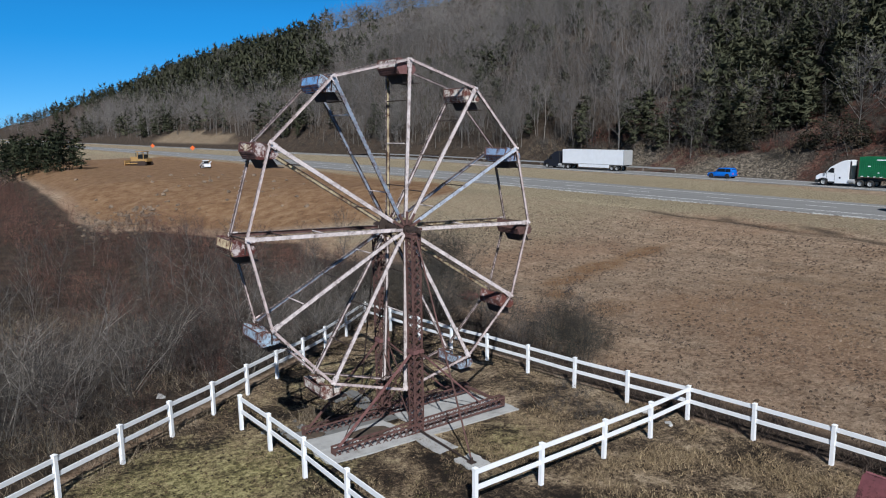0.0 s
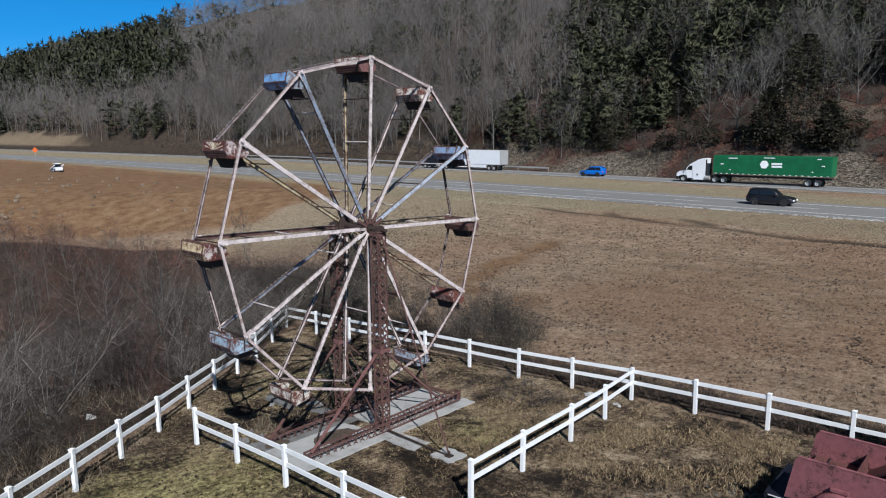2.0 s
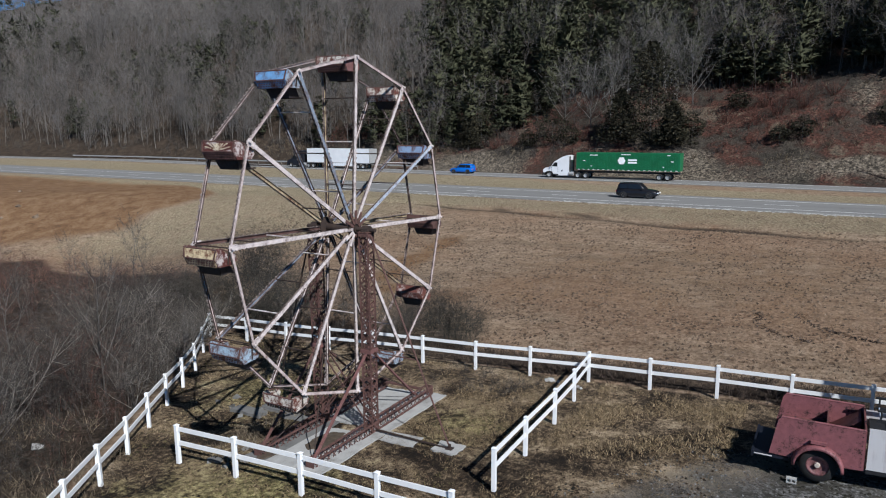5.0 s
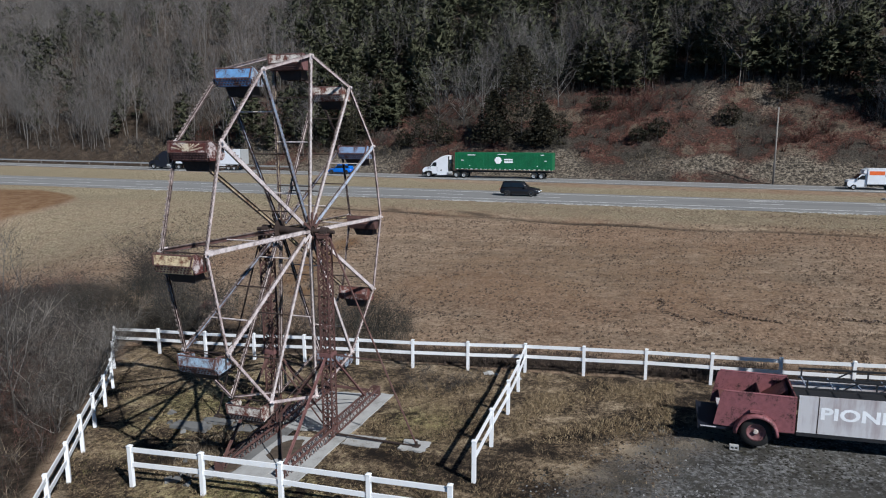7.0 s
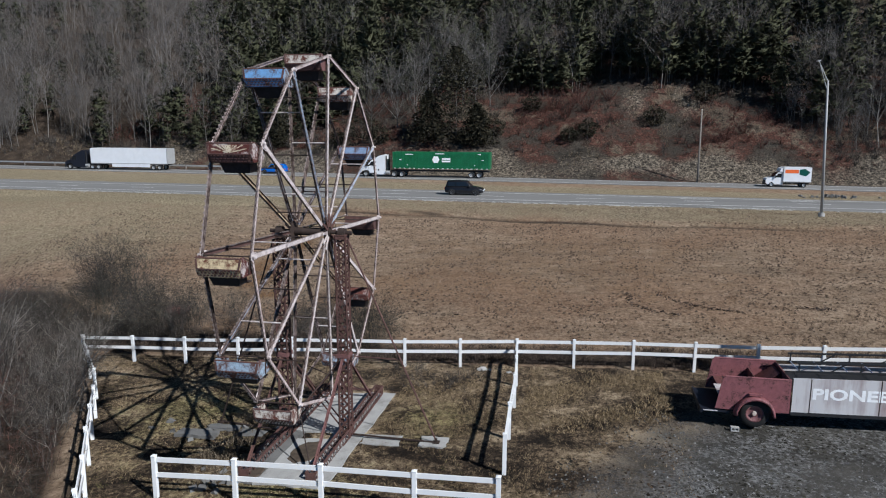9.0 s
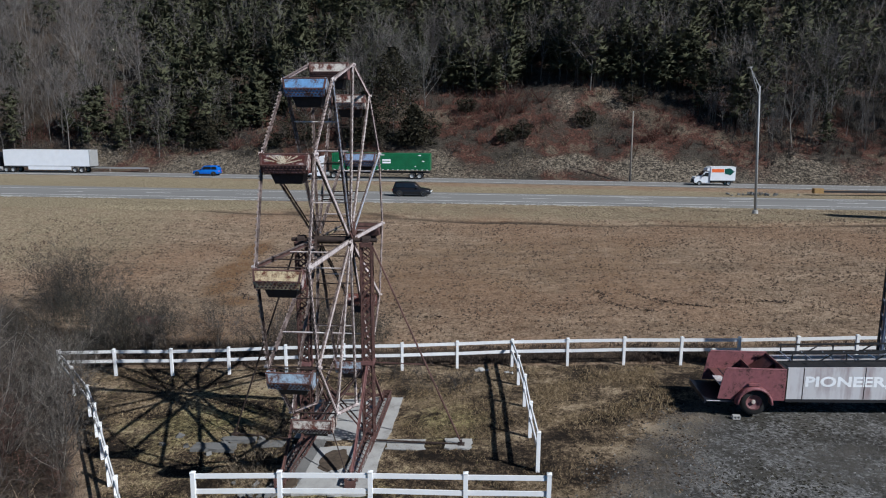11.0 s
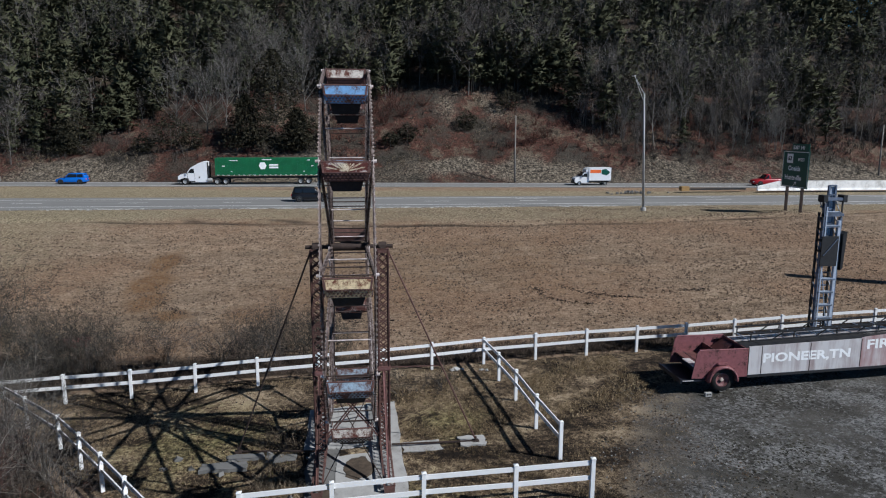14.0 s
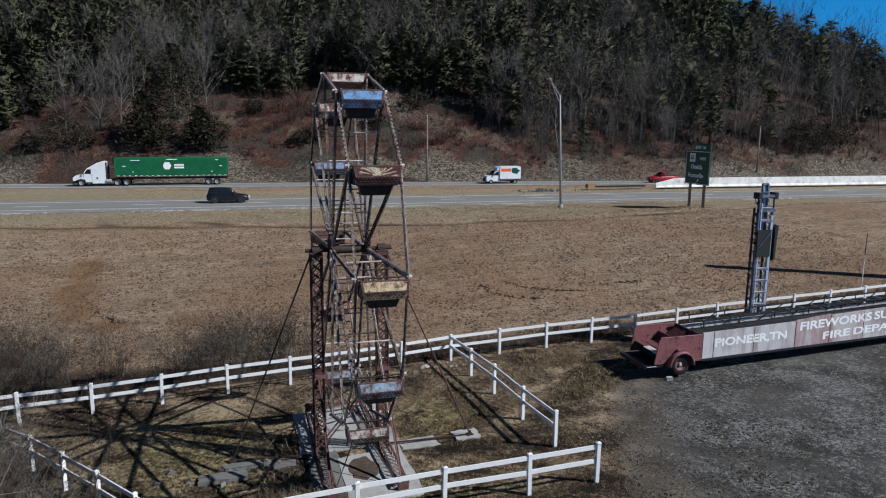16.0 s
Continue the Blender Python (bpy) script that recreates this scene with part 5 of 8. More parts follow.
def build_roadside():
    build_street_lamp(49.4, -31.95)
    build_sign()
    # unseen mast on the lot, added to cast the long shadow across the field
    t = thing("shadow_mast", (11.0, -45.0, gz(11.0, -45.0)), "tall plain mast out of view, added for its long shadow", "mast")
    part("pole", Geo().tube((0, 0, -0.2), (0, 0, 14.2), 0.62, 0.44, 14), MAT["galvanised"], t, smooth=True)
    part("cap", Geo().tube((0, 0, 14.2), (0, 0, 14.4), 0.45, 0.08, 14), MAT["galvanised"], t)
    part("base_plate", Geo().box((-0.9, -0.9, -0.1), (0.9, 0.9, 0.06)), MAT["concrete"], t)
    t = thing("marker_pole", (12.4, -36.5, gz(12.4, -36.5)), "thin pale marker pole with a dark tip in the field", "pole")
    part("pole", Geo().tube((0, 0, -0.1), (0, 0, 2.2), 0.035, 0.03, 8), MAT["letter"], t)
    part("tip", Geo().tube((0, 0, 2.2), (0, 0, 3.7), 0.028, 0.02, 8), MAT["dark_steel"], t)
    for x, y, h in ((90.4, -26.9, 10.9), (88.6, -92.0, 8.7)):
        t = thing("lamp_pole", (x, y, gz(x, y)), "bare weathered pole on the bank beyond the highway", "pole")
        part("pole", Geo().tube((0, 0, -0.2), (0, 0, h), 0.15, 0.10, 10), MAT["pole_wood"], t, smooth=True)
        part("cap", Geo().tube((0, 0, h), (0, 0, h + 0.12), 0.13, 0.05, 10), MAT["galvanised"], t)
    # concrete barrier along the median
    pts = [(73.4, -60.0), (73.3, -63.5), (73.0, -72), (72.6, -84), (72.2, -96), (71.8, -108), (71.4, -120), (71.0, -135), (70.6, -150), (70.2, -170)]
    prof = [(-0.32, 0), (-0.30, 0.10), (-0.14, 0.35), (-0.10, 1.45), (0.10, 1.45), (0.14, 0.35), (0.30, 0.10), (0.32, 0)]
    t = thing("concrete_barrier", (*pts[0], ROAD_Z - 0.1), "long pale concrete traffic barrier in the median", "barrier")
    for i, (a, b) in enumerate(zip(pts[:-1], pts[1:])):
        va, vb = Vector((a[0] - pts[0][0], a[1] - pts[0][1], 0)), Vector((b[0] - pts[0][0], b[1] - pts[0][1] + 0.02, 0))
        k = len(prof)
        s = 0.45 if i == 0 else 1.0
        vs = [va + Vector((p, 0, q * s)) for p, q in prof] + [vb + Vector((p, 0, q)) for p, q in prof]
        g = Geo().add(vs, [tuple(range(k)), tuple(range(k, 2 * k))] + [(j, (j + 1) % k, k + (j + 1) % k, k + j) for j in range(k)])
        part("barrier_section", g, MAT["barrier"], t)
    t = thing("crash_cushion", (74.2, -49.5, ROAD_Z - 0.1), "low dark crash cushion with a yellow nose", "crash cushion")
    part("cushion_body", Geo().box((-0.3, -9, 0.1), (0.3, 0, 0.32)), MAT["black_steel"], t)
    g = Geo().box((-0.45, 0.0, 0), (0.45, 1.2, 0.65))
    part("nose", g, MAT["yellow_body"], t, "worn yellow nose")
    # rubble heap between the carriageways
    r = random.Random(4)
    t = thing("rubble_heap", (73.5, -40.5, gz(73.5, -40.5)), "heap of grey broken stone between the carriageways", "rubble")
    for i in range(46):
        a, d = r.uniform(0, 6.28), abs(r.gauss(0, 0.5))
        s = r.uniform(0.15, 0.42)
        c = Vector((math.cos(a) * d * 1.8, math.sin(a) * d * 5.0, max(0.05, 0.4 - 0.35 * d) * r.uniform(0.3, 1)))
        m = Matrix.Translation(c) @ Euler((r.uniform(0, 6), r.uniform(0, 6), r.uniform(0, 6))).to_matrix().to_4x4()
        q = [m @ Vector((x * s * r.uniform(0.6, 1.1), y * s * r.uniform(0.6, 1.1), z * s * 0.7)) for z in (-0.5, 0.5) for x, y in ((-0.5, -0.5), (0.5, -0.5), (0.5, 0.5), (-0.5, 0.5))]
        part("stone", Geo().hexa(q), MAT["rock"], t)
    # guard rail behind the far carriageway
    t = thing("guard_rail", (far_road_x(60.0) + 11, 60.0, gz(float(far_road_x(60.0)) + 11, 60.0)), "low steel guard rail beside the far carriageway", "guard rail")
    o = Vector(t.location)
    ys = np.arange(58, 190, 8.0)
    for a, b in zip(ys[:-1], ys[1:]):
        pa = Vector((float(far_road_x(a)) + 9.6, a, ROAD_Z + 0.65)) - o
        pb = Vector((float(far_road_x(b)) + 9.6, b, ROAD_Z + 0.65)) - o
        part("rail", Geo().beam(pa, pb, 0.06, 0.30), MAT["galvanised"], t)
        part("post", Geo().box((pa.x - 0.08, pa.y - 0.08, pa.z - 0.8), (pa.x + 0.08, pa.y + 0.08, pa.z + 0.1)), MAT["pole_wood"], t)


# ---- vehicles ----


def loft(sections, mi=0, close=True):
    """Skins a row of cross sections with equal counts of points."""
    g = Geo()
    k = len(sections[0])
    vs = [p for s in sections for p in s]
    fs = [(i * k + j, i * k + (j + 1) % k, (i + 1) * k + (j + 1) % k, (i + 1) * k + j) for i in range(len(sections) - 1) for j in range(k)]
    if close:
        fs += [tuple(range(k))[::-1], tuple((len(sections) - 1) * k + j for j in range(k))]
    return g.add(vs, fs, mi)


def rear_axles(t, ys, r=0.5, half=1.05):
    for y in ys:
        for s in (-1, 1):
            road_wheel(t, (s * half, y, r), r, 0.32, "x", "galvanised", "galvanised")


def semi(x, y, z, name, label, box_mat, cab_mat, container=False):
    """A tractor with a long box, nose towards +y; the origin lies under the tail."""
    t = thing(name, (x, y, z), label, "truck")
    w, l = 1.28, 16.1
    if container:
        g = Geo().box((-w, 0, 1.45), (w, l, 4.15))
        box = part("container", g, MAT[box_mat], t)
        for i in range(64):                                   # pressed ribs
            yy = 0.2 + i * (l - 0.4) / 64
            part("rib", Geo().box((-w - 0.035, yy, 1.6), (-w, yy + 0.12, 4.0)), MAT[box_mat], box)
        part("emblem", Geo().tube((-w - 0.05, 8.8, 2.95), (-w - 0.04, 8.8, 2.95), 0.62, n=6), MAT["letter"], box, "white hexagonal emblem")
        part("emblem_bar", Geo().box((-w - 0.05, 6.4, 2.95), (-w - 0.04, 7.8, 3.2)), MAT["letter"], box)
        part("emblem_bar", Geo().box((-w - 0.05, 6.4, 2.55), (-w - 0.04, 7.8, 2.82)), MAT["letter"], box)
        for y0, y1, z0 in ((12.6, 13.9, 3.72), (7.4, 8.9, 3.84), (1.4, 1.9, 3.78), (14.6, 15.0, 2.85), (0.9, 1.3, 2.85), (13.5, 13.7, 2.0), (2.3, 2.5, 2.0)):
            part("marking", Geo().box((-w - 0.045, y0, z0), (-w - 0.036, y1, z0 + 0.12)), MAT["letter"], box)
        for i in range(20):
            part("side_mark", Geo().box((-w - 0.045, 0.3 + i * 0.8, 1.47), (-w - 0.036, 0.6 + i * 0.8, 1.55)), MAT["letter"], box)
    else:
        box = part("trailer_box", Geo().box((-w, 0, 1.2), (w, l, 4.05)), MAT[box_mat], t)
        part("skirt", Geo().box((-w - 0.01, 3.6, 0.55), (-w + 0.03, l - 4.5, 1.2)), MAT[box_mat], box)
        part("bottom_rail", Geo().box((-w - 0.015, 0, 1.14), (-w + 0.02, l, 1.26)), MAT["galvanised"], box)
        part("tail_frame", Geo().box((-w - 0.02, -0.03, 1.2), (w + 0.02, 0.10, 4.07)), MAT["galvanised"], box)
    part("chassis", Geo().box((-0.5, 0.1, 0.95), (0.5, l, 1.2)), MAT["black_steel"], t)
    rear_axles(t, (1.75, 3.0))
    rear_axles(t, (l - 1.5, l - 0.2))
    # tractor
    prof = [(l + 1.3, 0.42), (l + 1.3, 3.55), (l + 1.75, 3.64), (l + 2.35, 3.46), (l + 3.75, 2.66), (l + 4.35, 1.86), (l + 5.3, 1.62), (l + 5.68, 1.32), (l + 5.72, 0.85), (l + 5.45, 0.80), (l + 5.2, 0.98), (l + 4.65, 1.12), (l + 4.1, 0.98), (l + 3.9, 0.42)]
    m = Matrix(((0, 0, 1, 0), (1, 0, 0, 0), (0, 1, 0, 0), (0, 0, 0, 1)))
    cab = part("cab", Geo().extrude(prof, 2.36, m), MAT[cab_mat], t)
    for s in (-1, 1):
        part("side_window", Geo().hexa([(s * 1.192 - 0.008, l + 3.25, 1.82), (s * 1.192 + 0.008, l + 3.25, 1.82), (s * 1.192 + 0.008, l + 4.2, 1.88), (s * 1.192 - 0.008, l + 4.2, 1.88), (s * 1.192 - 0.008, l + 3.25, 2.50), (s * 1.192 + 0.008, l + 3.25, 2.50), (s * 1.192 + 0.008, l + 3.72, 2.50), (s * 1.192 - 0.008, l + 3.72, 2.50)]), MAT["glass"], cab)
        for yy in (l + 3.15, l + 4.25):
            part("door_gap", Geo().box((s * 1.188 - 0.006, yy - 0.015, 0.75), (s * 1.188 + 0.006, yy + 0.015, 1.8)), MAT["black_steel"], cab)
        part("sleeper_vent", Geo().box((s * 1.19 - 0.01, l + 2.35, 1.05), (s * 1.19 + 0.01, l + 2.55, 1.3)), MAT["black_steel"], cab)
        part("mirror", Geo().box((s * 1.42 - 0.06, l + 4.2, 1.75), (s * 1.42 + 0.06, l + 4.32, 2.35)), MAT["black_steel"], cab)
        part("mirror_arm", Geo().box((min(s * 1.18, s * 1.42), l + 4.23, 2.2), (max(s * 1.18, s * 1.42), l + 4.29, 2.26)), MAT["black_steel"], cab)
        part("cab_step", Geo().box((s * 1.2 - 0.06, l + 3.1, 0.40), (s * 1.2 + 0.06, l + 3.9, 0.62)), MAT["black_steel"], cab)
        part("exhaust_stack", Geo().tube((s * 0.95, l + 1.18, 0.9), (s * 0.95, l + 1.18, 3.5), 0.10, n=10), MAT["black_steel"], cab)
        part("head_lamp", Geo().box((s * 0.95 - 0.2, l + 5.58, 1.0), (s * 0.95 + 0.2, l + 5.76, 1.22)), MAT["galvanised"], cab)
    part("windscreen", Geo().hexa([(-1.08, l + 3.74, 2.70), (1.08, l + 3.74, 2.70), (1.08, l + 3.78, 2.72), (-1.08, l + 3.78, 2.72), (-1.12, l + 4.34, 1.90), (1.12, l + 4.34, 1.90), (1.12, l + 4.38, 1.92), (-1.12, l + 4.38, 1.92)]), MAT["glass"], cab)
    part("grille", Geo().box((-0.6, l + 5.66, 0.8), (0.6, l + 5.78, 1.45)), MAT["black_steel"], cab)
    part("bumper", Geo().box((-1.2, l + 5.42, 0.36), (1.2, l + 5.82, 0.80)), MAT["black_steel"], cab)
    part("frame", Geo().box((-0.45, l - 2.4, 0.8), (0.45, l + 5.0, 1.05)), MAT["black_steel"], t)
    part("fuel_tank", Geo().tube((-1.05, l + 0.55, 0.75), (-1.05, l + 1.25, 0.75), 0.30, n=14), MAT["galvanised"], t)
    rear_axles(t, (l + 4.65,))
    return t


def car(x, y, z, paint, name, label, length=4.6, tall=1.5, flip=1, suv=False, bed=False):
    """A road car with glass set into a painted cabin; nose towards +y times flip."""
    t = thing(name, (x, y, z), label, "car")
    h, w, f = length / 2, 0.92, flip
    belt = tall * (0.60 if suv else 0.62)

    def sec(yy, half, lo, hi, r=0.12):
        return [Vector(p) for p in ((-half, yy * h * f, lo + r), (-half + r * 0.5, yy * h * f, lo), (half - r * 0.5, yy * h * f, lo), (half, yy * h * f, lo + r), (half, yy * h * f, hi - r), (half - r, yy * h * f, hi), (-half + r, yy * h * f, hi), (-half, yy * h * f, hi - r))]
    body = part("body", loft([sec(-1.0, w * 0.84, 0.45, belt * 0.88), sec(-0.95, w * 0.95, 0.32, belt * 0.98), sec(-0.5, w, 0.24, belt * 1.02), sec(0.3, w, 0.24, belt), sec(0.62, w * 0.98, 0.26, belt * 0.93), sec(0.92, w * 0.93, 0.28, belt * 0.80), sec(1.0, w * 0.80, 0.36, belt * 0.66)]), MAT[paint], t, smooth=True)
    rear = -0.10 if bed else (-0.96 if suv else -0.74)
    top0, top1 = rear + (0.10 if suv or bed else 0.26), 0.12
    cabin = part("cabin", loft([sec(rear, w * 0.86, belt * 0.9, belt * 1.03, 0.05), sec(top0, w * 0.74, belt * 0.9, tall * 0.975, 0.09), sec((top0 + top1) / 2, w * 0.76, belt * 0.9, tall, 0.09), sec(top1, w * 0.75, belt * 0.9, tall * 0.97, 0.09), sec(0.42, w * 0.88, belt * 0.9, belt * 0.99, 0.04)]), MAT[paint], body, smooth=True)

    def pane(nm, a, b, c, d):
        q = [Vector((p[0], p[1] * h * f, p[2])) for p in (a, b, c, d)]
        n = (q[1] - q[0]).cross(q[3] - q[0]).normalized() * 0.012
        part(nm, Geo().hexa([p - n for p in q] + [p + n for p in q]), MAT["glass"], cabin)
    lo, hi = belt * 1.04, tall * 0.91
    for s in (-1, 1):
        edge = [top0 + 0.02, (top0 + top1) / 2 - 0.06, top1 + 0.02] if not bed else [top0 + 0.04, top1 + 0.02]
        for k, (a, b) in enumerate(zip(edge[:-1], edge[1:])):
            slant = 0.14 if k == len(edge) - 2 else 0.0
            pane("side_window", (s * w * 0.885, a + 0.02, lo), (s * w * 0.885, b - 0.02 + slant, lo), (s * w * 0.79, b - 0.02, hi), (s * w * 0.79, a + 0.02, hi))
        part("tail_lamp", Geo().box((s * 0.66 - 0.12, -h * f - 0.03, belt * 0.66), (s * 0.66 + 0.12, -h * f + 0.04, belt * 0.86)), MAT["lamp_red"], body)
        part("head_lamp", Geo().box((s * 0.60 - 0.15, h * f - 0.10, belt * 0.54), (s * 0.60 + 0.15, h * f + 0.02, belt * 0.66)), MAT["letter"], body)
        part("mirror", Geo().box((s * 0.98 - 0.09, 0.30 * h * f - 0.05, belt), (s * 0.98 + 0.09, 0.30 * h * f + 0.05, belt + 0.15)), MAT["black_steel"], body)
        part("sill", Geo().box((s * w - 0.03, -0.38 * h, 0.20), (s * w + 0.012, 0.38 * h, 0.34)), MAT["black_steel"], body)
        for yy in (-0.62, 0.62):
            part("wheel_arch", Geo().tube((s * (w - 0.10), yy * h * f, 0.36), (s * (w + 0.008), yy * h * f, 0.36), 0.43, n=20), MAT["black_steel"], body)
            road_wheel(t, (s * (w - 0.07), yy * h * f, 0.34), 0.34, 0.2, "x", "galvanised", "galvanised")
    pane("windscreen", (-w * 0.72, 0.39, lo), (w * 0.72, 0.39, lo), (w * 0.64, 0.15, hi + 0.06), (-w * 0.64, 0.15, hi + 0.06))
    pane("rear_window", (w * 0.68, rear + 0.03, lo), (-w * 0.68, rear + 0.03, lo), (-w * 0.62, top0 - 0.02, hi), (w * 0.62, top0 - 0.02, hi))
    if bed:
        part("load_bed", Geo().box((-w * 0.8, min(-0.92 * h * f, -0.16 * h * f), belt * 0.96), (w * 0.8, max(-0.92 * h * f, -0.16 * h * f), belt * 1.035)), MAT["black_steel"], body)
    return t


def box_van(x, y, z):
    """A small white hire van with a box body, nose towards +y."""
    t = thing("box_van", (x, y, z), "white box van with orange and green side bands on the highway", "van")
    m = Matrix(((0, 0, 1, 0), (1, 0, 0, 0), (0, 1, 0, 0), (0, 0, 0, 1)))
    box = part("cargo_box", Geo().box((-1.15, -3.2, 0.85), (1.15, 0.9, 3.1)), MAT["white_body"], t)
    part("orange_band", Geo().box((-1.165, -1.3, 2.2), (-1.151, 0.7, 2.75)), MAT["orange"], box)
    part("green_band", Geo().extrude([(-3.0, 2.35), (-2.2, 2.9), (-1.4, 2.75), (-1.4, 2.0), (-2.4, 1.75)], 0.014, Matrix.Translation((-1.158, 0, 0)) @ m), MAT["sign_green"], box)
    part("bottom_rail", Geo().box((-1.17, -3.2, 0.80), (1.17, 0.9, 0.92)), MAT["galvanised"], box)
    part("cab_over_box", Geo().hexa([(-1.05, 0.9, 2.35), (1.05, 0.9, 2.35), (1.05, 1.5, 2.45), (-1.05, 1.5, 2.45), (-1.05, 0.9, 3.05), (1.05, 0.9, 3.05), (1.0, 1.35, 2.9), (-1.0, 1.35, 2.9)]), MAT["white_body"], box)
    cab = part("cab", Geo().extrude([(0.9, 0.45), (0.9, 2.3), (1.7, 2.3), (2.4, 1.55), (3.35, 1.35), (3.5, 1.0), (3.45, 0.45)], 1.9, m), MAT["white_body"], t)
    for s in (-1, 1):
        part("side_window", Geo().extrude([(1.15, 1.5), (1.15, 2.12), (1.65, 2.12), (2.2, 1.52)], 0.03, Matrix.Translation((s * 0.95, 0, 0)) @ m), MAT["glass"], cab)
        part("mirror", Geo().box((s * 1.12 - 0.10, 2.05, 1.45), (s * 1.12 + 0.10, 2.15, 1.85)), MAT["black_steel"], cab)
        for yy in (-2.2, 2.6):
            road_wheel(t, (s * 0.9, yy, 0.38), 0.38, 0.26, "x", "galvanised", "galvanised")
    part("windscreen", Geo().hexa([(-0.85, 1.74, 2.28), (0.85, 1.74, 2.28), (0.85, 1.76, 2.30), (-0.85, 1.76, 2.30), (-0.9, 2.38, 1.60), (0.9, 2.38, 1.60), (0.9, 2.41, 1.62), (-0.9, 2.41, 1.62)]), MAT["glass"], cab)
    part("grille", Geo().box((-0.7, 3.42, 0.65), (0.7, 3.53, 1.05)), MAT["black_steel"], cab)
    part("bumper", Geo().box((-0.95, 3.35, 0.38), (0.95, 3.6, 0.62)), MAT["black_steel"], cab)
    part("chassis", Geo().box((-0.5, -3.1, 0.5), (0.5, 2.4, 0.85)), MAT["black_steel"], t)
    return t


def bulldozer(x, y, z):
    t = thing("bulldozer", (x, y, z), "dusty yellow bulldozer parked on the graded soil", "bulldozer")
    for s in (-1, 1):
        g = Geo()
        out = [(-1.9, 0.35), (-1.6, 0.05), (1.6, 0.05), (1.9, 0.35), (1.7, 0.85), (-1.4, 0.95)]
        m = Matrix.Translation((s * 1.0, 0, 0)) @ Matrix(((0, 0, 1, 0), (1, 0, 0, 0), (0, 1, 0, 0), (0, 0, 0, 1)))
        part("track", g.extrude(out, 0.5, m), MAT["dark_steel"], t)
    part("hood", Geo().box((-0.6, 0.2, 0.8), (0.6, 2.0, 1.75)), MAT["yellow_body"], t)
    part("engine_deck", Geo().box((-0.85, -1.8, 0.8), (0.85, 0.3, 1.35)), MAT["yellow_body"], t)
    cab = part("cab", Geo().box((-0.75, -1.1, 1.35), (0.75, 0.3, 2.2)), MAT["glass"], t)
    part("cab_roof", Geo().box((-0.95, -1.3, 2.75), (0.95, 0.5, 2.9)), MAT["yellow_body"], cab)
    for sx in (-0.72, 0.72):
        for yy in (-1.05, 0.25):
            part("cab_post", Geo().box((sx - 0.06, yy - 0.06, 1.35), (sx + 0.06, yy + 0.06, 2.78)), MAT["yellow_body"], cab)
    blade = [(2.6, 0.1), (2.45, 0.5), (2.5, 1.1), (2.6, 1.1), (2.58, 0.55), (2.7, 0.1)]
    part("blade", Geo().extrude(blade, 3.6, Matrix(((0, 0, 1, 0), (1, 0, 0, 0), (0, 1, 0, 0), (0, 0, 0, 1)))), MAT["yellow_body"], t)
    for s in (-1, 1):
        part("push_arm", Geo().beam((s * 1.35, 0.0, 0.5), (s * 1.35, 2.5, 0.45), 0.15, 0.2), MAT["yellow_body"], t)
    part("exhaust", Geo().tube((0.2, 1.3, 1.7), (0.2, 1.3, 2.6), 0.06, n=8), MAT["dark_steel"], t)
    return t


def skid_loader(x, y, z):
    t = thing("skid_loader", (x, y, z), "small white skid loader standing on the soil", "loader")
    part("body", Geo().box((-0.8, -1.2, 0.45), (0.8, 0.9, 1.2)), MAT["white_body"], t)
    cab = part("cab", Geo().box((-0.55, -0.5, 1.2), (0.55, 0.7, 1.9)), MAT["glass"], t)
    part("cab_roof", Geo().box((-0.65, -0.6, 1.9), (0.65, 0.8, 2.05)), MAT["white_body"], cab)
    for s in (-1, 1):
        part("lift_arm", Geo().beam((s * 0.95, -1.2, 1.7), (s * 0.95, 1.7, 0.7), 0.16, 0.22), MAT["white_body"], t)
        for yy in (-0.6, 0.6):
            road_wheel(t, (s * 0.85, yy, 0.4), 0.4, 0.28, "x", "white_body", "white_body")
    part("bucket", Geo().extrude([(1.5, 0.1), (2.3, 0.1), (1.75, 0.25), (1.6, 0.75), (1.5, 0.75)], 1.8, Matrix(((0, 0, 1, 0), (1, 0, 0, 0), (0, 1, 0, 0), (0, 0, 0, 1)))), MAT["dark_steel"], t)
    return t


build_trailer()
build_ladder_tower()
build_roadside()
semi(float(far_road_x(75.0)) + 4.5, 66.5, ROAD_Z + 0.02, "semi_truck", "white box trailer behind a dark blue tractor on the highway", "white_body", "navy")
semi(float(far_road_x(16.0)) + 4.5, 5.2, ROAD_Z + 0.02, "container_truck", "green ribbed container on a white tractor truck", "green_body", "white_body", True)
car(float(far_road_x(44.0)) + 4.0, 44.0, ROAD_Z + 0.02, "blue_body", "suv_car", "bright blue sport utility car on the far carriageway", 4.6, 1.72, 1, True)
car(63.6, 5.0, ROAD_Z, "black_body", "suv_car", "black sport utility car on the near carriageway", 4.8, 1.80, -1, True)
car(float(far_road_x(-66.0)) + 3.4, -66.0, ROAD_Z + 0.02, "red_body", "pickup_truck", "bright red pickup behind the concrete barrier", 5.4, 1.85, 1, True, True)
van = box_van(float(far_road_x(-38.0)) + 3.7, -38.0, ROAD_Z + 0.02)
van.scale = (0.88, 0.88, 0.9)
dozer = bulldozer(37.0, 188.0, gz(37.0, 188.0))
dozer.scale = (1.4, 1.4, 1.4)
dozer.rotation_euler = (0, 0, radians(40))
skid_loader(44.5, 156.0, gz(44.5, 156.0))


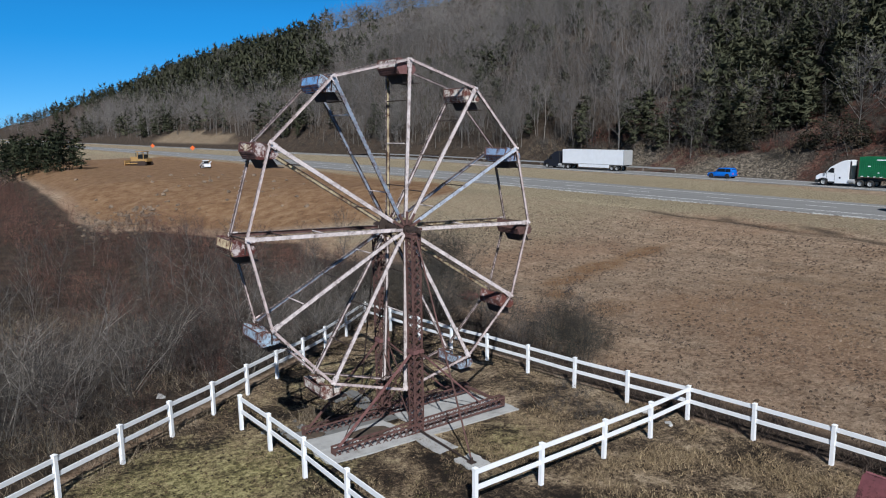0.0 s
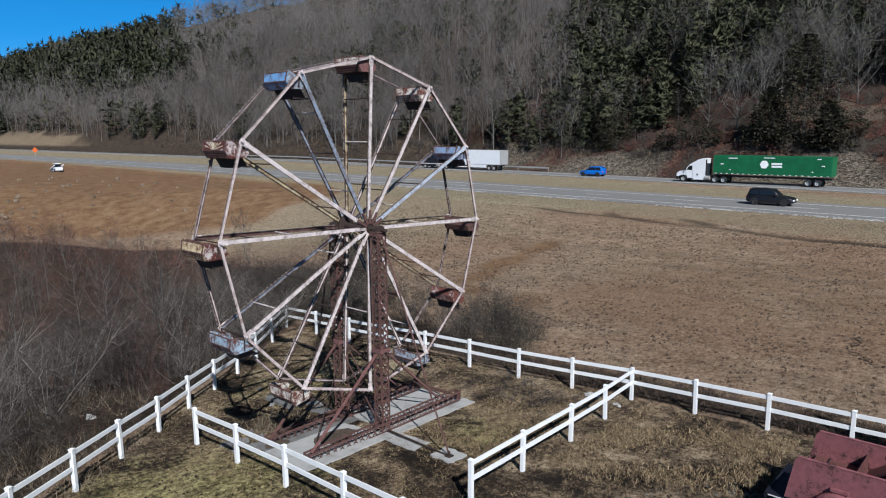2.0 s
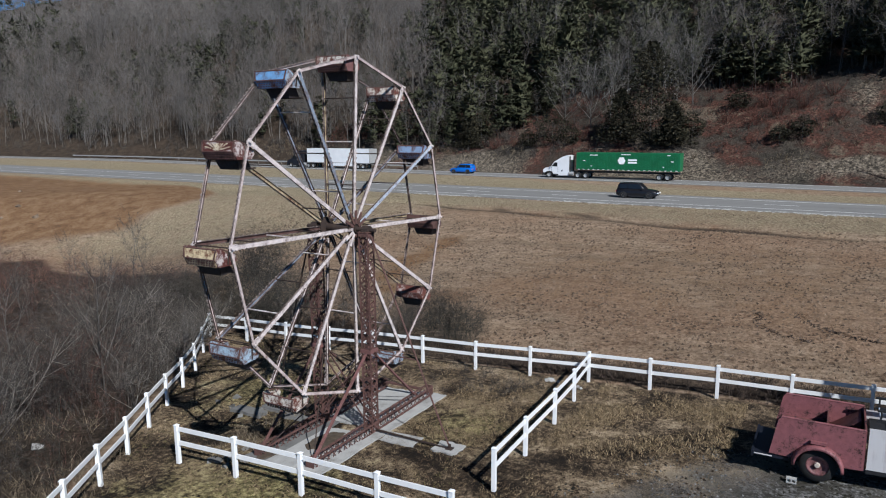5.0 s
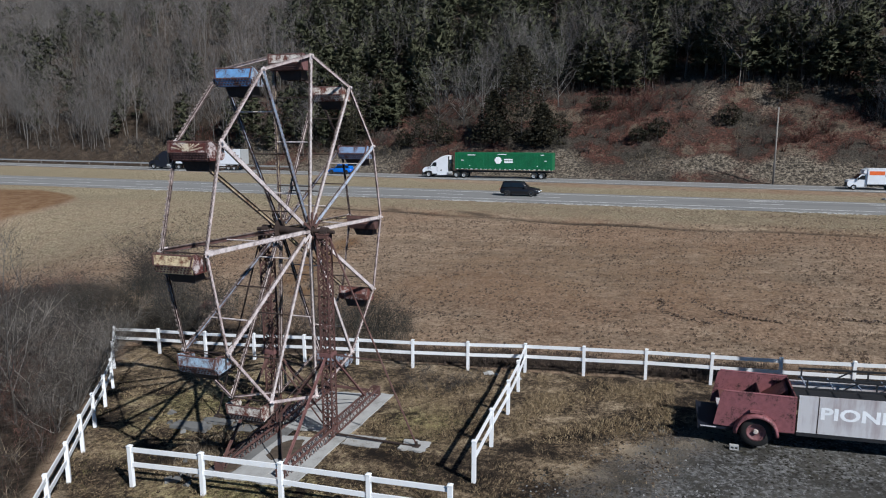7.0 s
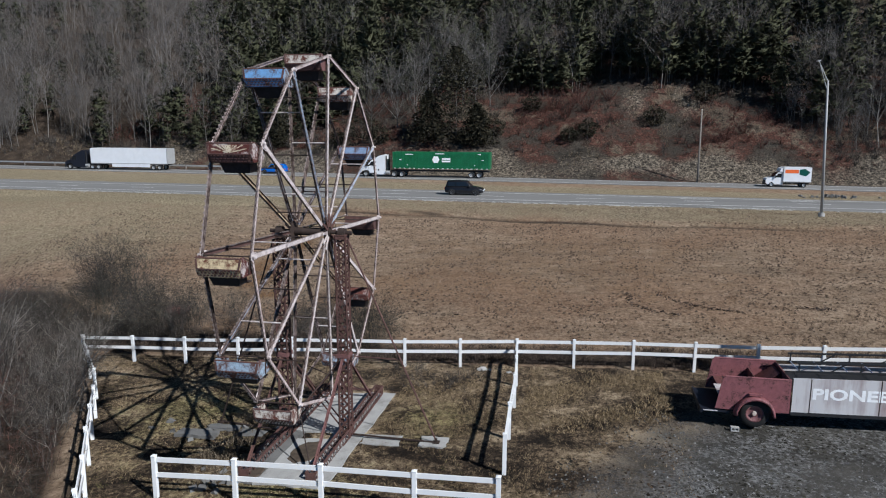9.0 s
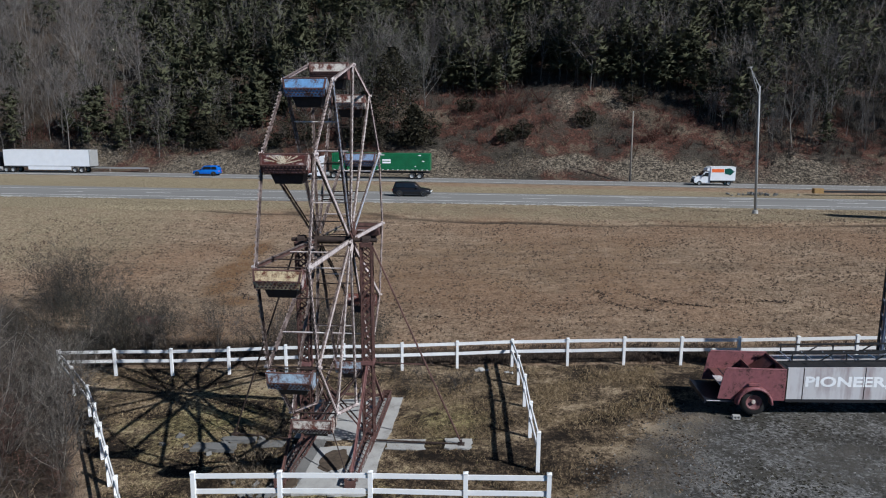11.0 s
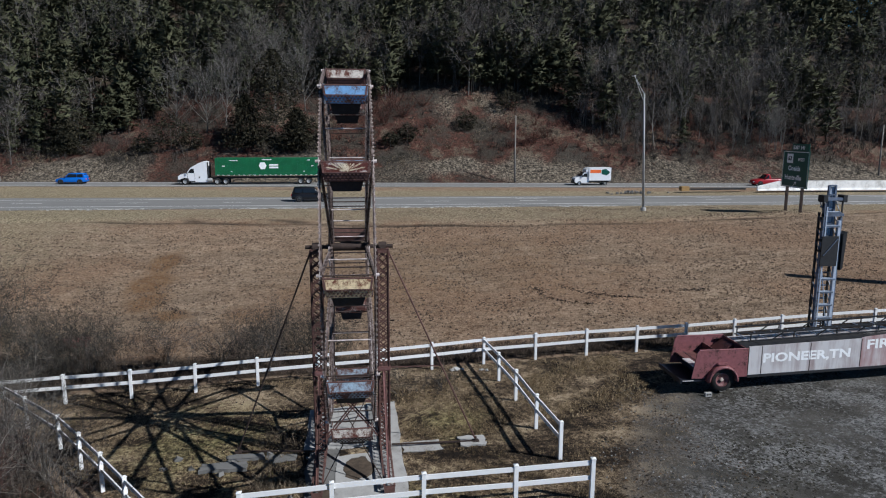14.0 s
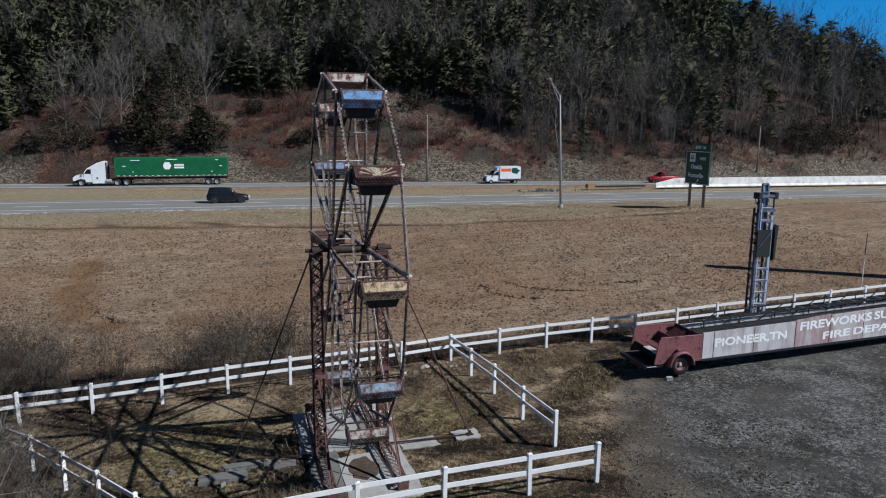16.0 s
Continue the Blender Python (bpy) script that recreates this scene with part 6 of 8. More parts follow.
def rock_heap(name, x, y, rx, ry, n, big, label, seed, mat="rock"):
    """Loose broken stones on the ground."""
    r = random.Random(seed)
    t = thing(name, (x, y, gz(x, y)), label, "rubble")
    for i in range(n):
        px, py = r.gauss(0, rx), r.gauss(0, ry)
        s = r.uniform(0.35, 1.0) * big
        m = Matrix.Translation((px, py, gz(x + px, y + py) - t.location.z + s * 0.12)) @ Euler((r.uniform(-0.6, 0.6), r.uniform(-0.6, 0.6), r.uniform(0, 6))).to_matrix().to_4x4()
        q = [m @ Vector((a * s * r.uniform(0.6, 1.1), b * s * r.uniform(0.6, 1.1), c * s * 0.6)) for c in (-0.5, 0.5) for a, b in ((-0.5, -0.5), (0.5, -0.5), (0.5, 0.5), (-0.5, 0.5))]
        part("stone", Geo().hexa(q), MAT[mat], t)


rock_heap("rock_pile", 10.5, 93.0, 3.2, 4.5, 110, 0.75, "pile of brown broken rock at the foot of the soil bank", 5, "field_stone")
rock_heap("scattered_rocks", 26.0, 100.0, 9, 22, 46, 0.7, "scattered rocks on the graded brown soil", 6, "field_stone")
rock_heap("concrete_scrap", 8.35, -5.15, 0.05, 0.25, 3, 0.35, "pale broken concrete beside the fence", 7, "concrete")
rock_heap("concrete_scrap", 8.1, -6.75, 0.1, 0.18, 3, 0.35, "pale broken concrete under the fence", 8, "concrete")
rock_heap("pale_stone", -6.3, 9.0, 0.1, 0.1, 2, 0.7, "single pale stone in the brush", 9, "block")
rock_heap("slab_rubble", 0.0, 4.5, 0.5, 1.4, 12, 0.3, "broken concrete bits lying in the grass", 10, "shaded_old_concrete")
rock_heap("slab_rubble", -3.9, 1.9, 0.35, 0.5, 9, 0.3, "broken concrete bits at the corner of the slab", 11, "shaded_old_concrete")
MAT["scrap_red"] = painted("faded_red_scrap", (0.22, 0.06, 0.05), (0.09, 0.035, 0.03), 0.48, 3)
scrap = thing("scrap_panel", (15.8, 15.4, gz(15.8, 15.4)), "faded red sheet scrap lying in the brush", "scrap")
part("panel", Geo().hexa([(-0.4, -0.7, 0.10), (0.4, -0.7, 0.2), (0.4, 0.7, 0.2), (-0.4, 0.7, 0.10), (-0.4, -0.7, 0.25), (0.35, -0.7, 0.5), (0.35, 0.7, 0.45), (-0.4, 0.7, 0.2)]), MAT["scrap_red"], scrap)
part("stand", Geo().box((-0.3, -0.4, 0), (0.3, 0.4, 0.16)), MAT["rust"], scrap)
for x, y in ((74.5, 262.0), (77.0, 330.0), (53.0, 420.0)):
    w = thing("warning_sign", (x, y, gz(x, y)), "orange diamond road works sign on a post", "road sign", "road works signs")
    part("post", Geo().beam((0, 0, 0), (0, 0, 2.0), 0.08, 0.08, (0, 1, 0)), MAT["galvanised"], w)
    part("plate", Geo().extrude([(0, -1.0), (1.0, 0), (0, 1.0), (-1.0, 0)], 0.04, Matrix.Translation((0, -0.06, 2.4)) @ Matrix(((1, 0, 0, 0), (0, 0, 1, 0), (0, 1, 0, 0), (0, 0, 0, 1)))), MAT["orange"], w)

# ---- vegetation ----
MAT.update({
    "bark": crowned("grey_winter_bark", (0.054, 0.048, 0.042), (0.265, 0.243, 0.218)),
    "pine_bark": leafy("dark_pine_bark", (0.045, 0.037, 0.031), (0.17, 0.14, 0.118)),
    "pale_bark": leafy("pale_grey_bark", (0.09, 0.083, 0.073), (0.30, 0.277, 0.25)),
    "bank_twig": leafy("grey_bank_twigs", (0.024, 0.020, 0.017), (0.155, 0.135, 0.115)),
    "twig": crowned("grey_brown_twigs", (0.046, 0.040, 0.036), (0.222, 0.20, 0.182)),
    "thicket_red": tufted("reddish_brown_thicket_twigs", (0.036, 0.019, 0.015), (0.26, 0.135, 0.10)),
    "stem": leafy("pale_grey_bush_stems", (0.05, 0.045, 0.04), (0.27, 0.24, 0.205)),
    "brush": leafy("brown_brush_twigs", (0.026, 0.019, 0.015), (0.15, 0.111, 0.088)),
    "thicket_dark": tufted("dark_grey_green_thicket_twigs", (0.014, 0.013, 0.010), (0.13, 0.12, 0.095)),
    "brush_grey": tufted("grey_brush_twigs", (0.020, 0.016, 0.014), (0.215, 0.182, 0.155)),
    "russet": leafy("russet_bramble_twigs", (0.048, 0.021, 0.016), (0.20, 0.086, 0.062)),
    "needle": crowned("dark_pine_needles", (0.022, 0.026, 0.014), (0.090, 0.090, 0.051), own=0.30),
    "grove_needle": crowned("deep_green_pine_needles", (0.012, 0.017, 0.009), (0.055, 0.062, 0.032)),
    "cedar": leafy("cedar_foliage", (0.012, 0.012, 0.007), (0.056, 0.048, 0.027)),
    "bank_straw": leafy("bank_straw_stems", (0.07, 0.052, 0.034), (0.33, 0.265, 0.185)),
    "straw": leafy("dry_straw_blades", (0.12, 0.083, 0.046), (0.47, 0.36, 0.215)),
    "field_straw": leafy("field_straw_blades", (0.12, 0.084, 0.056), (0.34, 0.262, 0.192)),
    "dead_leaf": leafy("dark_dead_leaves", (0.012, 0.008, 0.005), (0.11, 0.07, 0.04)),
    "clod": leafy("brown_field_clods", (0.055, 0.036, 0.024), (0.21, 0.148, 0.10)),
    "lot_stone": leafy("loose_grey_stones", (0.04, 0.04, 0.038), (0.24, 0.237, 0.23)),
    "lot_moss": leafy("dark_lot_moss", (0.012, 0.011, 0.008), (0.055, 0.05, 0.034)),
    "moss_blade": leafy("green_grass_blades", (0.06, 0.06, 0.02), (0.22, 0.19, 0.07)),
})


class Tri:
    """Triangles gathered as arrays, with a material number each."""

    def __init__(self):
        self.v, self.f, self.m, self.n, self.k = [], [], [], 0, []

    def sprays(self, base, tip, width, facing, normal, mi=0):
        """Triangles that face one way and are shaded by the round of the clump that they belong to."""
        s = np.cross(tip - base, facing)
        s /= np.linalg.norm(s, axis=1)[:, None] + 1e-9
        s *= np.broadcast_to(np.asarray(width, float), (len(base),))[:, None] / 2
        self.v.append(np.stack([base - s, base + s, tip], 1).reshape(-1, 3))
        nn = normal / (np.linalg.norm(normal, axis=1)[:, None] + 1e-9)
        self.k.append(np.repeat(nn, 3, axis=0))
        self.f.append(np.arange(3 * len(base)).reshape(-1, 3) + self.n)
        self.m.append(np.full(len(base), mi))
        self.n += 3 * len(base)

    def tube(self, pts, radii, sides=4, mi=0):
        pts = np.asarray(pts, float)
        k = len(pts)
        d = np.gradient(pts, axis=0)
        d /= np.linalg.norm(d, axis=1)[:, None] + 1e-9
        ref = np.where(np.abs(d[:, 2:3]) > 0.9, [[1.0, 0, 0]], [[0, 0, 1.0]])
        s = np.cross(d, ref)
        s /= np.linalg.norm(s, axis=1)[:, None] + 1e-9
        u = np.cross(s, d)
        a = np.arange(sides) * 2 * np.pi / sides
        ring = pts[:, None] + np.asarray(radii)[:, None, None] * (s[:, None] * np.cos(a)[None, :, None] + u[:, None] * np.sin(a)[None, :, None])
        o = self.n
        self.v.append(ring.reshape(-1, 3))
        out = s[:, None] * np.cos(a)[None, :, None] + u[:, None] * np.sin(a)[None, :, None]
        self.k.append(out.reshape(-1, 3))
        i = np.arange(k - 1)[:, None] * sides + np.arange(sides)[None]
        j = np.arange(k - 1)[:, None] * sides + (np.arange(sides)[None] + 1) % sides
        f = np.concatenate([np.stack([i, j, j + sides], -1).reshape(-1, 3), np.stack([i, j + sides, i + sides], -1).reshape(-1, 3)]) + o
        self.f.append(f)
        self.m.append(np.full(len(f), mi))
        self.n += k * sides

    def blades(self, base, tip, width, rng, mi=0, loose=None):
        """Thin triangles from base points to tips."""
        base, tip = np.asarray(base, float), np.asarray(tip, float)
        k = len(base)
        facing = rng.normal(size=(k, 3))
        if loose is not None:                       # blades that lie flat, facing the sky
            facing = facing * loose + [0, 0, 1.0]
        s = np.cross(tip - base, facing)
        s /= np.linalg.norm(s, axis=1)[:, None] + 1e-9
        s *= np.broadcast_to(np.asarray(width, float), (k,))[:, None] / 2
        v = np.stack([base - s, base + s, tip], 1).reshape(-1, 3)
        self.v.append(v)
        flat = np.cross(s, tip - base)
        self.k.append(np.repeat(flat / (np.linalg.norm(flat, axis=1)[:, None] + 1e-9), 3, axis=0))
        self.f.append(np.arange(3 * k).reshape(-1, 3) + self.n)
        self.m.append(np.full(k, mi))
        self.n += 3 * k

    def flakes(self, centre, size, rng, mi=0, flat=0.4):
        """Small leaf-like triangles at random turns."""
        c = np.asarray(centre, float)
        k = len(c)
        p, q = rng.normal(size=(k, 3)), rng.normal(size=(k, 3))
        p[:, 2] *= flat
        p /= np.linalg.norm(p, axis=1)[:, None]
        q /= np.linalg.norm(q, axis=1)[:, None]
        sz = np.broadcast_to(np.asarray(size, float), (k,))[:, None]
        v = np.stack([c - p * sz * 0.5, c + p * sz * 0.5, c + q * sz * 0.55], 1).reshape(-1, 3)
        self.v.append(v)
        flat = np.cross(p, q)
        self.k.append(np.repeat(flat / (np.linalg.norm(flat, axis=1)[:, None] + 1e-9), 3, axis=0))
        self.f.append(np.arange(3 * k).reshape(-1, 3) + self.n)
        self.m.append(np.full(k, mi))
        self.n += 3 * k

    def arrays(self):
        return np.concatenate(self.v), np.concatenate(self.f), np.concatenate(self.m)

    def shaded(self):
        return (*self.arrays(), np.concatenate(self.k))


def bare_tree(rng, h, limbs=16, twigs=7, sides=5, low=0.3, spread=1.0, thick=0.0075, parts=False, rings=6, fine=1.0):
    """A leafless tree: a bent trunk that thins away into leaders, rising limbs, and twigs fanning from each limb."""
    t, c = Tri(), Tri()
    if not parts:
        c = t
    z = np.linspace(0, 1, rings)
    lean = rng.normal(0, 0.05, 2)
    wob = rng.normal(0, 0.018, (rings, 2)) * z[:, None]
    trunk = np.c_[(lean[0] * z + wob[:, 0]) * h, (lean[1] * z + wob[:, 1]) * h, z * h * 0.88]
    t.tube(trunk, h * thick * (1.02 - z) ** 1.25 + 0.008, sides, 0)
    fork = rng.uniform(0, 6.283)
    for i in range(limbs):
        f = low + (0.98 - low) * ((i + rng.uniform(0, 1)) / limbs) ** 0.8
        b = np.array([np.interp(f, z, trunk[:, k]) for k in range(3)])
        a = fork + i * 2.4 + rng.uniform(-0.5, 0.5)
        ln = h * (0.46 - 0.28 * f) * rng.uniform(0.6, 1.35) * spread + 0.4
        el = radians(rng.uniform(28, 68))
        d = np.array([math.cos(a) * math.cos(el), math.sin(a) * math.cos(el), math.sin(el)])
        mid = b + d * ln * 0.5
        end = b + d * ln + np.array([0, 0, ln * 0.22])
        r = max(h * thick * (1.05 - f) * 0.55, 0.014)
        if parts:
            c.tube([b, mid, end], [r, r * 0.65, 0.007], 3, 0)
        else:
            c.blades([b, mid - (mid - b) * 0.2], [end, end], [r * 2.4, r * 1.6], rng, 0)
        if twigs:
            g = rng.uniform(0.15, 1.0, twigs)[:, None]
            tb = b + (end - b) * g
            dv = rng.normal(size=(twigs, 3)) * 0.7 + d * 0.75 + np.array([0, 0, 0.55])
            dv /= np.linalg.norm(dv, axis=1)[:, None]
            tl = ln * rng.uniform(0.25, 0.75, twigs)[:, None]
            c.blades(tb, tb + dv * tl, (0.012 + 0.0020 * h) * fine, rng, 1)
    return (t, c) if parts else t.arrays()


def pine_tree(rng, h, boughs=16, clumps=2, sprays=8, size=0.62, low=0.32, parts=False, full=1.0):
    """A rough pine: bare lower trunk, uneven boughs that end in clumps of needles, gaps between them."""
    t, c = Tri(), Tri()
    if not parts:
        c = t
    z = np.linspace(0, 1, 4)
    trunk = np.c_[rng.normal(0, 0.012, 4) * z * h, rng.normal(0, 0.012, 4) * z * h, z * h]
    t.tube(trunk, h * 0.010 * (1.05 - z) + 0.01, 4, 0)
    for i in range(boughs):
        f = low + (0.97 - low) * ((i + rng.uniform(0, 1)) / boughs) ** 0.9
        a = i * 2.4 + rng.uniform(-0.7, 0.7)
        ln = h * (0.055 + 0.17 * (1 - f) ** 0.6) * rng.uniform(0.55, 1.3) * full
        b = np.array([np.interp(f, z, trunk[:, k]) for k in range(3)])
        out = np.array([math.cos(a), math.sin(a), 0])
        end = b + out * ln + [0, 0, ln * rng.uniform(-0.1, 0.35)]
        if parts:
            c.tube([b, end], [0.035, 0.012], 3, 0)
        for q in range(clumps):
            g = (q + rng.uniform(0.35, 1.0)) / clumps
            mid = b + (end - b) * g + rng.normal(0, 0.08 * ln, 3)
            d = rng.normal(size=(sprays, 3)) * [1, 1, 0.42] + out * 0.5 + [0, 0, 0.22]
            d /= np.linalg.norm(d, axis=1)[:, None]
            ln2 = size * rng.uniform(0.7, 1.5, (sprays, 1))
            p = mid + d * ln2 * 0.15
            tip = mid + d * ln2
            norm = d * 0.4 + out * 0.6 + [0, 0, 0.22]
            face = norm * 0.8 + rng.normal(0, 0.45, (sprays, 3))
            face *= np.sign((face * norm).sum(1))[:, None]
            c.sprays(p, tip, size * 0.36, face, norm, 1)
    d = rng.normal(size=(5, 3)) * [0.5, 0.5, 0.4] + [0, 0, 0.7]
    p = np.repeat(trunk[-1:] - [0, 0, 0.05 * h], 5, axis=0)
    c.sprays(p, p + d * size * 1.4, size * 0.6, rng.normal(size=(5, 3)), d, 1)
    return (t, c) if parts else t.shaded()


def shrub(rng, h, stems=14, twigs=6, width=0.6, thick=0.016):
    """A bare bush of many rising stems."""
    t = Tri()
    a = rng.uniform(0, 6.283, stems)
    r = rng.uniform(0, 0.25, stems) * h * width
    b = np.c_[np.cos(a) * r, np.sin(a) * r, np.zeros(stems)]
    top = np.c_[np.cos(a) * (r + rng.uniform(0.15, 0.75, stems) * h * width), np.sin(a) * (r + rng.uniform(0.15, 0.75, stems) * h * width), h * rng.uniform(0.55, 1.1, stems)]
    top[:, :2] += rng.normal(0, 0.1 * h, (stems, 2))
    t.blades(b, top, thick * 1.6, rng, 0)
    t.blades(b, top, thick * 1.6, rng, 0)
    for g0, g1, s in ((0.2, 0.95, 0.42), (0.5, 1.0, 0.26)):
        g = rng.uniform(g0, g1, (stems, twigs))[..., None]
        p = (b[:, None] + (top - b)[:, None] * g).reshape(-1, 3)
        d = rng.normal(size=p.shape) * [0.8, 0.8, 0.5] + [0, 0, 0.65]
        d /= np.linalg.norm(d, axis=1)[:, None]
        t.blades(p, p + d * h * s * rng.uniform(0.4, 1.1, (len(p), 1)), thick * 0.8, rng, 0)
    return t.arrays()


def bushy(rng, h, stems=6, limbs=6, twigs=4, width=0.6, thick=0.022):
    """A bare bush that forks again and again into fine twigs."""
    t = Tri()
    a = rng.uniform(0, 6.283, stems)
    b = np.c_[np.cos(a), np.sin(a), np.zeros(stems)] * rng.uniform(0, 0.12, (stems, 1)) * h
    top = b + np.c_[np.cos(a) * width * rng.uniform(0.1, 0.8, stems), np.sin(a) * width * rng.uniform(0.1, 0.8, stems), rng.uniform(0.6, 1.0, stems)] * h
    bend = b + (top - b) * rng.uniform(0.4, 0.6, (stems, 1)) + rng.normal(0, 0.06 * h, (stems, 3)) * [1, 1, 0.3]
    t.blades(b, bend, thick, rng, 0)
    t.blades(bend - (bend - b) * 0.3, top, thick * 0.8, rng, 0)
    b = b + (bend - b) * 0.3
    for count, size, w in ((limbs, 0.34, 0.75), (twigs, 0.19, 0.55)):
        g = rng.uniform(0.2, 0.98, (len(b), count))[..., None]
        p = (b[:, None] + (top - b)[:, None] * g).reshape(-1, 3)
        along_stem = np.repeat(top - b, count, axis=0)
        along_stem /= np.linalg.norm(along_stem, axis=1)[:, None]
        d = rng.normal(size=p.shape) * [0.75, 0.75, 0.55] + along_stem * 0.55 + [0, 0, 0.2]
        d /= np.linalg.norm(d, axis=1)[:, None]
        q = p + d * h * size * rng.uniform(0.5, 1.1, (len(p), 1))
        t.blades(p, q, thick * w, rng, 0)
        b, top = p, q
    return t.arrays()


def round_bush(rng, h, n=620, size=0.26, tall=1.0):
    """A dense evergreen bush with a rough outline."""
    t = Tri()
    t.tube([(0, 0, 0), (0, 0, h * 0.8)], [0.07, 0.02], 5, 0)
    u = rng.normal(size=(n, 3))
    u /= np.linalg.norm(u, axis=1)[:, None]
    lump = 1 + 0.22 * np.sin(u[:, 0] * 5 + 1) * np.cos(u[:, 1] * 4) + 0.15 * np.sin(u[:, 2] * 7)
    r = rng.uniform(0.45, 1.0, n) ** 0.5 * lump
    p = u * r[:, None] * [h * 0.42 / tall, h * 0.42 / tall, h * 0.5] + [0, 0, h * 0.52]
    if tall > 1:
        f = rng.uniform(0.03, 1.0, n)
        ang = rng.uniform(0, 6.283, n)
        rad = h * 0.34 * (1.02 - f) ** 0.62 * rng.uniform(0.35, 1.0, n) * (1 + 0.28 * np.sin(3 * ang + 9 * f) + 0.22 * np.sin(2 * ang - 25 * f))
        p = np.c_[np.cos(ang) * rad, np.sin(ang) * rad, f * h]
    t.flakes(p, size * rng.uniform(0.6, 1.4, n), rng, 1, 1.0)
    return t.arrays()


def scatter(name, kinds, places, mats, label, category, rng, tilt=0.04):
    """Many plants laid into one mesh: kinds are arrays, places rows of x, y, z, scale, kind."""
    V, F, I, N, T, o = [], [], [], [], [], 0
    for x, y, z, s, k in places:
        v, f, m = kinds[int(k)][:3]
        a = rng.uniform(0, 6.283)
        c, n = math.cos(a), math.sin(a)
        lx, ly = rng.normal(0, tilt, 2)
        w = np.empty_like(v)
        w[:, 0] = (v[:, 0] * c - v[:, 1] * n) * s + x + v[:, 2] * lx
        w[:, 1] = (v[:, 0] * n + v[:, 1] * c) * s + y + v[:, 2] * ly
        w[:, 2] = v[:, 2] * s * rng.uniform(0.88, 1.14) + z
        V.append(w)
        F.append(f + o)
        I.append(m)
        T.append(np.full(len(v), rng.uniform(), np.float32))
        if len(kinds[int(k)]) > 3:
            q = kinds[int(k)][3]
            N.append(np.c_[q[:, 0] * c - q[:, 1] * n, q[:, 0] * n + q[:, 1] * c, q[:, 2]])
        o += len(v)
    me = tri_mesh(name, np.concatenate(V), np.concatenate(F), *mats, index=np.concatenate(I), normals=np.concatenate(N) if N else None, tone=np.concatenate(T))
    return solo(name, me, [], label, category, kind="stuff")


def pine_share(x, y):
    """How much of the wood is pine at a place."""
    s = x - far_road_x(y) - 10.0
    w = 0.5 * wave(x, y, 38, 11) + 0.35 * wave(x, y, 13, 12)
    base = 0.05 + 0.72 * (1 - smooth01(-10, 14, y - 58 - 0.45 * s))
    base = base - 0.30 * smooth01(4, 12, y) * (1 - smooth01(26, 34, y)) * (1 - smooth01(24, 34, s)) - 0.55 * (1 - smooth01(-52, -36, y)) * (1 - smooth01(15, 25, s)) + 0.15 * smooth01(34, 42, y) - 0.35 * np.exp(-(((y + 10) / 24) ** 2)) * (1 - smooth01(30, 44, s))
    base = base - 0.50 * (1 - smooth01(-150, -115, y + 0.2 * (s - 60))) * smooth01(40, 75, s) + 0.25 * smooth01(34, 50, s) * (1 - smooth01(-4, 12, y - 58 - 0.45 * s))
    base = base + 1.25 * smooth01(-30, 40, y - 235 - 1.85 * s) * smooth01(34, 60, s)
    return np.clip(base + 0.5 * w - 0.1, 0.02, 0.93)


def wood_edge(y):
    """How far up the bank the trees begin."""
    return 5 + 9 * smooth01(315, 345, y) * (1 - smooth01(470, 520, y)) + 24 * (1 - smooth01(22, 60, y)) * smooth01(-54, -26, y) + 5 * (1 - smooth01(-54, -26, y)) + 3 * wave(y, 0, 9, 13)


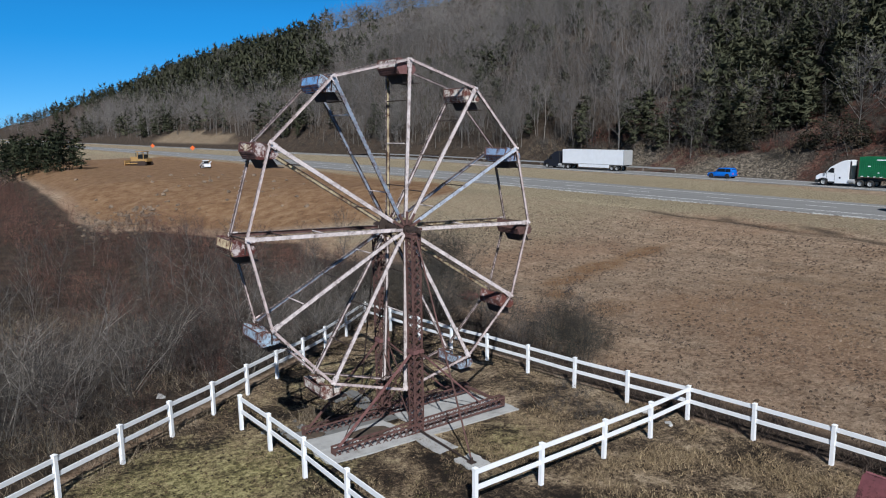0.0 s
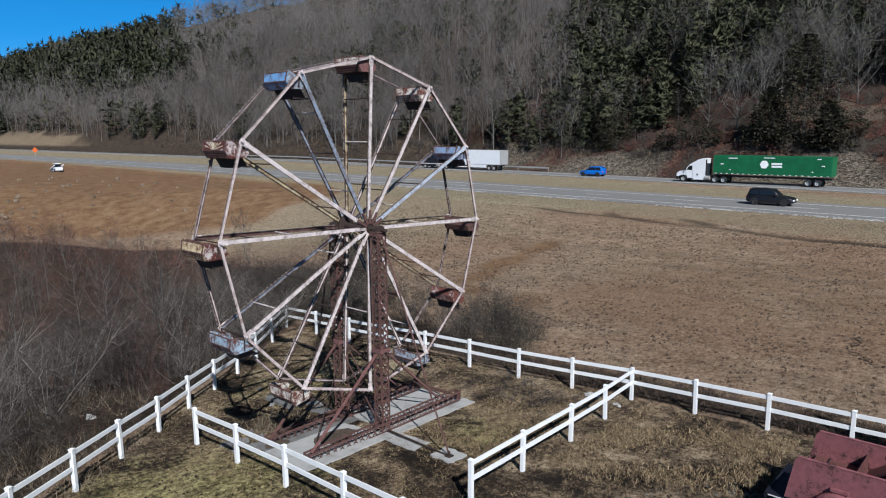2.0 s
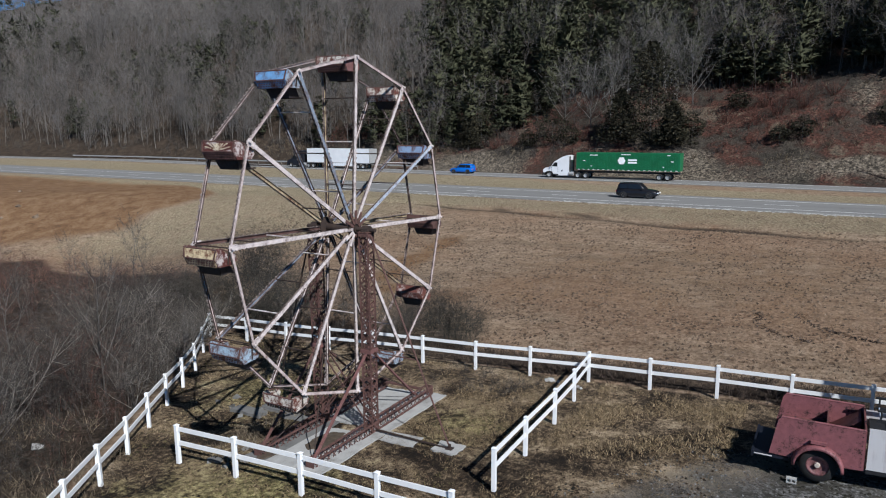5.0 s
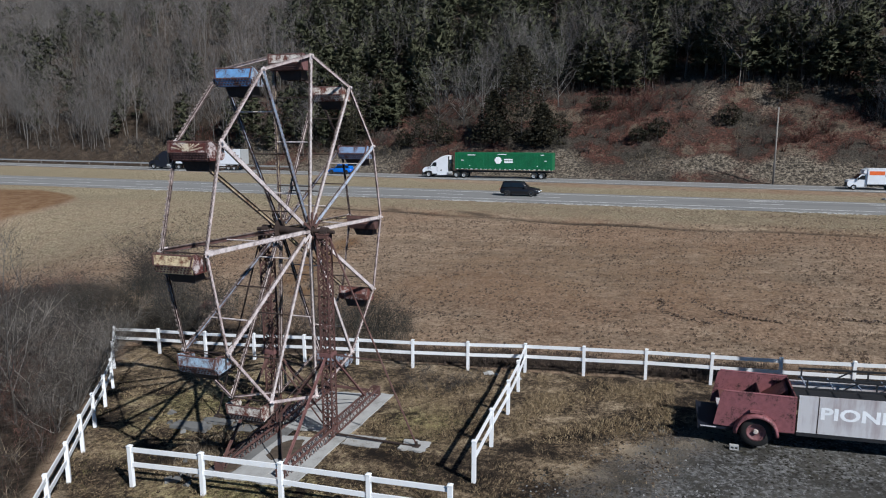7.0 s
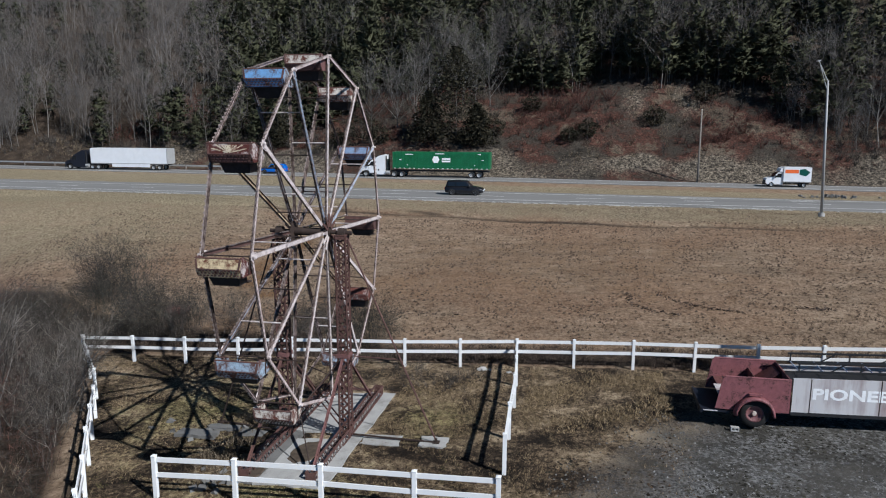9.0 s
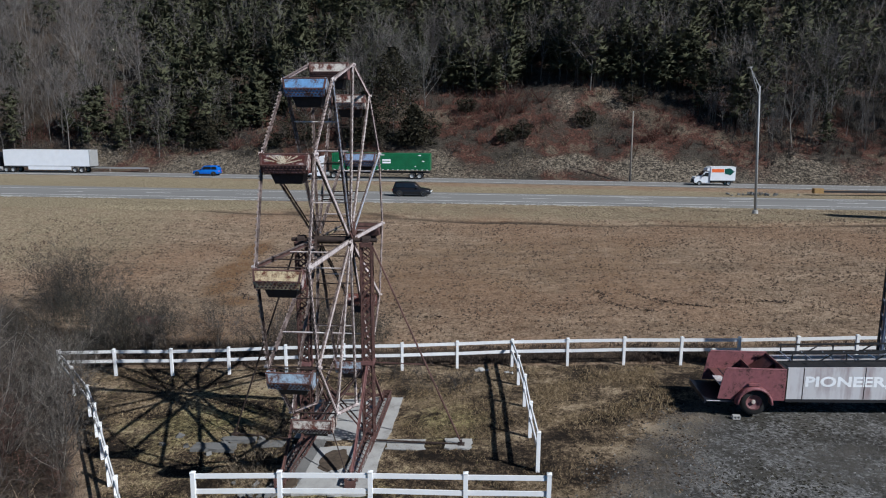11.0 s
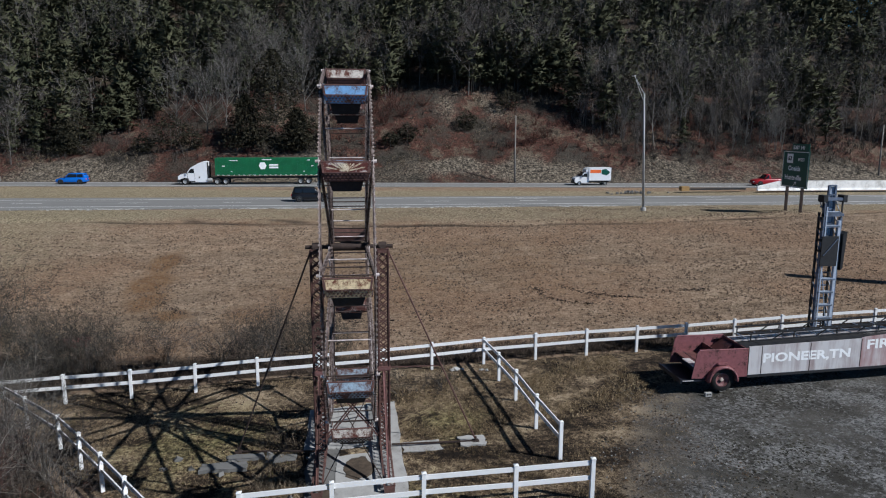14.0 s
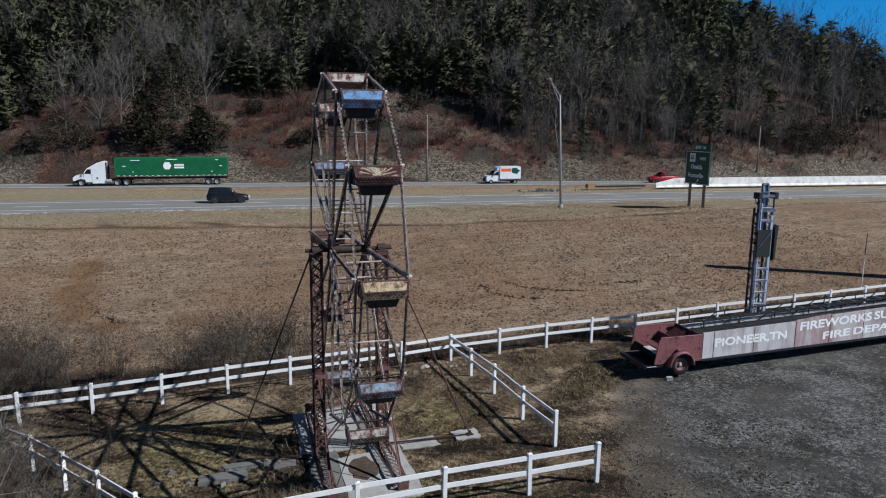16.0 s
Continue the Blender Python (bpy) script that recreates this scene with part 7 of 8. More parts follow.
def build_woods():
    rng = np.random.RandomState(5)
    # edge trees, each one a thing
    def pair(t, c, bark, crown, shade=False):
        tv, cv = t.arrays(), c.shaded()
        return tri_mesh("trunk", *tv[:2], MAT[bark], tone=0.5), tri_mesh("crown", *cv[:2], MAT[bark], MAT[crown], index=cv[2], normals=cv[3] if shade else None, tone=0.5)
    base = [pair(*bare_tree(rng, rng.uniform(12, 17), 24, 12, 5, 0.24, 1.1, 0.0065, parts=True), "bark", "twig") for _ in range(6)]
    light = [pair(*bare_tree(rng, rng.uniform(9, 13), 22, 10, 5, 0.22, 1.1, 0.008, parts=True), "pale_bark", "bark") for _ in range(3)]
    pbase = [pair(*pine_tree(rng, rng.uniform(10, 15), 36, 3, 13, 0.8, 0.10, parts=True, full=1.15), "pine_bark", "needle", True) for _ in range(5)]
    n = 0
    while n < 320:
        y = rng.uniform(-130, 210) if n < 250 else rng.uniform(-110, -36)
        s = float(wood_edge(y)) + abs(rng.normal(0, 7))
        x = float(far_road_x(y)) + 10.0 + s
        pine = rng.uniform() < (0.65 if 42 < y < 78 else float(pine_share(x, y)) * 0.8)
        a, b = (pbase[rng.randint(5)] if pine else base[rng.randint(6)])
        sc = rng.uniform(0.5, 1.05)
        tree = thing("pine_tree" if pine else "bare_tree", (x, y, gz(x, y) - 0.1), "dark green pine at the edge of the wood" if pine else "leafless grey tree at the foot of the wooded hill", "tree", "trees at the wood's edge")
        tree.scale = (sc, sc, sc)
        tree.rotation_euler = (rng.normal(0, 0.03), rng.normal(0, 0.03), rng.uniform(0, 6.28))
        if not pine and y < -38:
            a, b = light[rng.randint(3)]
            tree.scale = (0.75 * sc, 0.75 * sc, 0.8 * sc)
            tree["label"] = "slender pale leafless tree at the foot of the hill"
        part("trunk", a, [], tree)
        part("crown", b, [], tree)
        n += 1

    bare = [bare_tree(rng, rng.uniform(12, 18), 14, 10, 3, 0.22, 1.1, 0.0062, rings=4) for _ in range(9)]
    pines = [pine_tree(rng, rng.uniform(10, 16), 19, 2, 10, 1.15, 0.20) for _ in range(8)]
    far_bare = [bare_tree(rng, rng.uniform(13, 18), 8, 7, 3, 0.2, 1.25, 0.0045, rings=3, fine=2.2) for _ in range(6)]
    far_pine = [pine_tree(rng, rng.uniform(10, 17), 9, 1, 7, 2.4, 0.12, full=0.9) for _ in range(6)]

    def place(count, y0, y1, s0, s1, power=1.0):
        y = rng.uniform(y0, y1, count)
        s = s0 + (s1 - s0) * rng.uniform(0, 1, count) ** power
        s = np.maximum(s, wood_edge(y) + rng.uniform(0, 6, count))
        x = far_road_x(y) + 10.0 + s
        return x, y, height(x, y)

    def split(x, y, z, kb, kp):
        p = rng.uniform(size=len(x)) < pine_share(x, y)
        sc = rng.uniform(0.65, 1.12, len(x)) * (1 + 0.3 * smooth01(300, 600, y))
        b = np.c_[x, y, z, sc, rng.randint(0, kb, len(x))][~p]
        q = np.c_[x, y, z, sc * 0.95, rng.randint(0, kp, len(x))][p]
        return b, q
    b, q = split(*place(2900, -190, 300, 8, 95), 9, 8)
    scatter("bare_woods", bare, b, (MAT["bark"], MAT["twig"]), "dense leafless grey woods covering the hillside", "woods", rng)
    scatter("pine_woods", pines, q, (MAT["pine_bark"], MAT["needle"]), "dark pines mixed into the winter woods", "woods", rng)
    rows = [place(1050, -240, 300, 85, 145), place(900, 200, 450, 85, 240), place(2000, 280, 800, 5, 130, 1.2), place(1500, 300, 1100, 95, 300), place(650, 800, 1900, 5, 300), place(1100, 420, 1700, 280, 620)]
    b, q = split(*(np.concatenate(c) for c in zip(*rows)), 6, 6)
    scatter("far_bare_woods", far_bare, b, (MAT["bark"], MAT["twig"]), "far leafless woods up to the ridge", "woods", rng)
    scatter("far_pine_woods", far_pine, q, (MAT["pine_bark"], MAT["needle"]), "far pines along the ridge", "woods", rng)
    under = [shrub(rng, rng.uniform(2.0, 3.8), 6, 4, 0.7, 0.06) for _ in range(5)]
    n = 1000
    y = rng.uniform(-140, 260, n)
    sv = np.where(y > 20, 1.5, wood_edge(y) - 2) + np.abs(rng.normal(0, 9, n))
    x = far_road_x(y) + 10.0 + sv
    scatter("wood_undergrowth", under, np.c_[x, y, height(x, y) - 0.05, rng.uniform(0.4, 1.0, n) * (0.5 + 0.5 * smooth01(2, 7, sv)), rng.randint(0, 5, n)], (MAT["bank_twig"],), "leafless undergrowth along the foot of the woods", "brush", rng)
    # pine grove beside the highway, up the valley
    gx, gy = rng.uniform(-45, 22, 190), rng.uniform(172, 230, 190)
    gp = np.c_[gx, gy, height(gx, gy), rng.uniform(0.6, 0.95, 190), rng.randint(0, 6, 190)]
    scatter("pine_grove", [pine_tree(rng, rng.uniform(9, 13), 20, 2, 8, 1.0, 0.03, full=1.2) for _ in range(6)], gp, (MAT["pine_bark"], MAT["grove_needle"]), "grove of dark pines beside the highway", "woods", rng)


def build_bank():
    """Brambles, grass and evergreen bushes on the cut bank beyond the roads."""
    rng = np.random.RandomState(9)
    kinds = [shrub(rng, rng.uniform(1.5, 2.8), 9, 4, 0.9, 0.055) for _ in range(6)]
    n = 3100
    y = rng.uniform(-130, 110, n)
    s = 1.2 + rng.uniform(0, 1, n) ** 0.85 * (wood_edge(y) + 8)
    x = far_road_x(y) + 10.0 + s
    red = 1.2 * wave(x, y, 10, 21) + 0.45 * smooth01(5, 14, s) - 1.0 * (1 - smooth01(5, 10, s)) - 1.4 * np.exp(-(((s - 24) / 6) ** 2 + ((y + 23) / 9) ** 2)) + 0.25 * rng.normal(size=n)
    low = 0.6 + 0.4 * smooth01(2, 9, s)
    for lo, hi, mat, name, label in ((0.72, 9, "russet", "bramble_thicket", "russet leafless brambles on the cut bank"), (-0.35, 0.72, "bank_twig", "bank_brush", "grey brown dead brush on the cut bank"), (-9, -0.35, "bank_straw", "bank_weeds", "straw coloured dead weeds on the cut bank")):
        k = (red >= lo) & (red < hi)
        pl = np.c_[x, y, height(x, y) - 0.05, rng.uniform(0.3, 0.9, n) ** 1.2 * low * (0.75 if mat == "bank_straw" else 1.0), rng.randint(0, 6, n)][k]
        scatter(name, kinds, pl, (MAT[mat],), label, "brush", rng)
    # russet mounds high on the bank
    big = [shrub(rng, rng.uniform(3.0, 4.6), 26, 6, 0.85, 0.045) for _ in range(3)]
    for k, (s, y, sc) in enumerate(((15, -3, 1.0), (17, -6, 1.15), (20, -4, 1.1), (14, -8, 0.8), (19, -10, 1.1), (22, -8, 1.2), (16, 2, 0.9), (21, 0, 1.1), (12, -33, 0.9), (14, -36, 0.9), (11, -29, 0.7), (18, -30, 0.8), (17, -15, 0.8), (23, -14, 1.0), (9, 26, 0.8), (8, 40, 0.7), (7.5, 44, 0.8), (14, 8, 0.7), (20, -22, 0.7))):
        x = float(far_road_x(y)) + 10.0 + s
        v, f, m = big[k % 3]
        ob = solo("bramble_bush", tri_mesh("bramble_bush", v, f, MAT["russet"]), [], "dense russet leafless bramble bush on the bank", "bush", "bramble bushes on the bank", "", (x, y, gz(x, y) - 0.1))
        ob.scale = (sc, sc, sc * 0.9)
        ob.rotation_euler = (0, 0, k * 1.7)
    # evergreen bushes: place up the bank, along the road, height
    spots = [(10.5, 48.6, 5.2), (8.3, 31.8, 4.6), (8.0, 28.0, 2.8), (12.5, 6.8, 3.0), (12.8, -10.2, 2.6), (11.5, -7.0, 2.2), (23.5, -48.4, 5.5), (24.2, -31.2, 3.2), (7.5, 36.5, 2.6), (20.0, 0.5, 2.6), (18.5, -22.0, 2.8), (9.5, -108.0, 5.5), (10.5, -114.0, 6.0), (11.0, -120.0, 5.0), (22, 40, 4.5)]
    for s, y, h in spots:
        x = float(far_road_x(y)) + 10.0 + s
        v, f, m = round_bush(rng, h * 1.25, int(420 * h ** 0.8), 0.32)
        bush = solo("cedar_bush", tri_mesh("cedar_bush", v, f, MAT["bark"], MAT["cedar"], index=m), [], "dense dark evergreen bush on the bank", "bush", "cedar bushes on the bank", "", (x, y, gz(x, y) - 0.1))
        bush.scale = (1.35, 1.35, 1.0)
    for s, y, h in ((10.0, 13.6, 17.0), (8.8, 18.6, 9.5), (9.6, 9.6, 7.5), (9.0, 50.5, 7.0)):
        cone = round_bush(rng, h, 5200, 0.42, 1.08)
        x = float(far_road_x(y)) + 10.0 + s
        solo("cedar_tree", tri_mesh("cedar_tree", *cone[:2], MAT["bark"], MAT["cedar"], index=cone[2]), [], "tall dark cedar tree on the bank", "tree", "", "", (x, y, gz(x, y) - 0.1)).scale = (1.3, 1.3, 1.0)
    # pale bare trees that stand free on the bank
    for s, y, h in ((23.5, 9.0, 13.0), (24.0, 12.0, 10.0), (21.0, -48.0, 14.0), (19.5, -50.5, 12.0), (20.0, 24.0, 13.0), (17.0, 27.0, 12.0), (18.0, 33.0, 13.0), (25.0, 15.0, 14.0), (29.0, 21.0, 14.0), (22.0, -63.0, 13.0), (17.0, -74.0, 12.0), (25.0, -86.0, 13.0)):
        t, c = bare_tree(rng, h, 40, 12, 6, 0.10, 1.3, 0.008, parts=True)
        x = float(far_road_x(y)) + 10.0 + s
        tree = thing("bare_tree", (x, y, gz(x, y) - 0.1), "spreading leafless tree standing on the bank", "tree")
        shell = MAT["pale_bark"]
        part("trunk", tri_mesh("trunk", *t.arrays()[:2], shell), [], tree)
        part("crown", tri_mesh("crown", *c.arrays()[:2], shell, shell, index=c.arrays()[2]), [], tree)


def build_thicket():
    """The brushy slope beside the yard and the strip behind its far corner."""
    rng = np.random.RandomState(15)
    kinds = [bushy(rng, rng.uniform(2.4, 4.2)) for _ in range(8)]
    n = 14000
    x, y = rng.uniform(-60, 42, n), rng.uniform(-14, 175, n)
    m = 1300                                        # thicker behind the fence corner and beside the yard
    x[:m], y[:m] = rng.uniform(9.9, 20, m), rng.uniform(0, 30, m)
    x[m:m + 500], y[m:m + 500] = rng.uniform(-18, 8, 500), rng.uniform(5, 22, 500)
    d = valley_side(x, y)
    e = x + 0.8 * y - 68
    dens = smooth01(0.2, 2.0, d) * (1 - smooth01(8, 17, e) * smooth01(0, 8, x)) * (1 - smooth01(-2.5, 0.5, x - brush_edge(y)))
    behind = (x > 9.9) & (x < 13.5 + 0.35 * (y - 2) + 1.5 * wave(x, y, 3, 33)) & (y > 0) & (y < 34) & (d < 1.5)
    dens = np.maximum(dens, behind * np.clip(0.55 + 1.0 * wave(x, y, 2.8, 35), 0.08, 1) * (1 - 0.7 * smooth01(12, 18, x) * (1 - smooth01(10, 20, y))))
    clump = np.clip(0.62 + 0.95 * wave(x, y, 4.5, 37) + 0.5 * wave(x, y, 1.9, 38), 0.06, 1.25)
    dens = dens * np.where(behind | (x > 5), 1.0, clump) * (1 - 0.9 * np.exp(-(((x + 7) / 4) ** 2 + ((y - 38) / 4.5) ** 2)))
    near = np.exp(-((x + 2) ** 2 + (y - 14) ** 2) / 700)
    keep = rng.uniform(size=n) < dens * np.where(behind, 1.0, 0.28 + 0.75 * near)
    x, y, d = x[keep], y[keep], d[keep]
    sc = rng.uniform(0.5, 1.15, len(x)) * (0.8 + 0.2 * smooth01(0.5, 4, d)) * (1 + 0.6 * smooth01(30, 110, y))
    sc = np.where((d < 1.5) & (x > 9.5), rng.uniform(0.35, 0.92, len(x)) * np.clip(0.95 + 0.5 * wave(x, y, 4.0, 36), 0.5, 1.4) * (1 - 0.4 * smooth01(11.5, 17, x) * (1 - smooth01(10, 20, y))) * (1 + 0.05 * smooth01(10, 20, y)), sc)
    sc = sc * (1 - 0.45 * smooth01(-9, 0, x - brush_edge(y)) * (d >= 1.5))
    sc = sc * (1 - 0.08 * near[keep]) * (1 - 0.30 * smooth01(5, 14, x) * (1 - smooth01(25, 45, y)) * (d >= 1.5))
    tone = wave(x, y, 12, 31) + 0.3 * rng.normal(size=len(x))
    tone = 0.7 * tone + 0.95 * smooth01(16, 36, y) - 0.12 - 0.28 * (1 - smooth01(10, 20, y))
    for lo, hi, mat, name, label in ((-9, -0.3, "thicket_dark", "dark_thicket", "dense leafless dark grey brush on the slope"), (-0.3, 0.42, "brush_grey", "grey_thicket", "dense leafless grey brush on the slope"), (0.42, 9, "thicket_red", "russet_thicket", "reddish brown leafless brush on the slope")):
        k = (tone >= lo) & (tone < hi)
        scatter(name, kinds, np.c_[x, y, height(x, y) - 0.05, sc, rng.randint(0, 8, len(x))][k], (MAT[mat],), label, "brush", rng, 0.08)
    # big many-stemmed bushes near the fence
    forms = []
    for i in range(3):
        st = Tri()
        h = rng.uniform(3.2, 4.4)
        for j in range(17):
            a, r = rng.uniform(0, 6.283), rng.uniform(0.25, 0.75)
            q = np.array([math.cos(a) * r * h, math.sin(a) * r * h, h * rng.uniform(0.6, 1.0)]) * rng.uniform(0.75, 1.0)
            m = q * 0.5 + np.array([0, 0, 0.12 * h]) + rng.normal(0, 0.06 * h, 3)
            o = rng.normal(0, 0.12, 3) * [1, 1, 0]
            st.tube([o, o * 0.5 + m * 0.5, m, q], [0.026, 0.02, 0.014, 0.006], 4, 0)
            for g in rng.uniform(0.35, 1.0, 7):
                p = m + (q - m) * (g * 2 - 1) if g > 0.5 else m * g * 2
                d = rng.normal(size=3) * 0.6 + q / np.linalg.norm(q) * 0.8 + [0, 0, 0.25]
                e = p + d / np.linalg.norm(d) * h * rng.uniform(0.18, 0.4)
                st.tube([p, e], [0.010, 0.003], 3, 0)
                k = 5
                tb = p + (e - p) * rng.uniform(0.2, 1.0, (k, 1))
                st.blades(tb, tb + (rng.normal(size=(k, 3)) * 0.7 + d * 0.5) * 0.12 * h, 0.010, rng, 0)
        v, f, m = st.arrays()
        forms.append(tri_mesh("bare_bush", v, f, MAT["stem"]))
    for k, (bx, by, sc) in enumerate(((-9.8, 8.6, 1.0), (-12.2, 8.2, 1.05), (-7.2, 11.0, 0.95), (-14.5, 6.2, 0.9), (-5.0, 13.5, 0.9), (-10.5, 12.5, 1.1), (-17.0, 5.0, 1.0), (-1.5, 15.0, 0.85), (2.0, 17.5, 0.95), (11.6, 13.0, 0.6), (12.2, 9.5, 0.5), (11.2, 6.8, 0.5), (13.0, 16.5, 0.7), (6.0, 19.0, 0.9), (-13.5, 11.5, 1.1), (-19.5, 2.5, 0.9), (0.0, 10.6, 0.62), (1.6, 11.8, 0.7), (3.1, 12.7, 0.66), (4.6, 13.9, 0.75), (6.1, 14.7, 0.7), (-2.2, 9.2, 0.6), (7.5, 15.8, 0.7), (-0.8, 12.2, 0.75))):
        ob = solo("bare_bush", forms[k % 3], [], "large grey many-stemmed leafless bush beside the fence", "bush", "bare bushes along the fence", "", (bx, by, gz(bx, by) - 0.08))
        ob.scale = (sc, sc, sc)
        ob.rotation_euler = (0, 0, 2.1 * k)
    # saplings that stand above the brush
    base = []
    for i in range(4):
        t, c = bare_tree(rng, rng.uniform(5, 7.5), 16, 8, 5, 0.2, 0.9, 0.007, parts=True)
        base.append((tri_mesh("trunk", *t.arrays()[:2], MAT["bark"]), tri_mesh("crown", *c.arrays()[:2], MAT["bark"], MAT["brush_grey"], index=c.arrays()[2], tone=0.45)))
    k = 0
    while k < 90:
        x, y = rng.uniform(-40, 24), rng.uniform(4, 80)
        if valley_side(x, y) < 3 or x + 0.8 * y > 78 or x > brush_edge(y) - 3:
            continue
        sc = rng.uniform(0.55, 1.0)
        tree = thing("sapling", (x, y, gz(x, y) - 0.05), "thin leafless sapling standing in the brush", "sapling", "saplings in the thicket")
        tree.scale = (sc, sc, sc)
        tree.rotation_euler = (rng.normal(0, 0.05), rng.normal(0, 0.05), rng.uniform(0, 6.28))
        a, b = base[rng.randint(4)]
        part("trunk", a, [], tree)
        part("crown", b, [], tree)
        k += 1


def build_grass():
    rng = np.random.RandomState(21)

    def tufts(name, n, box, test, hgt, mat, label, m=5, wide=0.016):
        x, y = rng.uniform(box[0], box[1], n), rng.uniform(box[2], box[3], n)
        k = rng.uniform(size=n) < test(x, y)
        x, y = x[k], y[k]
        x, y = np.repeat(x, m) + rng.normal(0, 0.05, len(x) * m), np.repeat(y, m) + rng.normal(0, 0.05, len(y) * m)
        b = np.c_[x, y, height(x, y) - 0.01]
        ln = hgt * rng.uniform(0.4, 1.2, len(x))
        t = Tri()
        t.blades(b, b + np.c_[rng.normal(0, 0.55, len(x)) * ln, rng.normal(0, 0.55, len(x)) * ln, ln], wide, rng, 0)
        v, f, i = t.arrays()
        solo(name, tri_mesh(name, v, f, MAT[mat]), [], label, "grass", kind="stuff")

    def yard(x, y):
        return (x < 8.9) & (valley_side(x, y) < 0.4) & ~((abs(y) < 1.9) & (x > -4.1) & (x < 4.8))
    tufts("straw_grass", 46000, (-16, 9, -13, 16), lambda x, y: yard(x, y) * np.clip(0.25 + 0.6 * wave(x, y, 2.2, 41) + 0.5 * wave(x, y, 0.7, 49), 0.0, 1) * (1 - 0.85 * smooth01(-8, -11, y)), 0.10, "straw", "short dry straw coloured grass tufts in the yard")
    tufts("green_grass", 9000, (-16, 8, -6, 12), lambda x, y: yard(x, y) * np.clip(0.5 * wave(x, y, 3, 42) + 0.35 * np.exp(-((x + 8) / 7) ** 2) + 0.1, 0, 1), 0.08, "moss_blade", "mossy green grass patches in the yard")
    tufts("tall_dead_grass", 7000, (9.1, 11.5, -40, 16), lambda x, y: np.clip(0.6 + 0.5 * wave(x, y, 2, 43), 0, 1), 0.42, "brush", "dark dead weeds along the fence line")
    def field(x, y):
        return np.clip(0.45 + 0.45 * wave(x, y, 1.7, 44) + 0.25 * wave(x, y, 9, 45), 0.05, 1) * (x + 0.8 * y < 66)
    tufts("field_grass", 62000, (11.5, 53.5, -48, 42), field, 0.13, "field_straw", "cropped dry grass tufts all over the field", 2, 0.034)
    tufts("field_weeds", 23000, (11.5, 53.5, -48, 42), lambda x, y: np.clip(0.25 + 0.6 * wave(x, y, 3.1, 46), 0.0, 1), 0.11, "brush", "dark dead weed stalks across the field", 2, 0.05)
    # old wheel tracks curling across the field, overgrown with dark weeds
    pts = []
    for line in (((20.9, -12.1), (18.7, -12.4), (17.4, -13.5), (16.7, -15.0)), ((20.7, -14.1), (19.0, -15.4), (18.0, -16.8), (17.6, -18.0)), ((18.5, -21.5), (18.3, -23.2)), ((26.1, 13.6), (22.7, 12.3), (20.9, 11.0), (20.0, 8.5)), ((16.2, -3.0), (16.8, 2.0), (18.0, 6.0))):
        line = np.array(line)
        a = rng.uniform(0, len(line) - 1, 36 * len(line))
        pts.append(np.c_[np.interp(a, np.arange(len(line)), line[:, 0]), np.interp(a, np.arange(len(line)), line[:, 1])] + rng.normal(0, 0.13, (len(a), 2)))
    pts = np.concatenate(pts)
    b = np.c_[pts, height(pts[:, 0], pts[:, 1]) - 0.01]
    ln = rng.uniform(0.03, 0.11, len(b))
    t = Tri()
    t.blades(b, b + np.c_[rng.normal(0, 0.1, len(b)), rng.normal(0, 0.1, len(b)), ln], 0.12, rng, 0)
    v, f, i = t.arrays()
    solo("track_weeds", tri_mesh("track_weeds", v, f, MAT["brush"]), [], "dark weeds in old wheel tracks across the field", "grass", kind="stuff")
    tufts("lot_straw", 5200, (1.0, 8.6, -13, -7.2), lambda x, y: np.clip(0.5 + 0.6 * wave(x, y, 1.6, 47), 0, 1) * smooth01(0.5, 3, x), 0.17, "straw", "reddish dry grass beside the gravel lot", 4, 0.02)
    tufts("pad_straw", 2600, (0.6, 6.5, -6.3, -1.9), lambda x, y: np.clip(0.5 + 0.6 * wave(x, y, 1.4, 48), 0, 1), 0.13, "straw", "golden dry grass beside the concrete pad", 5, 0.016)
    tufts("yard_stalks", 420, (4.6, 8.7, -5.6, 0.2), lambda x, y: np.clip(0.45 + 0.7 * wave(x, y, 1.3, 52), 0, 1) * smooth01(4.6, 6.2, x), 0.55, "bank_twig", "grey dead stalks in the corner of the yard", 6, 0.014)
    tufts("slab_weeds", 260, (-4.3, 2.5, 1.7, 3.4), lambda x, y: np.clip(0.5 + 0.7 * wave(x, y, 1.1, 53), 0, 1), 0.5, "bank_straw", "pale dead weeds beside the broken slab", 7, 0.014)
    tufts("slope_grass", 20000, (-34, 8, -22, 18), lambda x, y: (valley_side(x, y) > -0.5) * (valley_side(x, y) < 7) * (x < -4) * np.clip(0.6 + 0.6 * wave(x, y, 3.3, 51), 0.05, 1), 0.6, "bank_straw", "long dry grass at the top of the brushy slope")
    tufts("clearing_grass", 1500, (-13, -1, 32, 44), lambda x, y: np.exp(-(((x + 7) / 3.5) ** 2 + ((y - 38) / 4) ** 2)), 0.7, "bank_straw", "dead brown grass in a gap of the thicket", 6, 0.04)


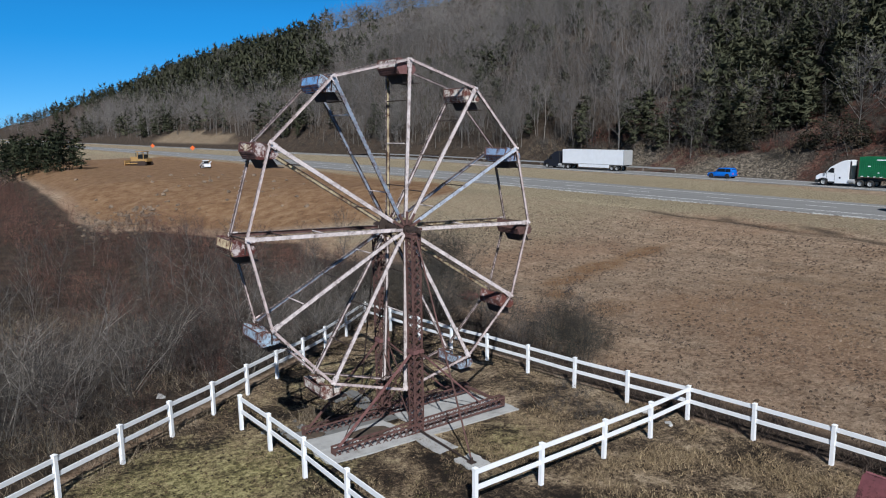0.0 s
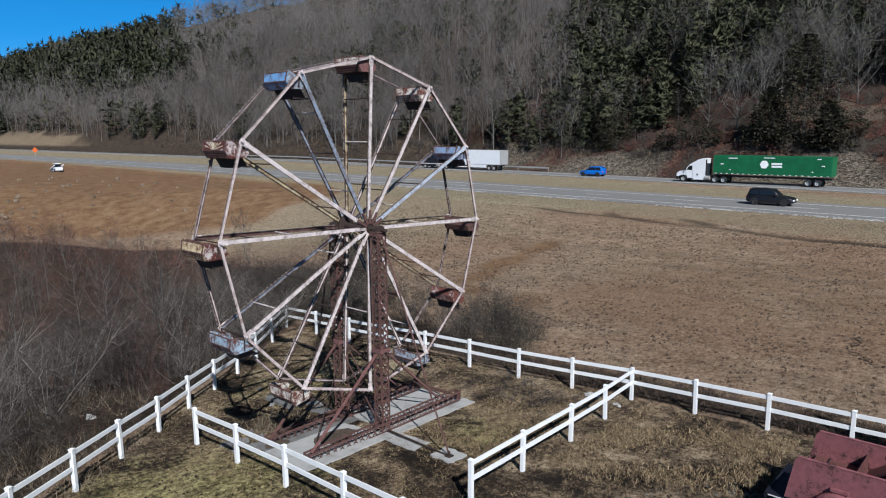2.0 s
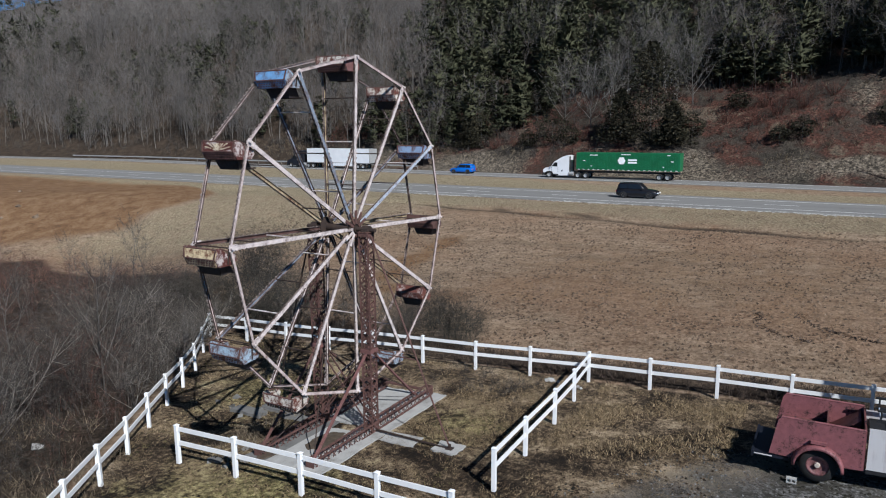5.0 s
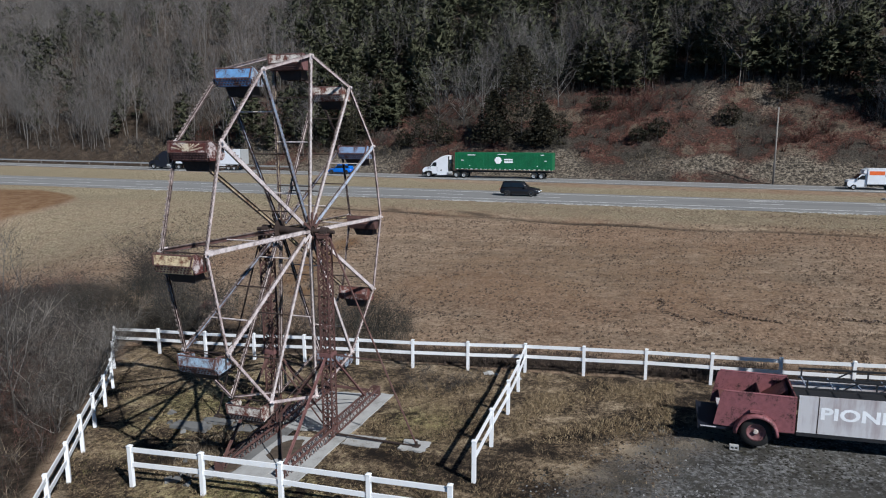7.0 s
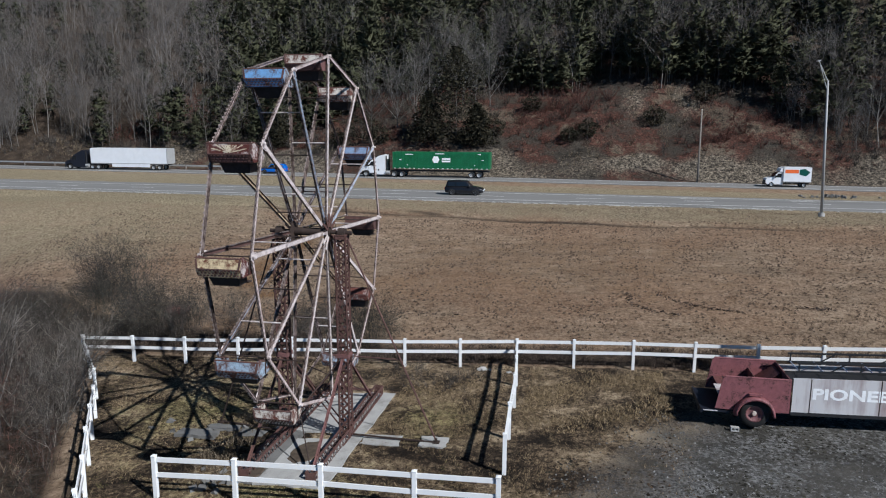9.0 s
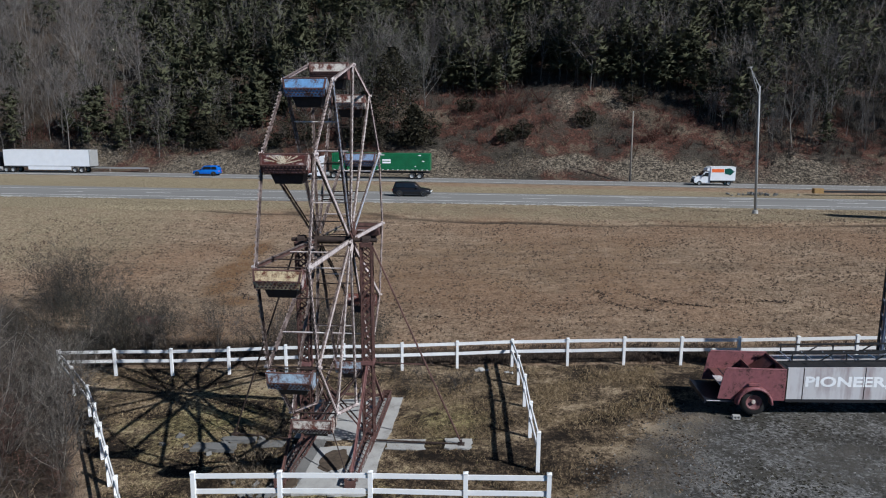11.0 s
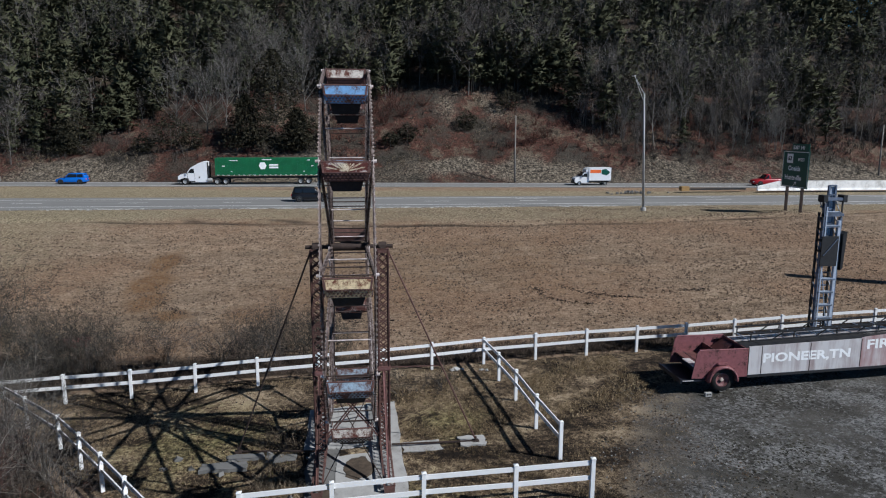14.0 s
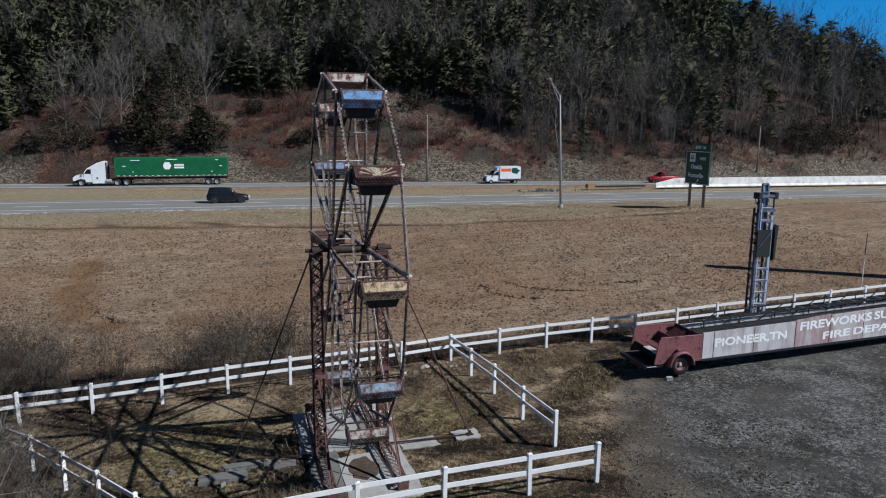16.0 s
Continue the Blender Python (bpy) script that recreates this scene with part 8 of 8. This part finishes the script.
def build_crumbs():
    """Dead leaves, clods and loose stones: small low shapes strewn over the ground."""
    rng = np.random.RandomState(63)

    def strew(name, n, box, test, size, tall, mat, label, category):
        x, y = rng.uniform(box[0], box[1], n), rng.uniform(box[2], box[3], n)
        k = rng.uniform(size=n) < test(x, y)
        x, y = x[k], y[k]
        c = np.c_[x, y, height(x, y)]
        a, r = rng.uniform(0, 6.283, len(c)), size * rng.uniform(0.4, 1.2, len(c))
        ring = [c + np.c_[np.cos(a + t) * r * q, np.sin(a + t) * r * q, np.full(len(c), -0.01)] for t, q in ((0, 1.0), (1.7, 0.7), (3.3, 0.9), (4.9, 0.6))]
        top = c + np.c_[rng.normal(0, 0.2, (len(c), 2)) * r[:, None], tall * r]
        v = np.stack([*ring, top], 1).reshape(-1, 3)
        b = np.arange(len(c))[:, None] * 5
        f = np.concatenate([b + [i, (i + 1) % 4, 4] for i in range(4)])
        solo(name, tri_mesh(name, v, f, MAT[mat]), [], label, category, kind="stuff")

    def in_yard(x, y):
        return (x < 8.9) & (valley_side(x, y) < 0.3) & ~((abs(y) < 1.8) & (x > -3.9) & (x < 4.6))
    strew("leaf_litter", 15000, (-16, 9, -13, 16), lambda x, y: in_yard(x, y) * np.clip(0.5 + 0.6 * wave(x, y, 1.5, 81), 0.05, 1), 0.075, 0.5, "dead_leaf", "dark dead leaves lying in the yard", "leaves")
    strew("field_clods", 26000, (11.5, 44, -46, 40), lambda x, y: np.clip(0.5 + 0.5 * wave(x, y, 2.3, 82), 0.1, 1) * (x > brush_edge(y)), 0.13, 0.65, "clod", "small brown clods of earth and thatch over the field", "soil")
    strew("lot_stones", 11000, (-14, 4, -24, -8), lambda x, y: (y + 9.6 + 0.5 * x < 0) * np.clip(0.5 + 0.6 * wave(x, y, 1.9, 83), 0.05, 1), 0.055, 0.8, "lot_stone", "loose grey stones on the gravel lot", "gravel")
    strew("lot_moss", 11000, (-14, 4, -22, -8), lambda x, y: (y + 9.2 + 0.5 * x < 0) * np.clip(0.1 + 0.9 * wave(x, y, 2.6, 84), 0, 1), 0.095, 0.3, "lot_moss", "dark moss and weed tufts in the gravel", "moss")


build_woods()
build_bank()
build_thicket()
build_grass()
build_crumbs()
